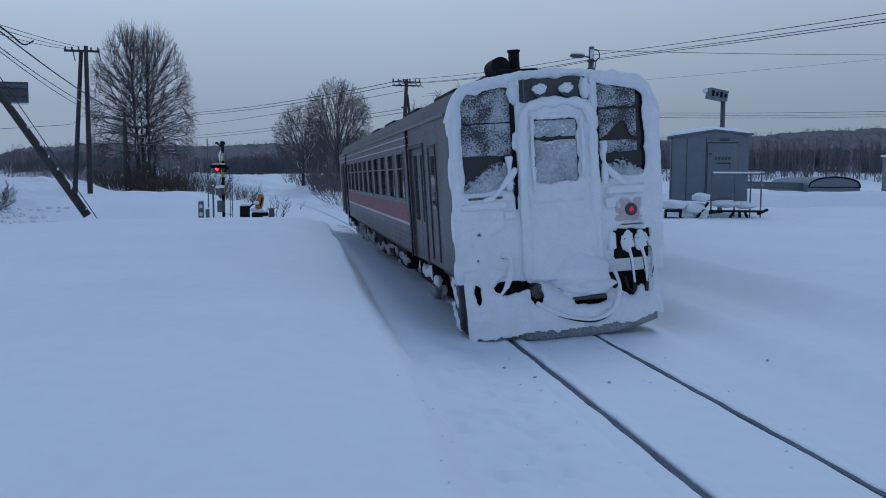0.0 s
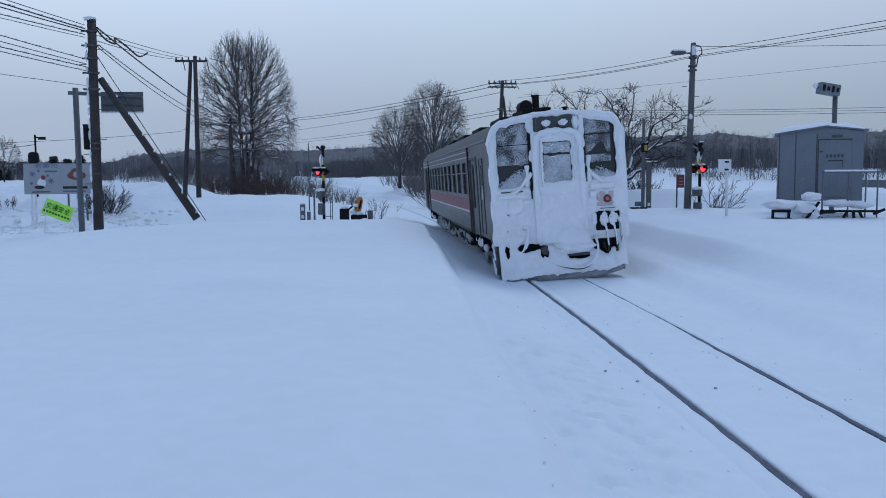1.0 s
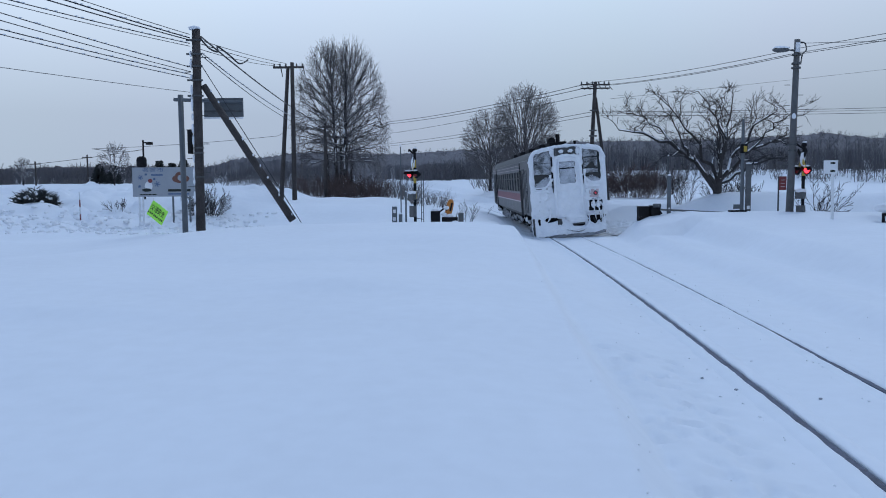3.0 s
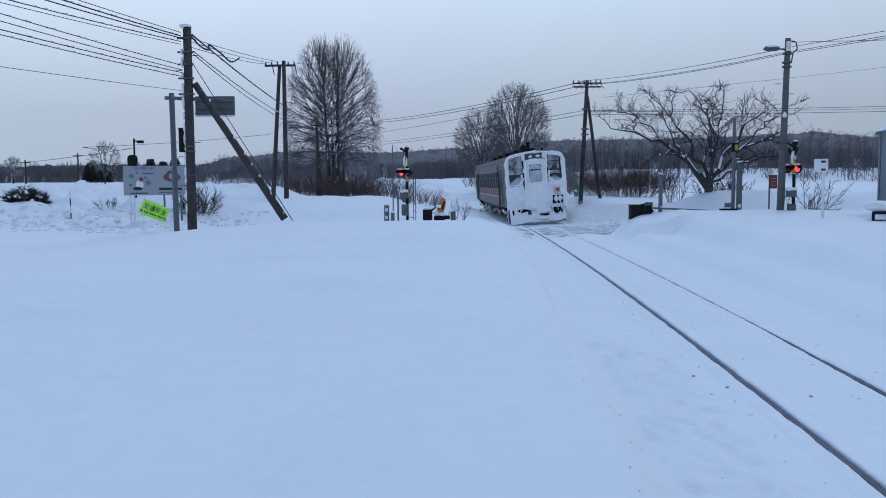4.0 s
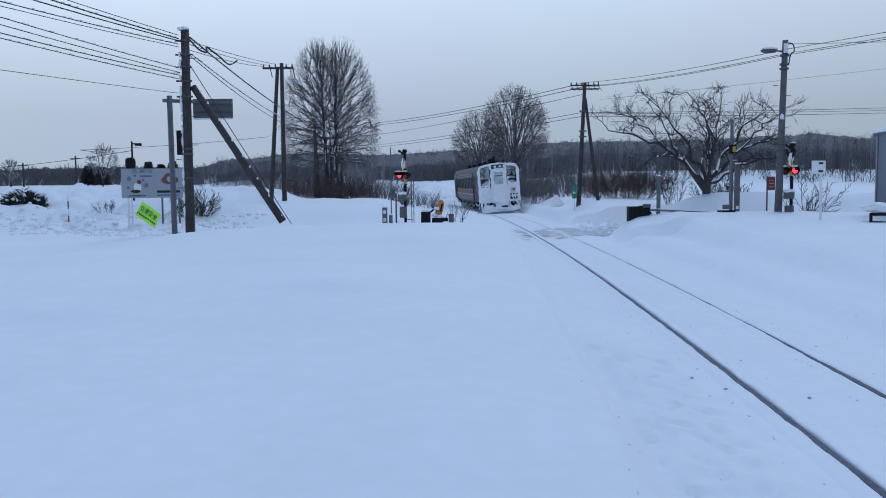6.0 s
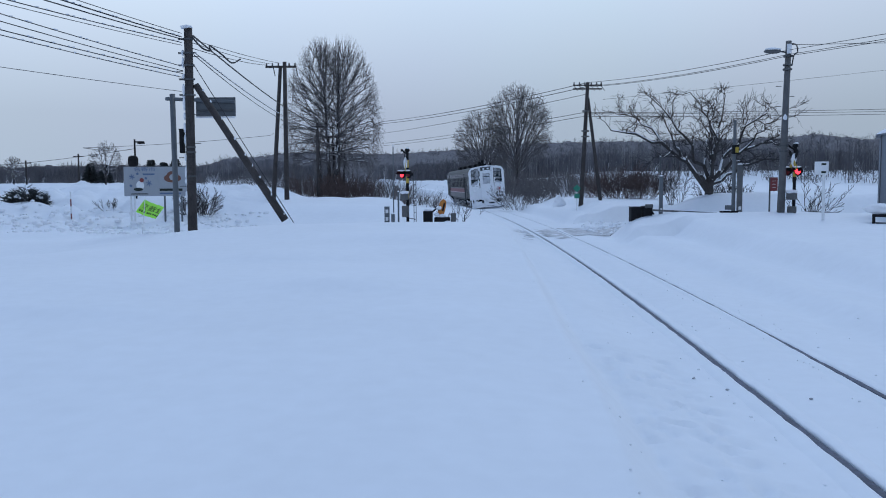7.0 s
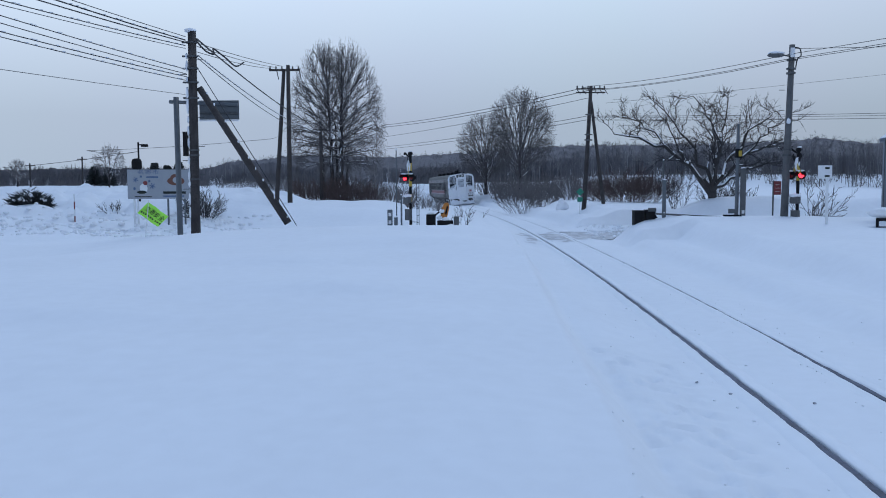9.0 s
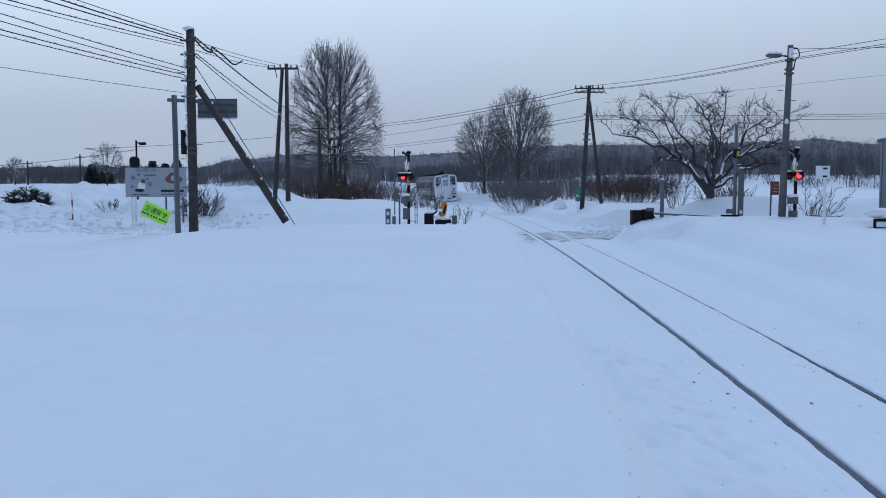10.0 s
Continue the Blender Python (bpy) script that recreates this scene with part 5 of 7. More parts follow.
# level crossing signals
def crossing_signal(x, y, turn, top, label, lit_first, ladder):
    z0 = on_snow(x, y)
    e = thing("crossing_signal", x, y, z0, turn, label, "crossing signal", "level crossing signals")
    h = top - z0
    n = 9
    for k in range(n):
        bar("post_band", (0, 0, -0.4 if k == 0 else h * k / n), (0, 0, h * (k + 1) / n), 0.055, 0.055, M_YEL if k in ((3, 5, 7) if ladder else (5,)) else M_BLACK, e, seg=12)
    # crossed boards
    for s in (-1, 1):
        for half in (0, 1):
            bm = bmesh.new()
            m = Matrix.Translation((0, -0.09 - 0.02 * s, h - 0.42)) @ Matrix.Rotation(radians(-30), 4, "Z") @ Matrix.Rotation(s * radians(45), 4, "Y")
            box(bm, -0.45 if half else 0.0, 0.0 if half else 0.45, -0.008, 0.008, -0.07, 0.07, 0.004, m)
            part("cross_board", bm, M_YEL if (half == 0) == (s > 0) else M_BLACK, e)
    # lamps on a bar
    hl = 2.44 - z0
    bar("lamp_bar", (-0.34, -0.06, hl), (0.34, -0.06, hl), 0.03, 0.03, M_BLACK, e)
    for k, sx in enumerate((-0.21, 0.21)):
        bm = bmesh.new()
        rod(bm, (sx, -0.10, hl), (sx, -0.06, hl), 0.155, 0.155, 20)
        rod(bm, (sx, -0.06, hl), (sx, 0.08, hl), 0.12, 0.07, 16)
        ln = part("signal_lamp", bm, M_BLACK, e, "black round lamp with a hood")
        bm = bmesh.new()
        for i in range(12):
            a0, a1 = math.pi * i / 12, math.pi * (i + 1) / 12
            vs = [bm.verts.new((sx + r * math.cos(a), yy, hl + r * math.sin(a))) for a, yy, r in ((a0, -0.11, 0.135), (a1, -0.11, 0.135), (a1, -0.30, 0.13), (a0, -0.30, 0.13))]
            bm.faces.new(vs)
        bmesh.ops.solidify(bm, geom=bm.faces[:], thickness=0.008)
        part("hood", bm, M_BLACK, ln)
        bm = bmesh.new()
        lump(bm, sx, -0.12, hl, 0.11, 0.05, 0.11, 0.0, 2)
        part("lens", bm, M_SIGRED if (k == 0) == lit_first else M_SIGOFF, ln, "glowing red lens" if (k == 0) == lit_first else "dark red lens", smooth=True)
        cap(sx, -0.17, hl + 0.145, 0.12, 0.12, 0.035, ln, sx)
    # bell and boxes
    bm = bmesh.new()
    rod(bm, (0, 0, h), (0, 0, h + 0.06), 0.05, 0.11, 14)
    rod(bm, (0, 0, h + 0.06), (0, 0, h + 0.16), 0.11, 0.05, 14)
    part("bell", bm, M_BLACK, e)
    cap(0.02, 0, h + 0.16, 0.08, 0.08, 0.03, e, x)
    bm = bmesh.new()
    hose(bm, ((0, -0.04, h - 0.05), (-0.12, -0.08, h + 0.02), (-0.22, -0.10, h + 0.10), (-0.27, -0.10, h + 0.04)), 0.035, 8)
    part("horn", bm, M_BLACK, e)
    cap(0.02, -0.1, h - 0.42, 0.09, 0.06, 0.22, e, x + 2, "clinging_snow")
    slab("junction_box", -0.16, 0.16, -0.22, -0.06, 1.45 - z0, 1.70 - z0, M_CONC, e)
    cap(0, -0.14, 1.73 - z0, 0.22, 0.13, 0.07, e, 2.0)
    slab("control_box", -0.12, 0.16, -0.2, -0.06, 0.78 - z0, 1.22 - z0, M_CONC, e, "small grey control box")
    if ladder:
        for sx in (0.36, 0.50):
            bar("ladder_rail", (sx, 0.05, -0.3), (sx, 0.05, h * 0.72), 0.014, 0.014, M_STEELD, e, seg=6)
        for k in range(8):
            bar("ladder_rung", (0.36, 0.05, 0.1 + k * 0.27), (0.50, 0.05, 0.1 + k * 0.27), 0.009, 0.009, M_STEELD, e, seg=5)
        bar("ladder_stay", (0.0, 0.02, 0.12), (0.38, 0.05, 0.12), 0.014, 0.014, M_STEELD, e, seg=6)
    return e


crossing_signal(-2.0, 32, -52, 3.30, "yellow and black level crossing signal, one red lamp lit, ladder behind", True, True)
crossing_signal(11.72, 28.9, -58, 3.25, "snow-capped level crossing signal with a glowing red lamp", False, False)

zs = on_snow(-2.57, 32.6)
tp = thing("slim_mast", -2.6, 32.6, zs, 0, "slim grey steel mast beside the crossing", "mast")
bar("mast", (0, 0, -0.4), (0, 0, 3.56 - zs), 0.025, 0.02, M_GREY, tp)
cap(0, 0, 3.58 - zs, 0.04, 0.04, 0.05, tp, 1.0)


# barrier machines
def gate_base(x, y, rz, label):
    z0 = on_snow(x, y)
    e = thing("barrier_machine", x, y, z0, rz, label, "barrier machine", "crossing barriers")
    return e, z0


gm, z0 = gate_base(-0.72, 28.6, 0, "dark barrier machine with an orange weight, half buried in snow")
slab("cabinet", -0.52, -0.20, -0.2, 0.25, -0.4, 0.44, M_BLACK, gm, "dark red-brown cabinet", 0.02)
slab("motor_box", -0.14, 0.42, -0.15, 0.25, -0.4, 0.22, M_BLACK, gm, bev=0.03)


def paddle(w, h, thick, m, n=28):
    """A plate with a rounded outline, as thick as given."""
    bm = bmesh.new()
    rings = []
    for y, k in ((-thick / 2, 0.93), (-thick / 2 + 0.012, 1.0), (thick / 2 - 0.012, 1.0), (thick / 2, 0.93)):
        ring = []
        for i in range(n):
            a = 2 * math.pi * i / n
            c, q = math.cos(a), math.sin(a)
            ring.append(bm.verts.new(m @ Vector((w * k * math.copysign(abs(c) ** 0.75, c), y, h * k * math.copysign(abs(q) ** 0.75, q)))))
        rings.append(ring)
    for a, b in zip(rings, rings[1:]):
        for i in range(n):
            bm.faces.new((a[i], a[(i + 1) % n], b[(i + 1) % n], b[i]))
    bm.faces.new(rings[0][::-1])
    bm.faces.new(rings[-1])
    bmesh.ops.recalc_face_normals(bm, faces=bm.faces)
    return bm


TILT = Matrix.Translation((0.13, -0.03, 0.54)) @ Matrix.Rotation(radians(13), 4, "Y")
part("counterweight", paddle(0.125, 0.31, 0.12, TILT), M_ORANGE, gm, "orange counterweight arm")
bm = bmesh.new()
box(bm, 0.02, 0.08, -0.075, -0.061, -0.10, 0.20, 0.006, TILT)
part("warning_patch", bm, M_BLACK, gm)
bar("crank", (-0.22, -0.1, 0.40), (0.05, -0.1, 0.62), 0.03, 0.03, M_BLACK, gm)
bar("crank", (-0.12, -0.1, 0.60), (0.05, -0.1, 0.45), 0.025, 0.025, M_BLACK, gm)
for k, (a, b, c) in enumerate(((-0.05, -0.12, 0.32), (0.15, -0.15, 0.28), (0.32, -0.18, 0.05), (-0.36, 0.0, 0.46), (0.02, -0.15, 0.55))):
    cap(a, b, c, 0.10 + 0.03 * (k % 2), 0.10, 0.06, gm, k * 2.0, "clinging_snow")
slab("side_box", 0.44, 0.62, -0.1, 0.15, -0.3, 0.36, M_CONC, gm)
bar("short_post", (0.92, 0, -0.3), (0.92, 0, 0.30), 0.02, 0.02, M_GREY, gm)

gr2, z0 = gate_base(6.75, 29.4, 0, "black barrier machine lowering a thin arm along the road")
slab("cabinet", -0.62, -0.28, -0.2, 0.25, -0.4, 1.20 - z0, M_BLACK, gr2, bev=0.02)
slab("cabinet_lid", -0.64, -0.26, -0.22, 0.27, 1.20 - z0, 1.225 - z0, M_STEELD, gr2)
slab("motor_box", -0.20, 0.13, -0.2, 0.25, -0.4, 1.24 - z0, M_BLACK, gr2, bev=0.02)
bar("bearing", (-0.14, -0.24, 1.24 - z0), (0.12, -0.24, 1.24 - z0), 0.07, 0.07, M_STEELD, gr2, seg=12)
bar("weight_bracket", (-0.02, -0.24, 1.20 - z0), (0.16, -0.24, 0.95 - z0), 0.03, 0.03, M_BLACK, gr2)
cap(-0.02, 0.0, 1.25 - z0, 0.17, 0.2, 0.05, gr2, 1.0)
cap(-0.45, 0.0, 1.225 - z0, 0.17, 0.2, 0.045, gr2, 2.0)
bar("barrier_arm", (0.1, -0.25, 1.10 - z0), (3.2, -0.25, 0.93 - z0), 0.035, 0.03, M_CONC, gr2, "thin snowy barrier arm")
slab("rest_block", 1.95, 2.5, -0.35, -0.1, -0.4, 0.95 - z0, M_BLACK, gr2)
slab("rest_plate", 2.5, 3.1, -0.35, -0.15, 0.92 - z0, 1.06 - z0, M_BLACK, gr2)
slab("rest_foot", 2.75, 3.15, -0.3, -0.1, -0.4, 0.98 - z0, M_BLACK, gr2)
slab("number_plate", 2.68, 2.98, -0.2, -0.17, 1.10 - z0, 1.26 - z0, M_GREY, gr2)


# posts by the crossing
def slot_post(x, y, w, top, holes, label, material):
    z0 = on_snow(x, y)
    e = thing("marker_post", x, y, z0, 0, label, "post", "crossing posts")
    h = top - z0
    slab("post", -w, w, -0.05, 0.05, -0.4, h, material, e)
    for z in holes:
        slab("reflector", -w * 0.55, w * 0.55, -0.062, -0.052, h - z - 0.12, h - z, M_WHITE, e)
    cap(0, 0, h + 0.01, w * 1.1, 0.06, 0.035, e, x)
    return e


slot_post(-2.46, 28, 0.085, 1.30, (0.10, 0.36), "grey slotted marker post with white patches", M_GREY)
slot_post(-2.24, 27.8, 0.06, 1.05, (), "short grey marker post", M_GREY)
slot_post(-2.08, 28.2, 0.028, 1.80, (), "thin dark marker post", M_GREY)
slot_post(7.29, 29.7, 0.06, 2.3, (1.15,), "grey post with a slotted foot", M_GREY)
slot_post(7.27, 29.8, 0.022, 3.0, (), "thin steel rod post", M_STEELD)
slot_post(10.1, 29.7, 0.09, 2.70, (1.5,), "snow-capped grey concrete post beside the barrier", M_CONC)
zt = on_snow(9.95, 29.9)
tm = thing("signal_mast", 9.95, 29.9, zt, 0, "slim grey mast with a small yellow indicator box", "mast")
bar("mast", (0, 0, -0.4), (0, 0, 4.3 - zt), 0.07, 0.06, M_GREY, tm, seg=12)
slab("indicator_box", -0.12, 0.12, -0.16, -0.05, 3.08 - zt, 3.40 - zt, M_BLACK, tm)
slab("indicator_face", -0.02, 0.09, -0.168, -0.162, 3.13 - zt, 3.33 - zt, M_YEL, tm)

# faded red notice behind the concrete pole, white sign, green sign
zt = on_snow(11.0, 30)
rn = thing("red_notice", 11.58, 30.4, zt, 0, "faded red notice plate on a post", "notice")
bar("post", (-0.13, 0.03, -0.3), (-0.13, 0.03, 2.25 - zt), 0.03, 0.03, M_STEELD, rn)
slab("plate", -0.13, 0.14, -0.02, 0.0, 1.74 - zt, 2.24 - zt, M_SIGNR, rn)
for k in range(3):
    slab("text_bar", -0.07, 0.08, -0.026, -0.021, 1.86 + k * 0.12 - zt, 1.875 + k * 0.12 - zt, M_PINK, rn, bev=0)
zt = on_snow(11.05, 25)
ws = thing("white_sign", 11.05, 25, zt, 0, "white post with a small square white sign", "sign")
bar("post", (0.0, 0.03, -0.4), (-0.03, 0.03, 2.4 - zt), 0.045, 0.04, M_WHITE, ws, seg=12)
slab("plate", -0.32, 0.10, -0.01, 0.01, 2.28 - zt, 2.68 - zt, M_WHITE, ws)
for z in (2.33, 2.57):
    slab("text_bar", -0.12, 0.02, -0.018, -0.012, z - zt, z + 0.06 - zt, M_INK, ws, bev=0)
zt = on_snow(6.32, 44)
gs = thing("green_marker", 6.32, 44, zt, 0, "small green square markers on a thin white post", "sign")
bar("post", (0, 0.03, -0.3), (0, 0.03, 1.95 - zt), 0.025, 0.025, M_WHITE, gs)
bm = bmesh.new()
box(bm, -0.15, 0.15, -0.01, 0.01, -0.15, 0.15, 0.005, Matrix.Translation((0, 0, 1.78 - zt)) @ Matrix.Rotation(radians(45), 4, "Y"))
part("marker", bm, M_GREEN, gs)
slab("marker", -0.14, 0.14, -0.01, 0.01, 1.25 - zt, 1.50 - zt, M_GREEN, gs)

zt = on_snow(6.0, 50)
bm = bmesh.new()
lump(bm, 0, 0, 0.15, 0.38, 0.34, 0.40, 0.3, 3, 5.0)
lump(bm, -0.06, 0, 0.46, 0.18, 0.18, 0.22, 0.3, 3, 6.0)
st = part("snow_stump", bm, M_SNOWC, smooth=True)
st.location = (6.1, 50, zt)
tagged(st, "short stump buried under a cap of snow", "stump")

# ---- grey equipment hut with its railing ----
HX, HY = 14.086, 25.558
zh = 0.95
hut = thing("equipment_hut", HX, HY, zh, -26, "grey sheet-steel equipment hut with a snowy roof", "hut")
hut.scale.x = 0.9
for nm, x0, x1, y0, y1 in (("front_wall", -1.12, 1.66, 0.0, 0.06), ("back_wall", -1.12, 1.66, 1.8, 1.86), ("side_wall", -1.12, -1.06, 0.06, 1.8), ("side_wall", 1.60, 1.66, 0.06, 1.8)):
    slab(nm, x0, x1, y0, y1, 0.40, 2.55, M_HUT, hut)
bm = bmesh.new()
prof = [(-1.24, 2.54), (0.45, 2.76), (1.80, 2.60), (1.80, 2.66), (0.45, 2.82), (-1.24, 2.60)]
fr = [bm.verts.new((x, -0.10, z)) for x, z in prof]
bk = [bm.verts.new((x, 1.98, z)) for x, z in prof]
bm.faces.new(fr)
bm.faces.new(bk[::-1])
for k in range(6):
    bm.faces.new((fr[k], bk[k], bk[(k + 1) % 6], fr[(k + 1) % 6]))
bmesh.ops.recalc_face_normals(bm, faces=bm.faces)
part("roof", bm, M_HUT, hut)
bm = bmesh.new()
v3 = [bm.verts.new((x, 0.0, z)) for x, z in ((-1.11, 2.551), (1.65, 2.551), (1.65, 2.60), (0.45, 2.75), (-1.11, 2.56))]
v4 = [bm.verts.new((v.co.x, 0.05, v.co.z)) for v in v3]
bm.faces.new(v3)
for k in range(5):
    bm.faces.new((v3[k], v4[k], v4[(k + 1) % 5], v3[(k + 1) % 5]))
bmesh.ops.recalc_face_normals(bm, faces=bm.faces)
part("gable", bm, M_HUT, hut)
bm = bmesh.new()
RX, RY = 30, 22
tops = []
for j in range(RY + 1):
    row = []
    for i in range(RX + 1):
        x, y = -1.27 + 3.02 * i / RX, -0.13 + 2.14 * j / RY
        base = 2.60 + 0.13 * (x + 1.24) if x < 0.45 else 2.82 - 0.119 * (x - 0.45)
        e = min(i, RX - i, 1.4 * j, 1.4 * (RY - j)) / 5
        thick = (0.125 - 0.02 * x + 0.04 * hill_noise(x * 3, y * 3, 1.6)) * (1 - (1 - min(1, e)) ** 2) if e > 0 else -0.015
        row.append(bm.verts.new((x, y, base + thick)))
    tops.append(row)
for j in range(RY):
    for i in range(RX):
        bm.faces.new((tops[j][i], tops[j][i + 1], tops[j + 1][i + 1], tops[j + 1][i]))
part("roof_snow", bm, M_SNOWC, hut, "thick snow on the roof", smooth=True)
slab("door", 0.22, 1.28, -0.03, -0.004, 0.5, 2.34, M_HUT, hut, "grey steel door with a plate")
for x in (-0.55, 0.14, -1.10):
    slab("seam", x, x + 0.025, -0.014, -0.003, 0.42, 2.54, M_STEELD, hut)
slab("door_trim", 0.20, 1.30, -0.036, -0.032, 2.34, 2.37, M_STEELD, hut)
slab("hinge_post", 0.19, 0.215, -0.036, -0.004, 0.5, 2.34, M_STEELD, hut)
slab("door_plate", 0.52, 1.02, -0.042, -0.032, 1.66, 1.69, M_INK, hut)
for k in range(5):
    slab("text_bar", 0.46 + k * 0.12, 0.54 + k * 0.12, -0.042, -0.032, 1.78, 1.88, M_STEELD, hut, bev=0)
slab("plate_edge", 1.0, 1.02, -0.042, -0.032, 1.48, 1.66, M_INK, hut)
slab("handle", 0.24, 0.36, -0.06, -0.032, 1.95, 2.0, M_STEELD, hut)
slab("vent", 0.62, 0.98, -0.02, -0.002, 2.42, 2.50, M_STEELD, hut)

# floodlight on a post behind the hut
zt = on_snow(15.9, 28.4)
fl = thing("floodlight", 16.45, 28.4, zt, 0, "grey floodlight with dark panels on a grey post", "floodlight")
bar("post", (0, 0, -0.4), (0, 0, 5.25 - zt), 0.09, 0.085, M_GREY, fl, seg=14)
bm = bmesh.new()
box(bm, -0.38, 0.38, -0.16, 0.16, -0.20, 0.20, 0.03, Matrix.Translation((-0.32, -0.1, 5.22 - zt)) @ Matrix.Rotation(radians(9), 4, "Y"))
hd = part("lamp_head", bm, M_HUT, fl, "grey box-shaped lamp head")
for k in range(4):
    bm = bmesh.new()
    box(bm, -0.30 + k * 0.17, -0.20 + k * 0.17, -0.175, -0.163, -0.10 + 0.03 * (k % 2), 0.12 - 0.05 * (k % 2), 0.004, Matrix.Translation((-0.32, -0.1, 5.22 - zt)) @ Matrix.Rotation(radians(9), 4, "Y"))
    part("lamp_panel", bm, M_BLACK, hd)
cap(-0.8, -0.1, 5.36 - zt, 0.09, 0.1, 0.1, fl, 2.0)

# railing, trestle and snow-laden frame before the hut
rl = thing("steel_railing", 13.7, 24, 0.85, 0, "thin steel railing with snow on its top rail", "railing")
for x in (-0.10, 0.72, 1.28, 1.66):
    bar("post", (x, 0, -0.3), (x, 0, 1.40), 0.024, 0.024, M_GREY, rl)
bar("top_rail", (-0.12, 0, 1.41), (1.90, 0, 1.41), 0.028, 0.028, M_GREY, rl)
bar("low_rail", (-0.14, 0, 0.22), (1.75, 0, 0.20), 0.04, 0.04, M_BLACK, rl)
bar("rail_snow", (-0.05, 0, 1.445), (1.6, 0, 1.445), 0.032, 0.032, M_SNOWC, rl)
tr = thing("steel_trestle", 13.0, 23.9, 0.75, 0, "dark steel trestle half buried in snow", "trestle")
for a, b in (((-1.0, 0, -0.2), (-1.0, 0, 0.38)), ((-1.0, 0, 0.34), (-0.45, 0, 0.34)), ((-0.95, 0, 0.1), (-0.4, 0, 0.08)), ((-0.5, 0, -0.1), (-0.5, 0, 0.30)), ((-0.1, 0, -0.1), (0.45, 0, 0.60)), ((0.2, 0, -0.1), (0.6, 0, 0.35)),
             ((0.5, 0, 0.28), (0.95, 0, 0.30)), ((1.1, 0, -0.1), (1.35, 0, 0.3)), ((1.6, 0, -0.1), (1.55, 0, 0.3)), ((1.95, 0, -0.1), (1.75, 0, 0.28)), ((-0.1, 0.3, 0.0), (0.6, 0.3, 0.0)), ((2.2, 0, 0.22), (2.55, 0, 0.36))):
    bar("brace", a, b, 0.045, 0.045, M_BLACK, tr, seg=8)
for k, (x, z, sx, sz) in enumerate(((-0.6, 0.52, 0.5, 0.16), (0.1, 0.42, 0.35, 0.2), (0.35, 0.75, 0.28, 0.14), (1.2, 0.55, 0.5, 0.12), (1.9, 0.5, 0.4, 0.12), (0.35, 0.2, 0.25, 0.2))):
    cap(x, 0.25, z, sx, 0.35, sz, tr, k * 1.5, "heaped_snow")

# beyond the field: a low fence, an arched shed half buried in snow and a grey building
zt = ground_z(56, 75)
sh = thing("arched_shed", 56.2, 75, zt, 0, "low arched grey shed buried in snow", "shed")
bm = bmesh.new()
out, inn = [], []
for k in range(17):
    a = math.pi * k / 16
    out.append((3.0 * math.cos(a), 0.45 + 1.05 * math.sin(a) ** 0.8 if 0 < k < 16 else 0.45))
fr = [bm.verts.new((x, 0, z)) for x, z in out + [(-3.0, -0.5), (3.0, -0.5)]]
bk = [bm.verts.new((v.co.x, 7, v.co.z)) for v in fr]
bm.faces.new(fr)
for k in range(len(fr)):
    bm.faces.new((fr[k], bk[k], bk[(k + 1) % len(fr)], fr[(k + 1) % len(fr)]))
bmesh.ops.recalc_face_normals(bm, faces=bm.faces)
part("shell", bm, M_HUT, sh)
bm = bmesh.new()
hose(bm, [(x, -0.06, z) for x, z in out[::2]], 0.09, 6)
part("arch_rib", bm, M_BLACK, sh)
bar("cross_rib", (-3.0, -0.06, 0.45), (3.0, -0.06, 0.45), 0.05, 0.05, M_BLACK, sh)
fc = thing("low_fence", 48, 76, ground_z(48, 76), 0, "low dark fence half buried in snow", "fence")
for k in range(9):
    slab("board", -5.0 + k * 1.15, -3.9 + k * 1.15, 0, 0.08, 0.5 - 0.03 * k, 1.25 - 0.03 * k, M_GREY, fc)
zt = ground_z(36, 42)
hs = thing("grey_shed", 37.9, 40, zt, 0, "grey flat-roofed shed with a snowy roof", "shed")
for nm, x0, x1, y0, y1 in (("front_wall", -2.4, 2.4, 0, 0.1), ("side_wall", -2.4, -2.3, 0.1, 3), ("side_wall", 2.3, 2.4, 0.1, 3), ("back_wall", -2.4, 2.4, 3, 3.1)):
    slab(nm, x0, x1, y0, y1, -0.4, 3.45 - zt, M_HUT, hs)
slab("roof", -2.5, 2.5, -0.1, 3.2, 3.455 - zt, 3.55 - zt, M_SNOWC, hs, "snow-covered roof", 0.03)

# distant poles on the left
for x, y, top in ((-60.6, 130, 7.1), (-69.1, 130, 6.1)):
    zt = ground_z(x, y)
    fp = thing("utility_pole", x, y, zt, 0, "far dark utility pole above the snowfield", "utility pole")
    bar("shaft", (0, 0, -0.5), (0, 0, top - zt), 0.16, 0.12, M_WOODP, fp, seg=8)
    slab("crossarm", -0.8, 0.8, -0.06, 0.06, top - zt - 0.5, top - zt - 0.35, M_WOODP, fp)
# small stones thrown up by the plough
for k, (x, y) in enumerate(((2.47, 8.54), (3.35, 7.72), (5.45, 8.2), (2.68, 8.1))):
    bm = bmesh.new()
    lump(bm, 0, 0, 0.006, 0.017, 0.014, 0.012, 0.6, 2, k)
    st = part("ice_lump", bm, M_ICE)
    st.location = (x, y, ground_z(x, y))
    tagged(st, "small dark lump of ice on the snow", "ice lump", "ice lumps")


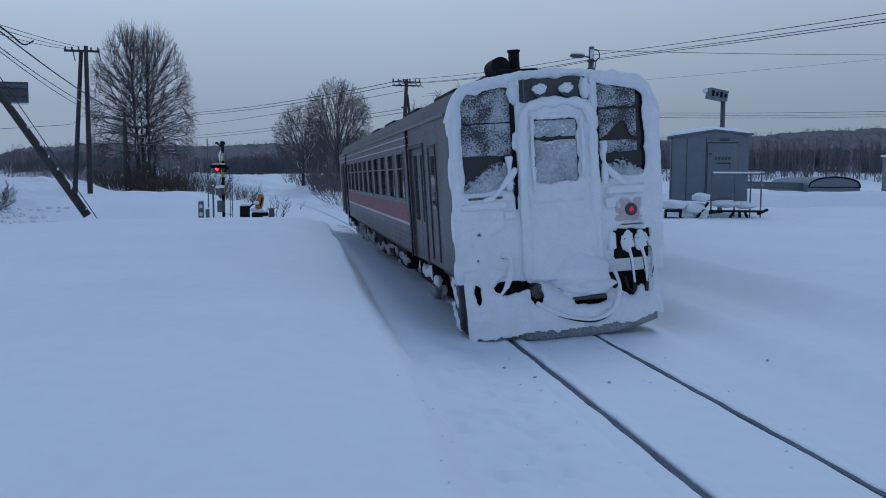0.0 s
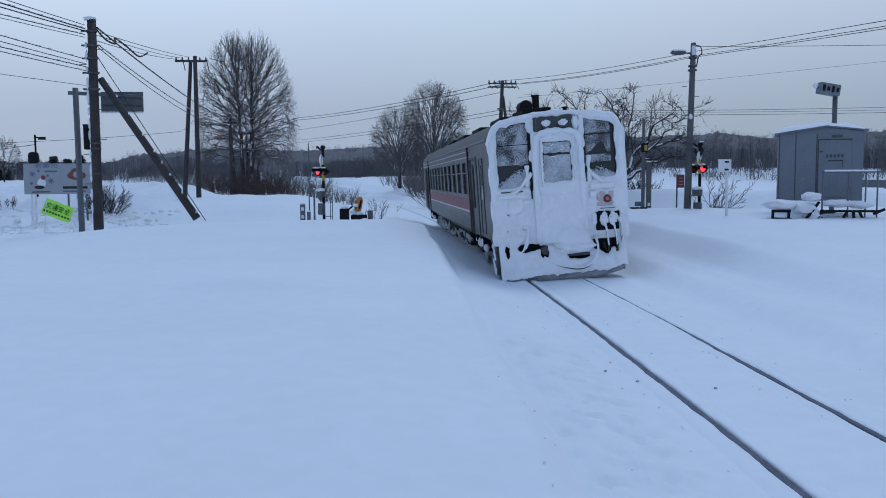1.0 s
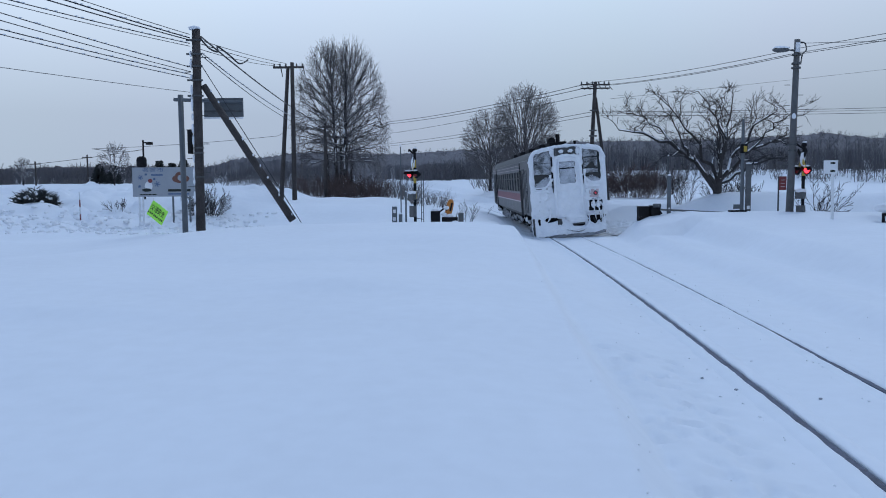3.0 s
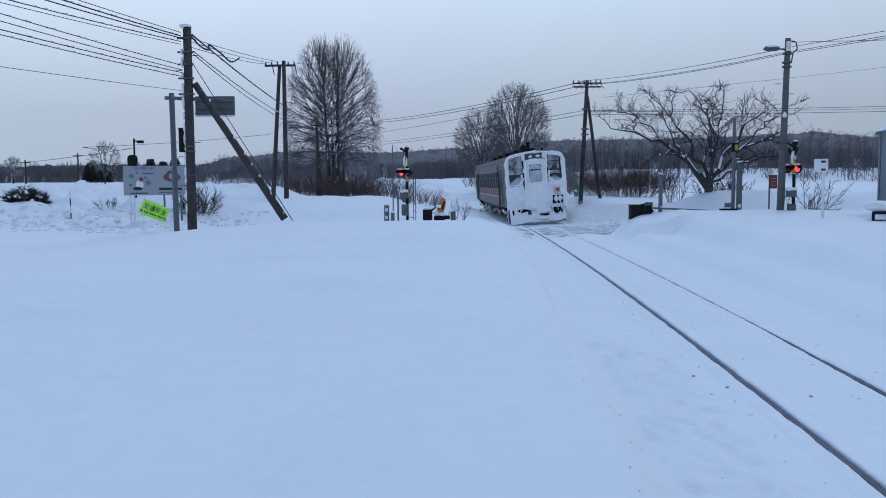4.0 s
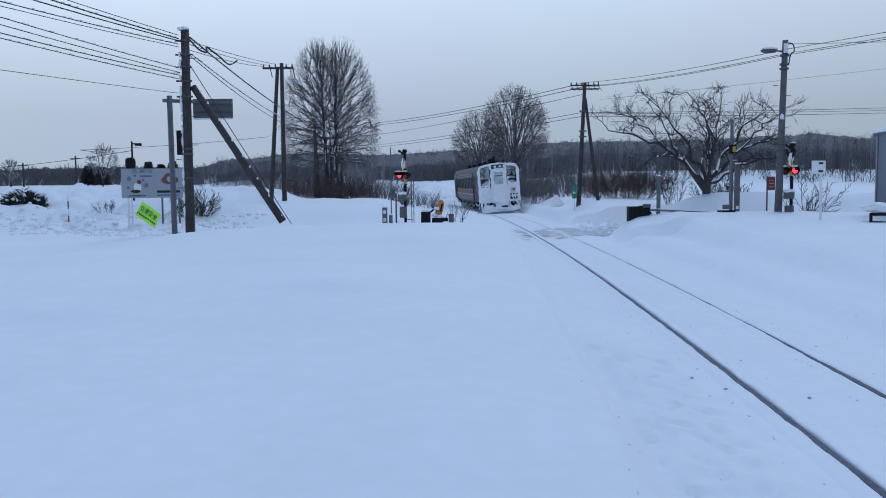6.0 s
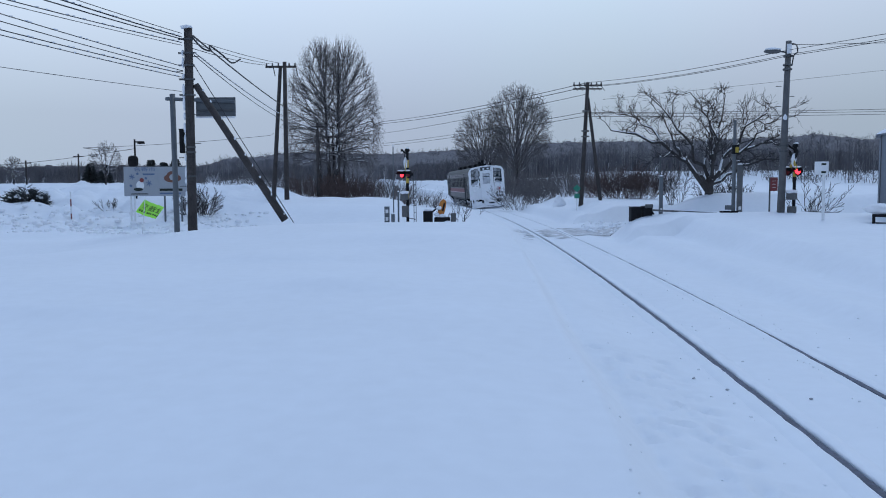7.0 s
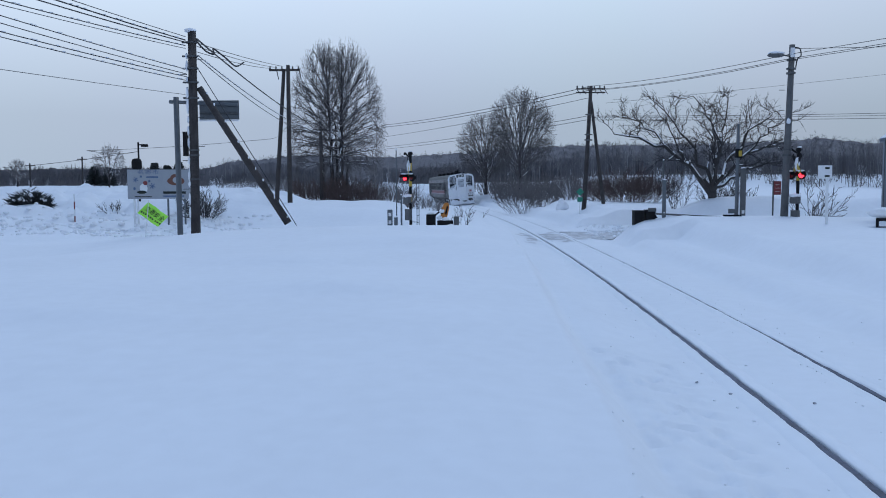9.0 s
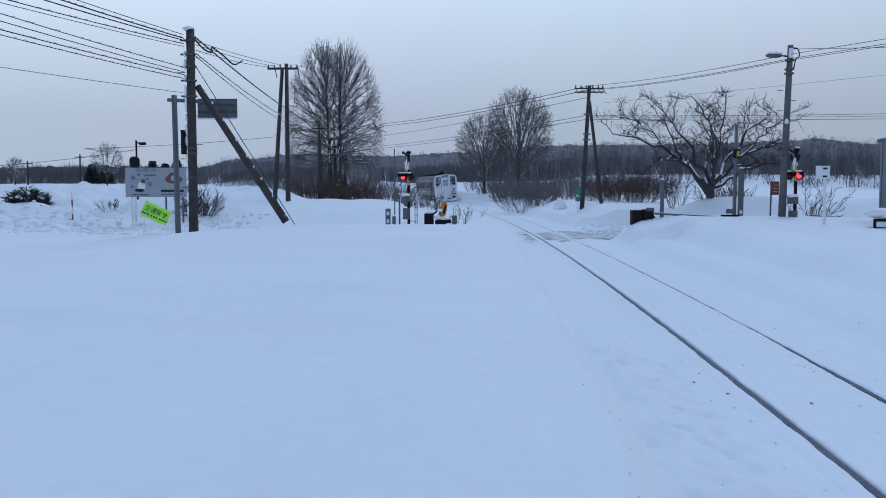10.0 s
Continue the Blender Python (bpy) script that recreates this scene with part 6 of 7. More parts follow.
# ---- trees and woods ----
class Twigs:
    """Gathers tapered branch pieces and makes one mesh of them."""

    def __init__(self):
        self.s = []

    def add(self, a, b, ra, rb):
        self.s.append((*a, *b, ra, rb))

    def arrays(self, sides):
        s = np.array(self.s)
        a, b, ra, rb = s[:, 0:3], s[:, 3:6], s[:, 6], s[:, 7]
        d = b - a
        d /= np.linalg.norm(d, axis=1, keepdims=True) + 1e-9
        ref = np.where(np.abs(d[:, 2:3]) > 0.9, np.array([[1.0, 0, 0]]), np.array([[0, 0, 1.0]]))
        u = np.cross(d, ref)
        u /= np.linalg.norm(u, axis=1, keepdims=True)
        w = np.cross(d, u)
        v = []
        for c, r in ((a, ra), (b, rb)):
            for k in range(sides):
                t = 2 * math.pi * k / sides
                v.append(c + r[:, None] * (math.cos(t) * u + math.sin(t) * w))
        v = np.stack(v, 1)
        f = np.array([[k, (k + 1) % sides, sides + (k + 1) % sides, sides + k] for k in range(sides)])
        n = len(s)
        faces = (f[None] + (np.arange(n) * 2 * sides)[:, None, None]).reshape(-1, 4)
        return v.reshape(-1, 3), faces

    def mesh(self, name, material, parent=None, sides=4):
        v, f = self.arrays(sides)
        return quads(name, v, f, material, parent)


def quads(name, v, f, material, parent=None):
    me = bpy.data.meshes.new(name)
    me.vertices.add(len(v))
    me.vertices.foreach_set("co", np.asarray(v, dtype=np.float32).ravel())
    me.loops.add(len(f) * 4)
    me.loops.foreach_set("vertex_index", np.asarray(f, dtype=np.int32).ravel())
    me.polygons.add(len(f))
    me.polygons.foreach_set("loop_start", np.arange(len(f), dtype=np.int32) * 4)
    me.update(calc_edges=True)
    me.materials.append(material)
    ob = new(name, me)
    if parent:
        ob.parent = parent
    return ob


def grow(tw, rg, p, d, length, r, depth, spread, up, kids, snow=None, nseg=4, wob=0.18, ratio=0.62, first=0.25, rmin=0.006):
    """A limb that bends, tapers and forks."""
    p, d = Vector(p), Vector(d).normalized()
    nodes = [p.copy()]
    step = length / nseg
    for k in range(nseg):
        d = (d + Vector((rg.uniform(-wob, wob), rg.uniform(-wob, wob), rg.uniform(-wob, wob) + up))).normalized()
        q = p + d * step
        r0, r1 = max(rmin * 0.6, r * (1 - 0.75 * k / nseg)), max(rmin * 0.6, r * (1 - 0.75 * (k + 1) / nseg))
        tw.add(p, q, r0, r1)
        if snow is not None and r0 > 0.012 and abs(d.z) < 0.85:
            o = Vector((0, 0, r0 * 0.75))
            snow.add(p + o, q + o, r0 * 0.75, r1 * 0.75)
        p = q
        nodes.append(p.copy())
    if depth <= 0:
        return
    for k in range(kids):
        t = first + (1 - first) * (k + rg.random()) / kids
        i = min(nseg - 1, int(t * nseg))
        base = nodes[i].lerp(nodes[i + 1], t * nseg - i)
        dd = (nodes[i + 1] - nodes[i]).normalized()
        side = dd.orthogonal().normalized()
        side.rotate(Matrix.Rotation(rg.uniform(0, 2 * math.pi), 3, dd))
        a = spread * rg.uniform(0.7, 1.25)
        nd = dd * math.cos(a) + side * math.sin(a)
        grow(tw, rg, base, nd, length * ratio * (1.15 - 0.55 * t) * rg.uniform(0.75, 1.2), max(rmin, r * (1 - 0.7 * t) * 0.6), depth - 1, spread, up, kids, snow, max(2, nseg - 1), wob, ratio, 0.15, rmin)


def reach(tw, rg, a, b, r0, r1, bow, n, snow=None, crook=0.035):
    """A bowed, slightly crooked limb from a to b; returns its nodes."""
    a, b = Vector(a), Vector(b)
    c = a.lerp(b, 0.5) + bow
    L = (b - a).length
    nodes = [a]
    for k in range(1, n + 1):
        t = k / n
        p = a * (1 - t) ** 2 + c * (2 * t * (1 - t)) + b * t * t
        if k < n:
            p += Vector((rg.gauss(0, 1), rg.gauss(0, 1), rg.gauss(0, 1))) * L * crook
        ra, rb = r0 + (r1 - r0) * (k - 1) / n, r0 + (r1 - r0) * t
        tw.add(nodes[-1], p, ra, rb)
        if snow is not None and ra > 0.033 and rg.random() < 0.75:
            o = Vector((0, 0, ra * 0.7))
            snow.add(nodes[-1] + o, p + o, ra * 0.75, rb * 0.75)
        nodes.append(p)
    return nodes


def crown(tw, rg, start, centre, radii, n1, n2, n3, r, rmin, zmin=-0.9, snow=None, bow=0.12, tips=2, egg=0.0, sway=0.34, out=0.5, tip=1.0, crook=0.035):
    """Limbs, boughs and twigs that fill a rounded crown, densest at its outside."""
    centre, R = Vector(centre), Vector(radii)

    def at(u, f):
        w = 1 - egg * u.z
        return centre + Vector((u.x * R.x * w, u.y * R.y * w, u.z * R.z)) * f

    def near(u, s):
        v = u + Vector((rg.gauss(0, s), rg.gauss(0, s), rg.gauss(0, s)))
        v.z = max(v.z, zmin)
        return v.normalized()

    for i in range(n1):
        z = zmin + (1 - zmin) * (i + 0.5) / n1
        a = i * 2.39996 + rg.uniform(-0.3, 0.3)
        u = Vector((math.cos(a) * math.sqrt(max(0, 1 - z * z)), math.sin(a) * math.sqrt(max(0, 1 - z * z)), z))
        p1 = at(u, rg.uniform(out, out + 0.18))
        s0 = Vector(start(p1))
        L = (p1 - s0).length
        nd = reach(tw, rg, s0, p1, r, r * 0.5, Vector((0, 0, bow * L)), 5, snow, crook)
        for j in range(n2):
            u2 = near(u, sway)
            q = nd[rg.randint(2, 5)]
            p2 = at(u2, rg.uniform(0.74, 0.93))
            nd2 = reach(tw, rg, q, p2, r * 0.42, max(rmin, r * 0.2), Vector((0, 0, bow * (p2 - q).length)), 4, snow, crook)
            for k in range(n3):
                u3 = near(u2, 0.6 * sway)
                q3 = nd2[rg.randint(1, 4)]
                p3 = at(u3, rg.uniform(0.90, 1.02))
                nd3 = reach(tw, rg, q3, p3, max(rmin, r * 0.16), rmin * 0.7, Vector((0, 0, 0.5 * bow * (p3 - q3).length)), 3, snow if rg.random() < 0.5 else None, crook)
                for g in range(tips):
                    o = nd3[rg.randint(1, 3)]
                    v = (p3 - q3).normalized() + Vector((rg.gauss(0, 0.6), rg.gauss(0, 0.6), rg.gauss(0.1, 0.5)))
                    tw.add(o, o + v.normalized() * R.x * tip * rg.uniform(0.07, 0.16), rmin * 0.8, rmin * 0.5)


def tree_thing(name, x, y, label, category="tree", z=None):
    return thing(name, x, y, (on_snow(x, y) if z is None else z) - 0.2, 0, label, category)


rg = random.Random(11)
t1 = tree_thing("bare_tree", -10.1, 66, "tall bare twin-stemmed tree with a dense oval crown")
fine, limb_snow = Twigs(), Twigs()
LEADERS = []
for x0, x1, dy, h, r in ((-0.30, -0.80, 0.1, 12.6, 0.21), (0.38, 0.62, -0.1, 12.8, 0.25), (0.05, -0.15, 0.3, 7.5, 0.17), (0.15, 1.1, 0.2, 6.5, 0.14), (-0.9, -1.0, -0.4, 6.0, 0.15), (0.7, 1.0, 0.5, 7.0, 0.13)):
    trunk = Twigs()
    pts = [Vector((x0 + (x1 - x0) * (k / 20) ** 1.3 + rg.uniform(-0.04, 0.04), dy * (1 + k / 20) + rg.uniform(-0.04, 0.04), h * k / 20)) for k in range(21)]
    for k in range(20):
        trunk.add(pts[k], pts[k + 1], r * (1 - 0.047 * k), r * (1 - 0.047 * (k + 1)))
    trunk.mesh("stem", M_BARK, t1, 9)
    LEADERS.append(pts[2:])


def on_stem(p, pts):
    """Where the limb that ends at p leaves its stem: level with it low down, below it near the top."""
    z = p.z - math.hypot(p.x, p.y) * lerp_table([(1, -0.30), (3.5, 0.05), (7, 0.50), (10, 0.85), (12, 1.3)], p.z)
    return min(pts, key=lambda q: abs(q.z - z))


for cx, pts in ((-0.92, LEADERS[0]), (0.98, LEADERS[1])):
    crown(fine, rg, lambda p, pts=pts: on_stem(p, pts), (cx, 0, 6.45), (3.2, 3.3, 6.75), 64, 6, 6, 0.060, 0.0060, -0.70, limb_snow, 0.11, 2, 0.14, 0.15, 0.62, 0.38, 0.014)
tagged(fine.mesh("crown", M_TWIG, t1, 3), kind="stuff")
tagged(limb_snow.mesh("branch_snow", M_SNOWC, t1, 3), kind="stuff")
sn = Twigs()
for k in range(16):
    x = rg.choice((-1.0, -0.3, 0.45)) + rg.uniform(-0.1, 0.1)
    z = rg.uniform(0.3, 6.2)
    sn.add((x - 0.08, -0.42, z), (x - 0.08 + rg.uniform(-0.05, 0.05), -0.44, z + rg.uniform(0.2, 1.1)), 0.07, 0.03)
tagged(sn.mesh("clinging_snow", M_SNOWC, t1, 6), kind="stuff")


def round_tree(x, y, h, half, rg, label, n=(18, 7, 6), rmin=0.016):
    """A bare tree with a short trunk and a rounded crown."""
    e = tree_thing("bare_tree", x, y, label)
    trunk, fine = Twigs(), Twigs()
    trunk.add((0, 0, -0.3), (0.06, 0, h * 0.20), 0.20, 0.16)
    trunk.add((0.06, 0, h * 0.20), (0.0, 0, h * 0.42), 0.16, 0.10)
    snow = Twigs()
    crown(fine, rg, lambda p: (0.03, 0, max(h * 0.08, min(h * 0.42, p.z * 0.50 - 0.30 * math.hypot(p.x, p.y)))), (0, 0, h * 0.58), (half, half, h * 0.42), *n, 0.075, rmin, -0.75, snow, 0.05, 2, 0.0, 0.24, 0.55, 0.7, 0.026)
    trunk.mesh("trunk", M_BARK, e, 9)
    if snow.s:
        tagged(snow.mesh("branch_snow", M_SNOWC, e, 3), kind="stuff")
    tagged(fine.mesh("crown", M_TWIG, e, 3), kind="stuff")
    return e


round_tree(6.5, 92, 12.3, 4.0, random.Random(21), "bare tree with a rounded crown of frosted twigs", (46, 6, 5), 0.013)
round_tree(2.9, 100, 10.2, 3.6, random.Random(22), "smaller bare tree with a rounded frosted crown", (36, 6, 5), 0.013)

# spreading tree with snow along its limbs
rg = random.Random(34)
e = tree_thing("spreading_tree", 12.1, 40, "low spreading bare tree with snow along its dark limbs")
trunk, fine, sn = Twigs(), Twigs(), Twigs()
trunk.add((0, 0, -0.3), (0.02, 0, 0.55), 0.27, 0.22)
trunk.add((0.02, 0, 0.55), (0.05, 0, 1.15), 0.22, 0.19)
trunk.add((0.05, 0, 1.15), (0.2, 0, 1.7), 0.17, 0.12)
trunk.add((0.03, 0, 1.0), (-0.4, 0.05, 1.7), 0.15, 0.11)


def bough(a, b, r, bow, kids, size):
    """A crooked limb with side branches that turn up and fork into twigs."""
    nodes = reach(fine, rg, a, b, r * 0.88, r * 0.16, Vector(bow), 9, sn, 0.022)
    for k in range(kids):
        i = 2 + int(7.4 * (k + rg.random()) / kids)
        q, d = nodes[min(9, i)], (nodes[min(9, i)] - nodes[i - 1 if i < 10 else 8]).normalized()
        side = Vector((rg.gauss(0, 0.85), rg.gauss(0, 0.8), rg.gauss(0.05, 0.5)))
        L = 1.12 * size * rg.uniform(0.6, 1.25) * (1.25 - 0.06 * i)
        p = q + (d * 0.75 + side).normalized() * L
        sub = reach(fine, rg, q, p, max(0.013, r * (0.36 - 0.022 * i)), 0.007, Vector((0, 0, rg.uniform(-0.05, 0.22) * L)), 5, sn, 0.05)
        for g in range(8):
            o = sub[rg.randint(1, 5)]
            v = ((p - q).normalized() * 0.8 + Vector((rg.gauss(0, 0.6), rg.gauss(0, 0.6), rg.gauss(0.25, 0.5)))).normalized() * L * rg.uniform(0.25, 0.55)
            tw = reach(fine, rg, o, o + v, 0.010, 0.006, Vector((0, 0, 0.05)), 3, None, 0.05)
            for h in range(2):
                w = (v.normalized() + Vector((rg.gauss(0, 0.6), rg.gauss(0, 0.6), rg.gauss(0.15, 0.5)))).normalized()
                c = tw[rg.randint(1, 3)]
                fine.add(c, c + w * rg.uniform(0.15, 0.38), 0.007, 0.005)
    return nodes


# limb ends and bows are set to fit the camera's view
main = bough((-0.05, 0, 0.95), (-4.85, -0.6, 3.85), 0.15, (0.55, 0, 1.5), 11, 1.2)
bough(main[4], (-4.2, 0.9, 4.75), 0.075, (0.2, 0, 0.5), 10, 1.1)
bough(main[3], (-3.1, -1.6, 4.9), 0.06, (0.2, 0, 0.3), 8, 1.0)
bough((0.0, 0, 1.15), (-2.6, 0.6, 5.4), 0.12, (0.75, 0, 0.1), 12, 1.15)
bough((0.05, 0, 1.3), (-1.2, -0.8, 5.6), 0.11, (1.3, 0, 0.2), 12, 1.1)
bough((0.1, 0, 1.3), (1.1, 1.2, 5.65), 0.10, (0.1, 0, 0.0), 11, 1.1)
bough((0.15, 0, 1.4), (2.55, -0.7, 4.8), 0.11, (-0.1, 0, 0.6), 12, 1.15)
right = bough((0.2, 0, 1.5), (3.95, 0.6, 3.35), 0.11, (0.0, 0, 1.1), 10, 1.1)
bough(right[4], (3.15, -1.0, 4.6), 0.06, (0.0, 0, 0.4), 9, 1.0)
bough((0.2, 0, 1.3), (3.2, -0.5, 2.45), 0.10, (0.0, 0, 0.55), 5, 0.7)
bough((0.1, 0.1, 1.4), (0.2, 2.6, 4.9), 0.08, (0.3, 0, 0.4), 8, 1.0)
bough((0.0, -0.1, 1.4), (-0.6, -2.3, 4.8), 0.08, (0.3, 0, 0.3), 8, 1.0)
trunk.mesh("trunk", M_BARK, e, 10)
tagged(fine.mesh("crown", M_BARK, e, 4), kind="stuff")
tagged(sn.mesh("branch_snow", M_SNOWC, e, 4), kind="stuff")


def shrub(name, x, y, w, h, n, material, label, seed, depth=2, snowy=True, spread=0.6, r=0.02):
    rg = random.Random(seed)
    e = tree_thing(name, x, y, label, "shrub")
    fine, sn = Twigs(), Twigs()
    for k in range(n):
        az = rg.uniform(0, 2 * math.pi)
        q = rg.random() ** 0.6
        px, py = w * 0.45 * q * math.cos(az), w * 0.3 * q * math.sin(az)
        grow(fine, rg, (px, py, 0), (math.cos(az) * spread * q, math.sin(az) * spread * q, 1), h * rg.uniform(0.6, 1.05), r, depth, 0.55, 0.05, 4, sn if snowy and rg.random() < 0.5 else None, 4, 0.18, 0.5, 0.2, 0.011)
    tagged(fine.mesh("brushwood", material, e, 3), kind="stuff")
    if sn.s:
        tagged(sn.mesh("twig_snow", M_SNOWC, e, 3), kind="stuff")
    return e


shrub("brown_shrub", -9.5, 61, 6.5, 1.8, 230, M_SHRUB, "dense red-brown shrub under the tall tree", 1, r=0.018)
shrub("brown_shrub", -6.9, 63, 2.4, 1.3, 50, M_SHRUB, "red-brown shrub beside the tall tree", 2, r=0.018)
shrub("dark_shrub", 10.2, 50, 4.0, 2.0, 190, M_SHRUB, "dark bare shrub with snow in its twigs", 3, spread=1.1, r=0.011)
shrub("dark_shrub", 4.8, 60, 3.6, 2.1, 80, M_TWIG, "grey bare shrub clotted with snow by the braced pole", 12, spread=1.0, r=0.012)
shrub("dark_shrub", 13.6, 42, 2.4, 1.4, 36, M_BARK, "low bare shrub with snow under the spreading tree", 4, r=0.014)
shrub("dark_shrub", 10.8, 41, 1.4, 1.9, 12, M_BARK, "thin bare sapling shrub in the snow", 5, r=0.016)
shrub("dark_shrub", 14.0, 33, 0.7, 2.2, 12, M_BARK, "sparse bare shrub bent by the snow", 6, snowy=True, spread=1.7, r=0.024)
shrub("dark_shrub", -11.5, 36, 1.0, 1.3, 48, M_BARK, "small bare bush with a short dark stem", 7, spread=0.8, r=0.014)
shrub("dark_shrub", 0.4, 45, 1.6, 0.9, 8, M_TWIG, "few thin dry stems above the snow", 8, 1, False, 0.9, 0.012)
shrub("dark_shrub", -0.1, 30.5, 0.9, 0.9, 7, M_TWIG, "few thin dry stems behind the barrier", 9, 1, False, 0.8, 0.010)
shrub("dark_shrub", -15.8, 37, 1.2, 0.6, 14, M_BARK, "low dark twigs poking from the snow", 10, 1, True, 1.0, 0.014)

# dark snow-laden conifer bush
rg = random.Random(71)
e = tree_thing("conifer_bush", -20.3, 38, "low dark conifer bush clotted with snow", "shrub")
fine, sn = Twigs(), Twigs()
for k in range(900):
    a, q = rg.uniform(0, 6.283), rg.random() ** 0.5
    c = Vector((0.95 * q * math.cos(a), 0.6 * q * math.sin(a), rg.uniform(0.15, 1.15) * (1 - 0.55 * q)))
    d = Vector((math.cos(a), math.sin(a), rg.uniform(-0.1, 1.1))).normalized() * rg.uniform(0.12, 0.42)
    fine.add(c, c + d, 0.032, 0.008)
for k in range(22):
    a, q = rg.uniform(0, 6.283), rg.random() ** 0.5
    c = Vector((0.95 * q * math.cos(a), 0.6 * q * math.sin(a) - 0.1, 1.2 * (1 - 0.55 * q)))
    sn.add(c, c + Vector((rg.uniform(-0.15, 0.15), -0.05, rg.uniform(-0.06, 0.03))), 0.06, 0.04)
tagged(fine.mesh("needles", M_NEEDLE, e, 3), kind="stuff")
tagged(sn.mesh("needle_snow", M_SNOWC, e, 5), kind="stuff")


# the wooded hills: many bare trees, far away
def wood_variant(seed, h):
    rg = random.Random(seed)
    tw = Twigs()
    lean = rg.uniform(-0.4, 0.4)
    tw.add((0, 0, -0.5), (lean * 0.4, 0, h * 0.5), 0.10, 0.08)
    tw.add((lean * 0.4, 0, h * 0.5), (lean, 0, h), 0.08, 0.02)
    for k in range(13):
        t = rg.uniform(0.25, 0.97)
        az = rg.uniform(0, 6.283)
        L = h * 0.22 * (1.25 - t) + 0.5
        c = Vector((lean * t * 0.9, 0, h * t))
        d = Vector((math.cos(az), math.sin(az), rg.uniform(0.9, 2.0))).normalized()
        m = c + d * L * 0.6
        tw.add(c, m, 0.035, 0.03)
        for g in range(2):
            gd = (d + Vector((rg.uniform(-1, 1), rg.uniform(-1, 1), rg.uniform(-0.2, 0.8))) * 0.7).normalized()
            tw.add(m, m + gd * L * 0.6, 0.03, 0.016)
    return tw.arrays(3)


def scatter(name, variants, places, material, label):
    vs, fs, off = [], [], 0
    for k, (x, y, z, s, a) in enumerate(places):
        v, f = variants[k % len(variants)]
        c, n = math.cos(a), math.sin(a)
        w = np.empty_like(v)
        w[:, 0] = x + s * (v[:, 0] * c - v[:, 1] * n)
        w[:, 1] = y + s * (v[:, 0] * n + v[:, 1] * c)
        w[:, 2] = z + s * v[:, 2]
        vs.append(w)
        fs.append(f + off)
        off += len(v)
    ob = quads(name, np.concatenate(vs), np.concatenate(fs), material)
    return tagged(ob, label, "woods", kind="stuff")


rg = random.Random(90)
VAR = [wood_variant(100 + k, 10) for k in range(7)]
near, mid = [], []
SKYLINE = [(-42, 0.9), (-29.5, 0.92), (-21, 1.22), (-17.8, 1.22), (-14.5, 1.85), (-11.5, 2.34), (-4.9, 2.22), (-0.9, 2.45), (6.5, 2.92), (14, 2.95), (21, 2.98), (23.4, 3.15), (26.2, 2.72), (32, 2.95), (35.5, 3.25), (40, 3.35), (50, 3.3)]
FOOT = [(-42, 330), (-22, 320), (-12, 210), (0, 165), (14, 150), (50, 150)]


def canopy_z(deg, d):
    """The height of the massed crowns at a bearing and a distance."""
    lo = lerp_table(FOOT, deg)
    t = (d - lo - 14) / 130
    az = radians(deg)
    x, y = d * math.sin(az), d * math.cos(az)
    top = 2.08 + (lo + 144) * math.tan(radians(lerp_table(SKYLINE, deg)))
    g0 = ground_z((lo + 14) * math.sin(az), (lo + 14) * math.cos(az))
    front = min(g0 + (4.4 - 0.8 * ss(5, 11, deg) if deg > 2 else 3.4 + 2.4 * ss(-8, -16, deg)), top - 1.0)
    return front + (top - 1.1 - front) * min(1.0, max(0.0, t)) ** 0.85 + 0.9 * hill_noise(x, y, 7) + 0.6 * hill_noise(x + 50, y, 2.6) + 0.35 * noise.noise(Vector((x, y, 9)))


rows, AZ = [], [-42 + 91 * k / 1500 for k in range(1501)]
for j in range(24):
    for deg in AZ:
        lo = lerp_table(FOOT, deg)
        d = lo + 14 + (144 - 14) * (max(0, j - 2) / 21) ** 1.2 + 2.0 * hill_noise(deg * 9, j, 3)
        az = radians(deg)
        x, y = d * math.sin(az), d * math.cos(az)
        z = canopy_z(deg, d)
        if j < 2:
            g = ground_z(x, y)
            z = g - 0.5 if j == 0 else g + 0.55 * (z - g)
        elif abs(x - track_x(y)) < 4.0 and y < 178:
            z = ground_z(x, y) - 0.5
        rows.append((x, y, z))
na = len(AZ)
massed = quads("massed_woods", np.array(rows), np.array([(j * na + i, j * na + i + 1, (j + 1) * na + i + 1, (j + 1) * na + i) for j in range(23) for i in range(na - 1)]), M_WOODS)
tagged(massed, "dense grey-brown mass of bare winter crowns on the hill", "woods", kind="stuff")
for k in range(2300):
    az = radians(rg.uniform(-40, 48))
    deg = math.degrees(az)
    lo = lerp_table(FOOT, deg)
    d = lo + 145 * (rg.random() ** 1.3 if k % 3 else 1 - 0.25 * rg.random())
    x, y = d * math.sin(az), d * math.cos(az)
    if abs(x - track_x(y)) < 4.5 and y < 175:
        continue
    s = max(0.35, (canopy_z(deg, max(d, lo + 15)) - ground_z(x, y) + rg.uniform(0.0, 1.3)) / 10)
    (near if d < lo + 16 else mid).append((x, y, ground_z(x, y), s, rg.uniform(0, 6.283)))
for k in range(650):
    deg = rg.uniform(2, 46)
    d = lerp_table(FOOT, deg) + 15 * rg.random()
    x, y = d * math.sin(radians(deg)), d * math.cos(radians(deg))
    near.append((x, y, ground_z(x, y), rg.uniform(0.36, 0.62), rg.uniform(0, 6.283)))
scatter("far_woods", VAR, mid, M_FAR, "bare dark winter woods covering the far hill")
scatter("far_birches", VAR, [p for i, p in enumerate(near) if i % 2], M_FAR, "bare winter trees along the foot of the hill")
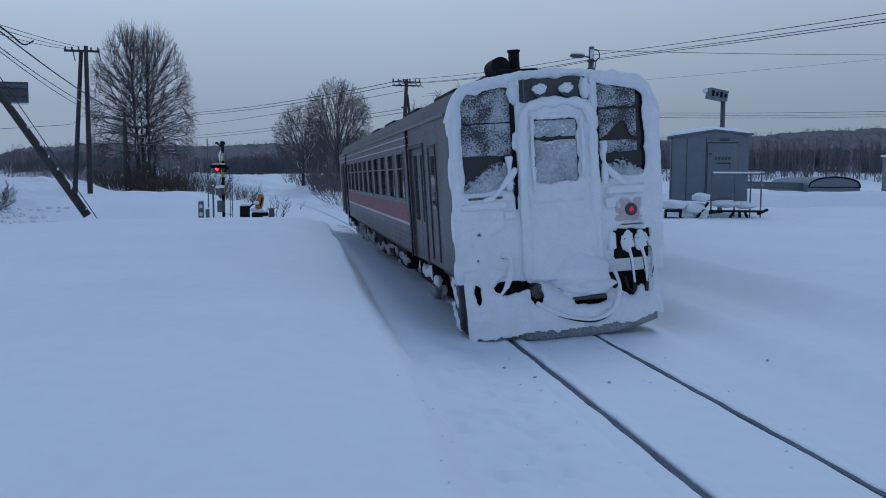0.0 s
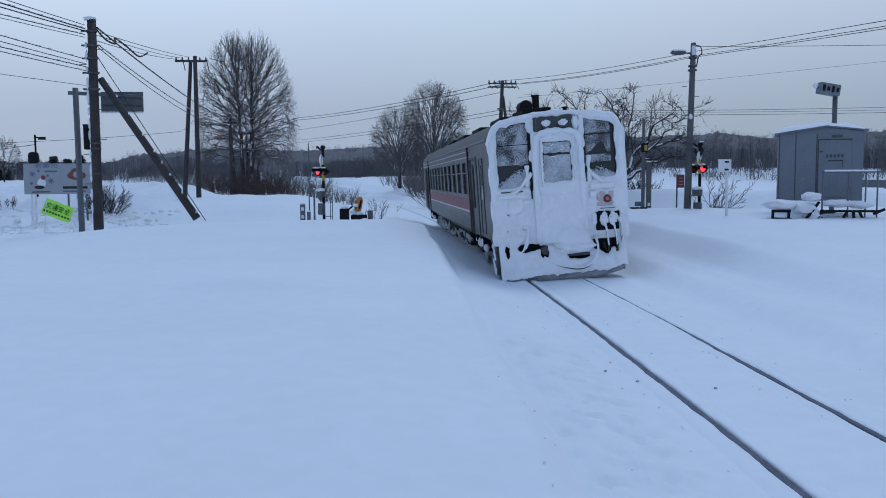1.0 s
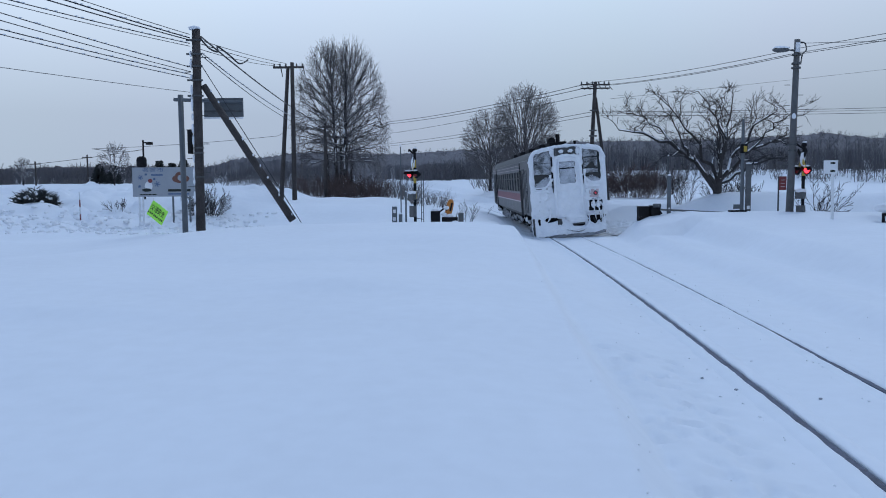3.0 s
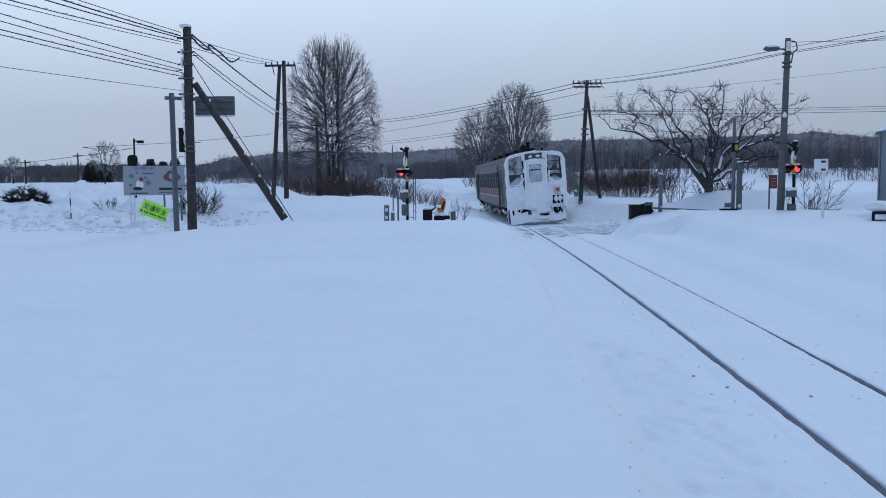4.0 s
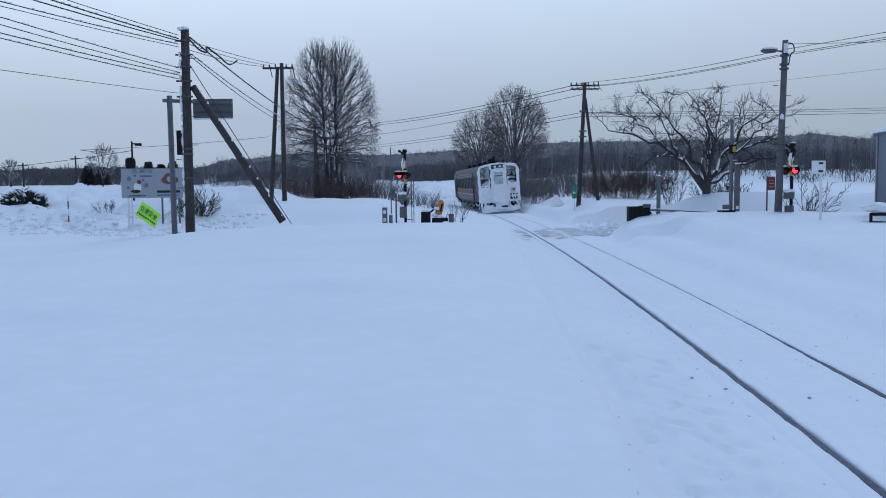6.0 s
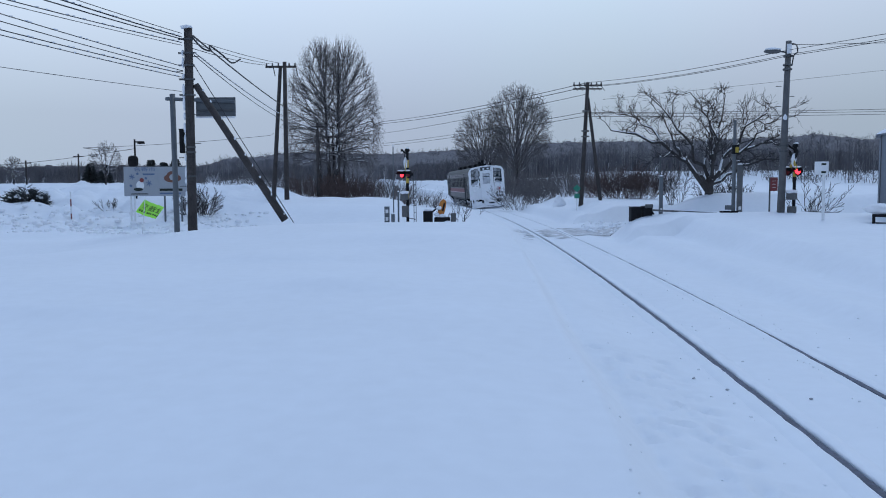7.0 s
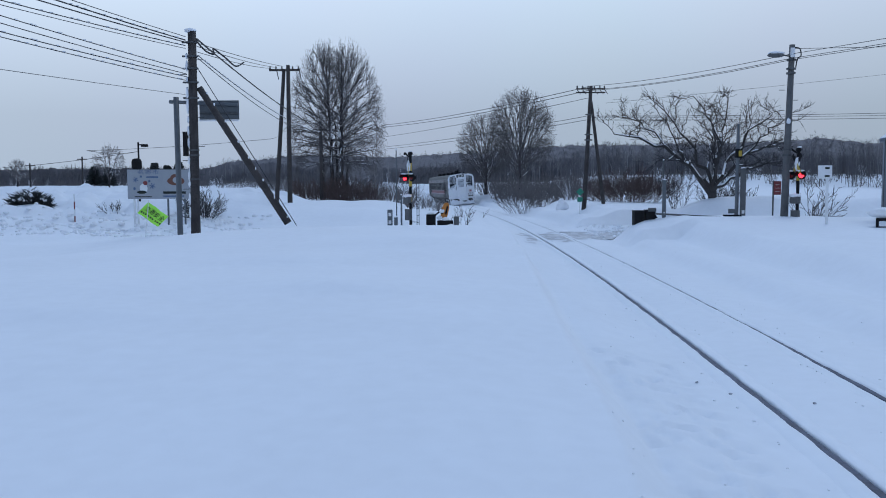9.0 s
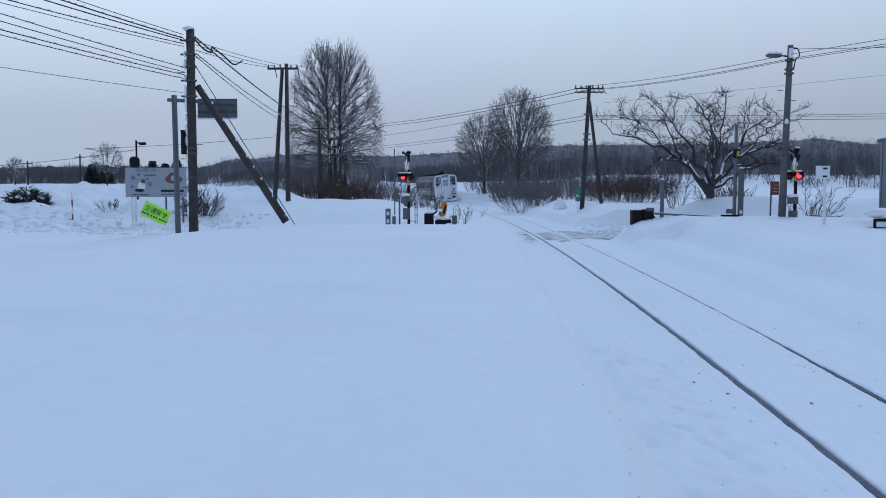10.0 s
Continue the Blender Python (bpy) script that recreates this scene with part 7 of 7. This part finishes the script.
scatter("far_birches", VAR, [p for i, p in enumerate(near) if i % 2 == 0], M_FARP, "pale birch trunks along the foot of the hill")


def thicket_variant(seed):
    rg = random.Random(seed)
    tw = Twigs()
    for k in range(6):
        az, r = rg.uniform(0, 6.283), rg.uniform(0, 1.2)
        c = Vector((math.cos(az) * r, math.sin(az) * r, -0.2))
        h = rg.uniform(1.6, 3.6)
        m = c + Vector((rg.uniform(-0.3, 0.3), rg.uniform(-0.3, 0.3), h * 0.55))
        tw.add(c, m, 0.05, 0.04)
        for g in range(3):
            tw.add(m, m + Vector((rg.uniform(-0.7, 0.7), rg.uniform(-0.7, 0.7), h * rg.uniform(0.3, 0.5))), 0.04, 0.02)
    return tw.arrays(3)


TV = [thicket_variant(300 + k) for k in range(6)]
th, low = [], []
for k in range(1900):
    az = radians(rg.uniform(-40, 48))
    deg = math.degrees(az)
    lo = lerp_table([(-40, 330), (-22, 320), (-12, 210), (0, 160), (14, 155), (48, 155)], deg)
    d = lo - 6 + 26 * rg.random() ** 1.2
    x, y = d * math.sin(az), d * math.cos(az)
    if abs(x - track_x(y)) > 5 and (deg < 2 or d > lo + 8 and k % 5 > 1):
        th.append((x, y, ground_z(x, y), rg.uniform(0.7, 1.4) * (0.8 if deg < -15 else 1), rg.uniform(0, 6.283)))
scatter("thicket", TV, th, M_FAR, "dense dark thicket under the hillside trees")
for k in range(600):
    az = radians(rg.uniform(-40, -11))
    d = rg.uniform(300, 350)
    x, y = d * math.sin(az), d * math.cos(az)
    low.append((x, y, ground_z(x, y), rg.uniform(1.3, 2.3), rg.uniform(0, 6.283)))
scatter("thicket", TV, low, M_FAR, "low dark band of woods beyond the snowfield")


def scrub_variant(seed):
    rg = random.Random(seed)
    tw = Twigs()
    for k in range(6):
        az = rg.uniform(0, 6.283)
        grow(tw, rg, (rg.uniform(-0.5, 0.5), rg.uniform(-0.5, 0.5), -0.1), (math.cos(az) * 0.5, math.sin(az) * 0.5, 1), rg.uniform(1.2, 2.4), 0.035, 1, 0.55, 0.05, 4, None, 3, 0.18, 0.55, 0.2)
    return tw.arrays(3)


SV = [scrub_variant(200 + k) for k in range(5)]
pl, pw = [], []
for k in range(1050):
    az = radians(rg.uniform(-36, 44))
    deg = math.degrees(az)
    lo = lerp_table([(-36, 300), (-20, 260), (-15, 170), (-10, 82), (-4, 66), (4, 75), (10, 75), (16, 135), (44, 140)], deg)
    d = lo + 55 * rg.random()
    x, y = d * math.sin(az), d * math.cos(az)
    if abs(x - track_x(y)) < 5.5:
        continue
    (pl if rg.random() < 0.90 else pw).append((x, y, ground_z(x, y), rg.uniform(0.6, 1.35), rg.uniform(0, 6.283)))
brush = []
for k in range(150):
    y = rg.uniform(80, 104)
    x = rg.uniform(-1, 13) * y / 90
    if abs(x - track_x(y)) > 3.5:
        brush.append((x, y, ground_z(x, y), rg.uniform(0.7, 1.45), rg.uniform(0, 6.283)))
for k in range(70):
    y = rg.uniform(60, 84)
    x = rg.uniform(-10, 0.5) * y / 70
    if track_x(y) - x > 4.0:
        brush.append((x, y, ground_z(x, y), rg.uniform(0.3, 0.75), rg.uniform(0, 6.283)))
scatter("brush", SV, brush, M_TWIG, "grey-brown bare brush round the rounded trees")
slim = []
for k in range(620):
    deg, d = rg.uniform(7, 46), rg.uniform(134, 152)
    x, y = d * math.sin(radians(deg)), d * math.cos(radians(deg))
    if noise.noise(Vector((deg * 0.5, d * 0.1, 2))) > -0.15:
        slim.append((x, y, ground_z(x, y), rg.uniform(0.28, 0.60), rg.uniform(0, 6.283)))
        if k % 2:
            pl.append((x + 1, y, ground_z(x + 1, y), rg.uniform(0.5, 1.1), rg.uniform(0, 6.283)))
scatter("saplings", VAR, slim, M_FAR, "thin bare saplings on the snowy bank below the wood")
scatter("scrub", SV, pl, M_TWIG, "grey bare scrub at the edge of the woods")
scatter("snowy_scrub", SV, pw, M_SNOWC, "snow-covered scrub at the edge of the woods")

# single trees on the far left skyline
for x, y, h, seed in ((-91, 210, 11.5, 51), (-115, 210, 7.5, 52)):
    round_tree(x, y, h, h * 0.36, random.Random(seed), "far bare tree above the snowfield", (12, 5, 4), 0.04)
rg = random.Random(64)
for x, y, h in ((-81, 215, 6.6), (-78, 216, 6.0), (-74.5, 215, 7.0), (-99, 228, 5.4), (-103, 228, 5.8)):
    e = tree_thing("conifer", x, y, "far dark conifer beyond the snowfield")
    tr_ = Twigs()
    tr_.add((0, 0, 0), (0, 0, h), 0.25, 0.04)
    tr_.mesh("trunk", M_BARK, e, 6)
    nd = Twigs()
    for k in range(420):
        t = rg.random() ** 0.8
        a = rg.uniform(0, 6.283)
        L = (1 - t) * h * 0.32 + 0.9
        c = Vector((0, 0, h * (0.12 + 0.88 * t)))
        d = Vector((math.cos(a), math.sin(a), rg.uniform(-0.35, 0.1)))
        nd.add(c + d * L * 0.2, c + d * L, 0.18, 0.05)
    tagged(nd.mesh("needles", M_NEEDLE, e, 3), kind="stuff")


# ---- what moves ----
TRAIN_Y = [(0.0, 10.3), (0.5, 13.5), (1.0, 16.8), (1.5, 20.2), (2.0, 23.7), (2.5, 27.3), (3.0, 31.0), (3.5, 34.9), (4.0, 39.0), (4.5, 43.3), (5.0, 47.5), (5.5, 52.0), (6.0, 56.7), (6.5, 61.5),
           (7.0, 66.5), (7.5, 72.0), (8.0, 77.7), (8.5, 83.8), (9.0, 90.0), (9.5, 96.5), (10.0, 103.0)]


def train_pose(y):
    ya, yb = y + 3.5, y + 17.7
    xa, xb = track_x(ya), track_x(yb)
    yaw = math.degrees(math.atan2(-(xb - xa), yb - ya))
    lean = -3.8
    k = -3.5 / 14.2
    return pose(xa + (xb - xa) * k + 0.11, ya + (yb - ya) * k, 0, 0, lean, yaw)


# powder snow whirled up behind the railcar; it travels with it
rg = random.Random(404)
spray = thing("snow_spray", label="fine powder snow whirling up behind the railcar", category="blown snow")
fl_v, fl_f = [], []
for k in range(48000):
    side = 1 if rg.random() < 0.8 else -1
    q = rg.random()
    px = side * (1.55 + abs(rg.gauss(0, 0.25 + 0.8 * q)))
    py = (rg.uniform(-1.5, 15.0) if k % 2 else rg.gauss(1.0, 1.2)) if side > 0 else rg.uniform(0.0, 12.0)
    pz = 0.05 + abs(rg.gauss(0, 0.22 + 0.42 * q)) * (1.0 if side > 0 else 0.6)
    s_ = rg.uniform(0.0022, 0.0052)
    i0 = len(fl_v)
    fl_v += [(px - s_, py, pz - s_), (px + s_, py, pz - s_), (px, py + s_, pz), (px, py, pz + s_)]
    fl_f += [(i0, i0 + 1, i0 + 3), (i0 + 1, i0 + 2, i0 + 3), (i0 + 2, i0, i0 + 3), (i0, i0 + 2, i0 + 1)]
tagged(mesh_of("flake", fl_v, fl_f, M_MIST, spray), kind="stuff")

# how far each strip of the flag turns out of the one before it, and how the whole flag droops
FLAG = [(0.0, 20, 0.35), (0.6, -15, 0.30), (1.2, 25, 0.45), (1.8, -20, 0.30), (2.4, 20, 0.40), (3.0, -25, 0.50), (3.6, 10, 0.60), (4.0, 25, 0.45), (4.5, -15, 0.30), (5.0, 30, 0.55), (5.5, 45, 0.75), (6.1, -20, 0.50), (6.7, 30, 0.55),
        (7.3, 60, 0.75), (7.8, 70, 0.85), (8.2, 72, 0.95), (8.6, 60, 0.85), (9.0, 50, 0.80), (9.5, 25, 0.60), (10.0, 10, 0.45)]


def strip_rows(k):
    rows = []
    for t, turn, droop in FLAG:
        m = pose(0.09, -0.02, FLAG_TOP, 0, math.degrees(droop), 0)
        for j in range(k + 1):
            a = turn * (1 if j == 0 else 0.45 * math.sin(1.7 * t + 2.1 * j))
            m = m @ pose(0.328 if j else 0, 0, 0, 0, 0, a)
        rows.append((t, m))
    return rows


def motions():
    walk(spray, [(t, train_pose(y)) for t, y in TRAIN_Y])
    for k, strip in enumerate(STRIPS):
        walk(strip, strip_rows(k))
    walk(railcar, [(t, train_pose(y)) for t, y in TRAIN_Y])


motions()
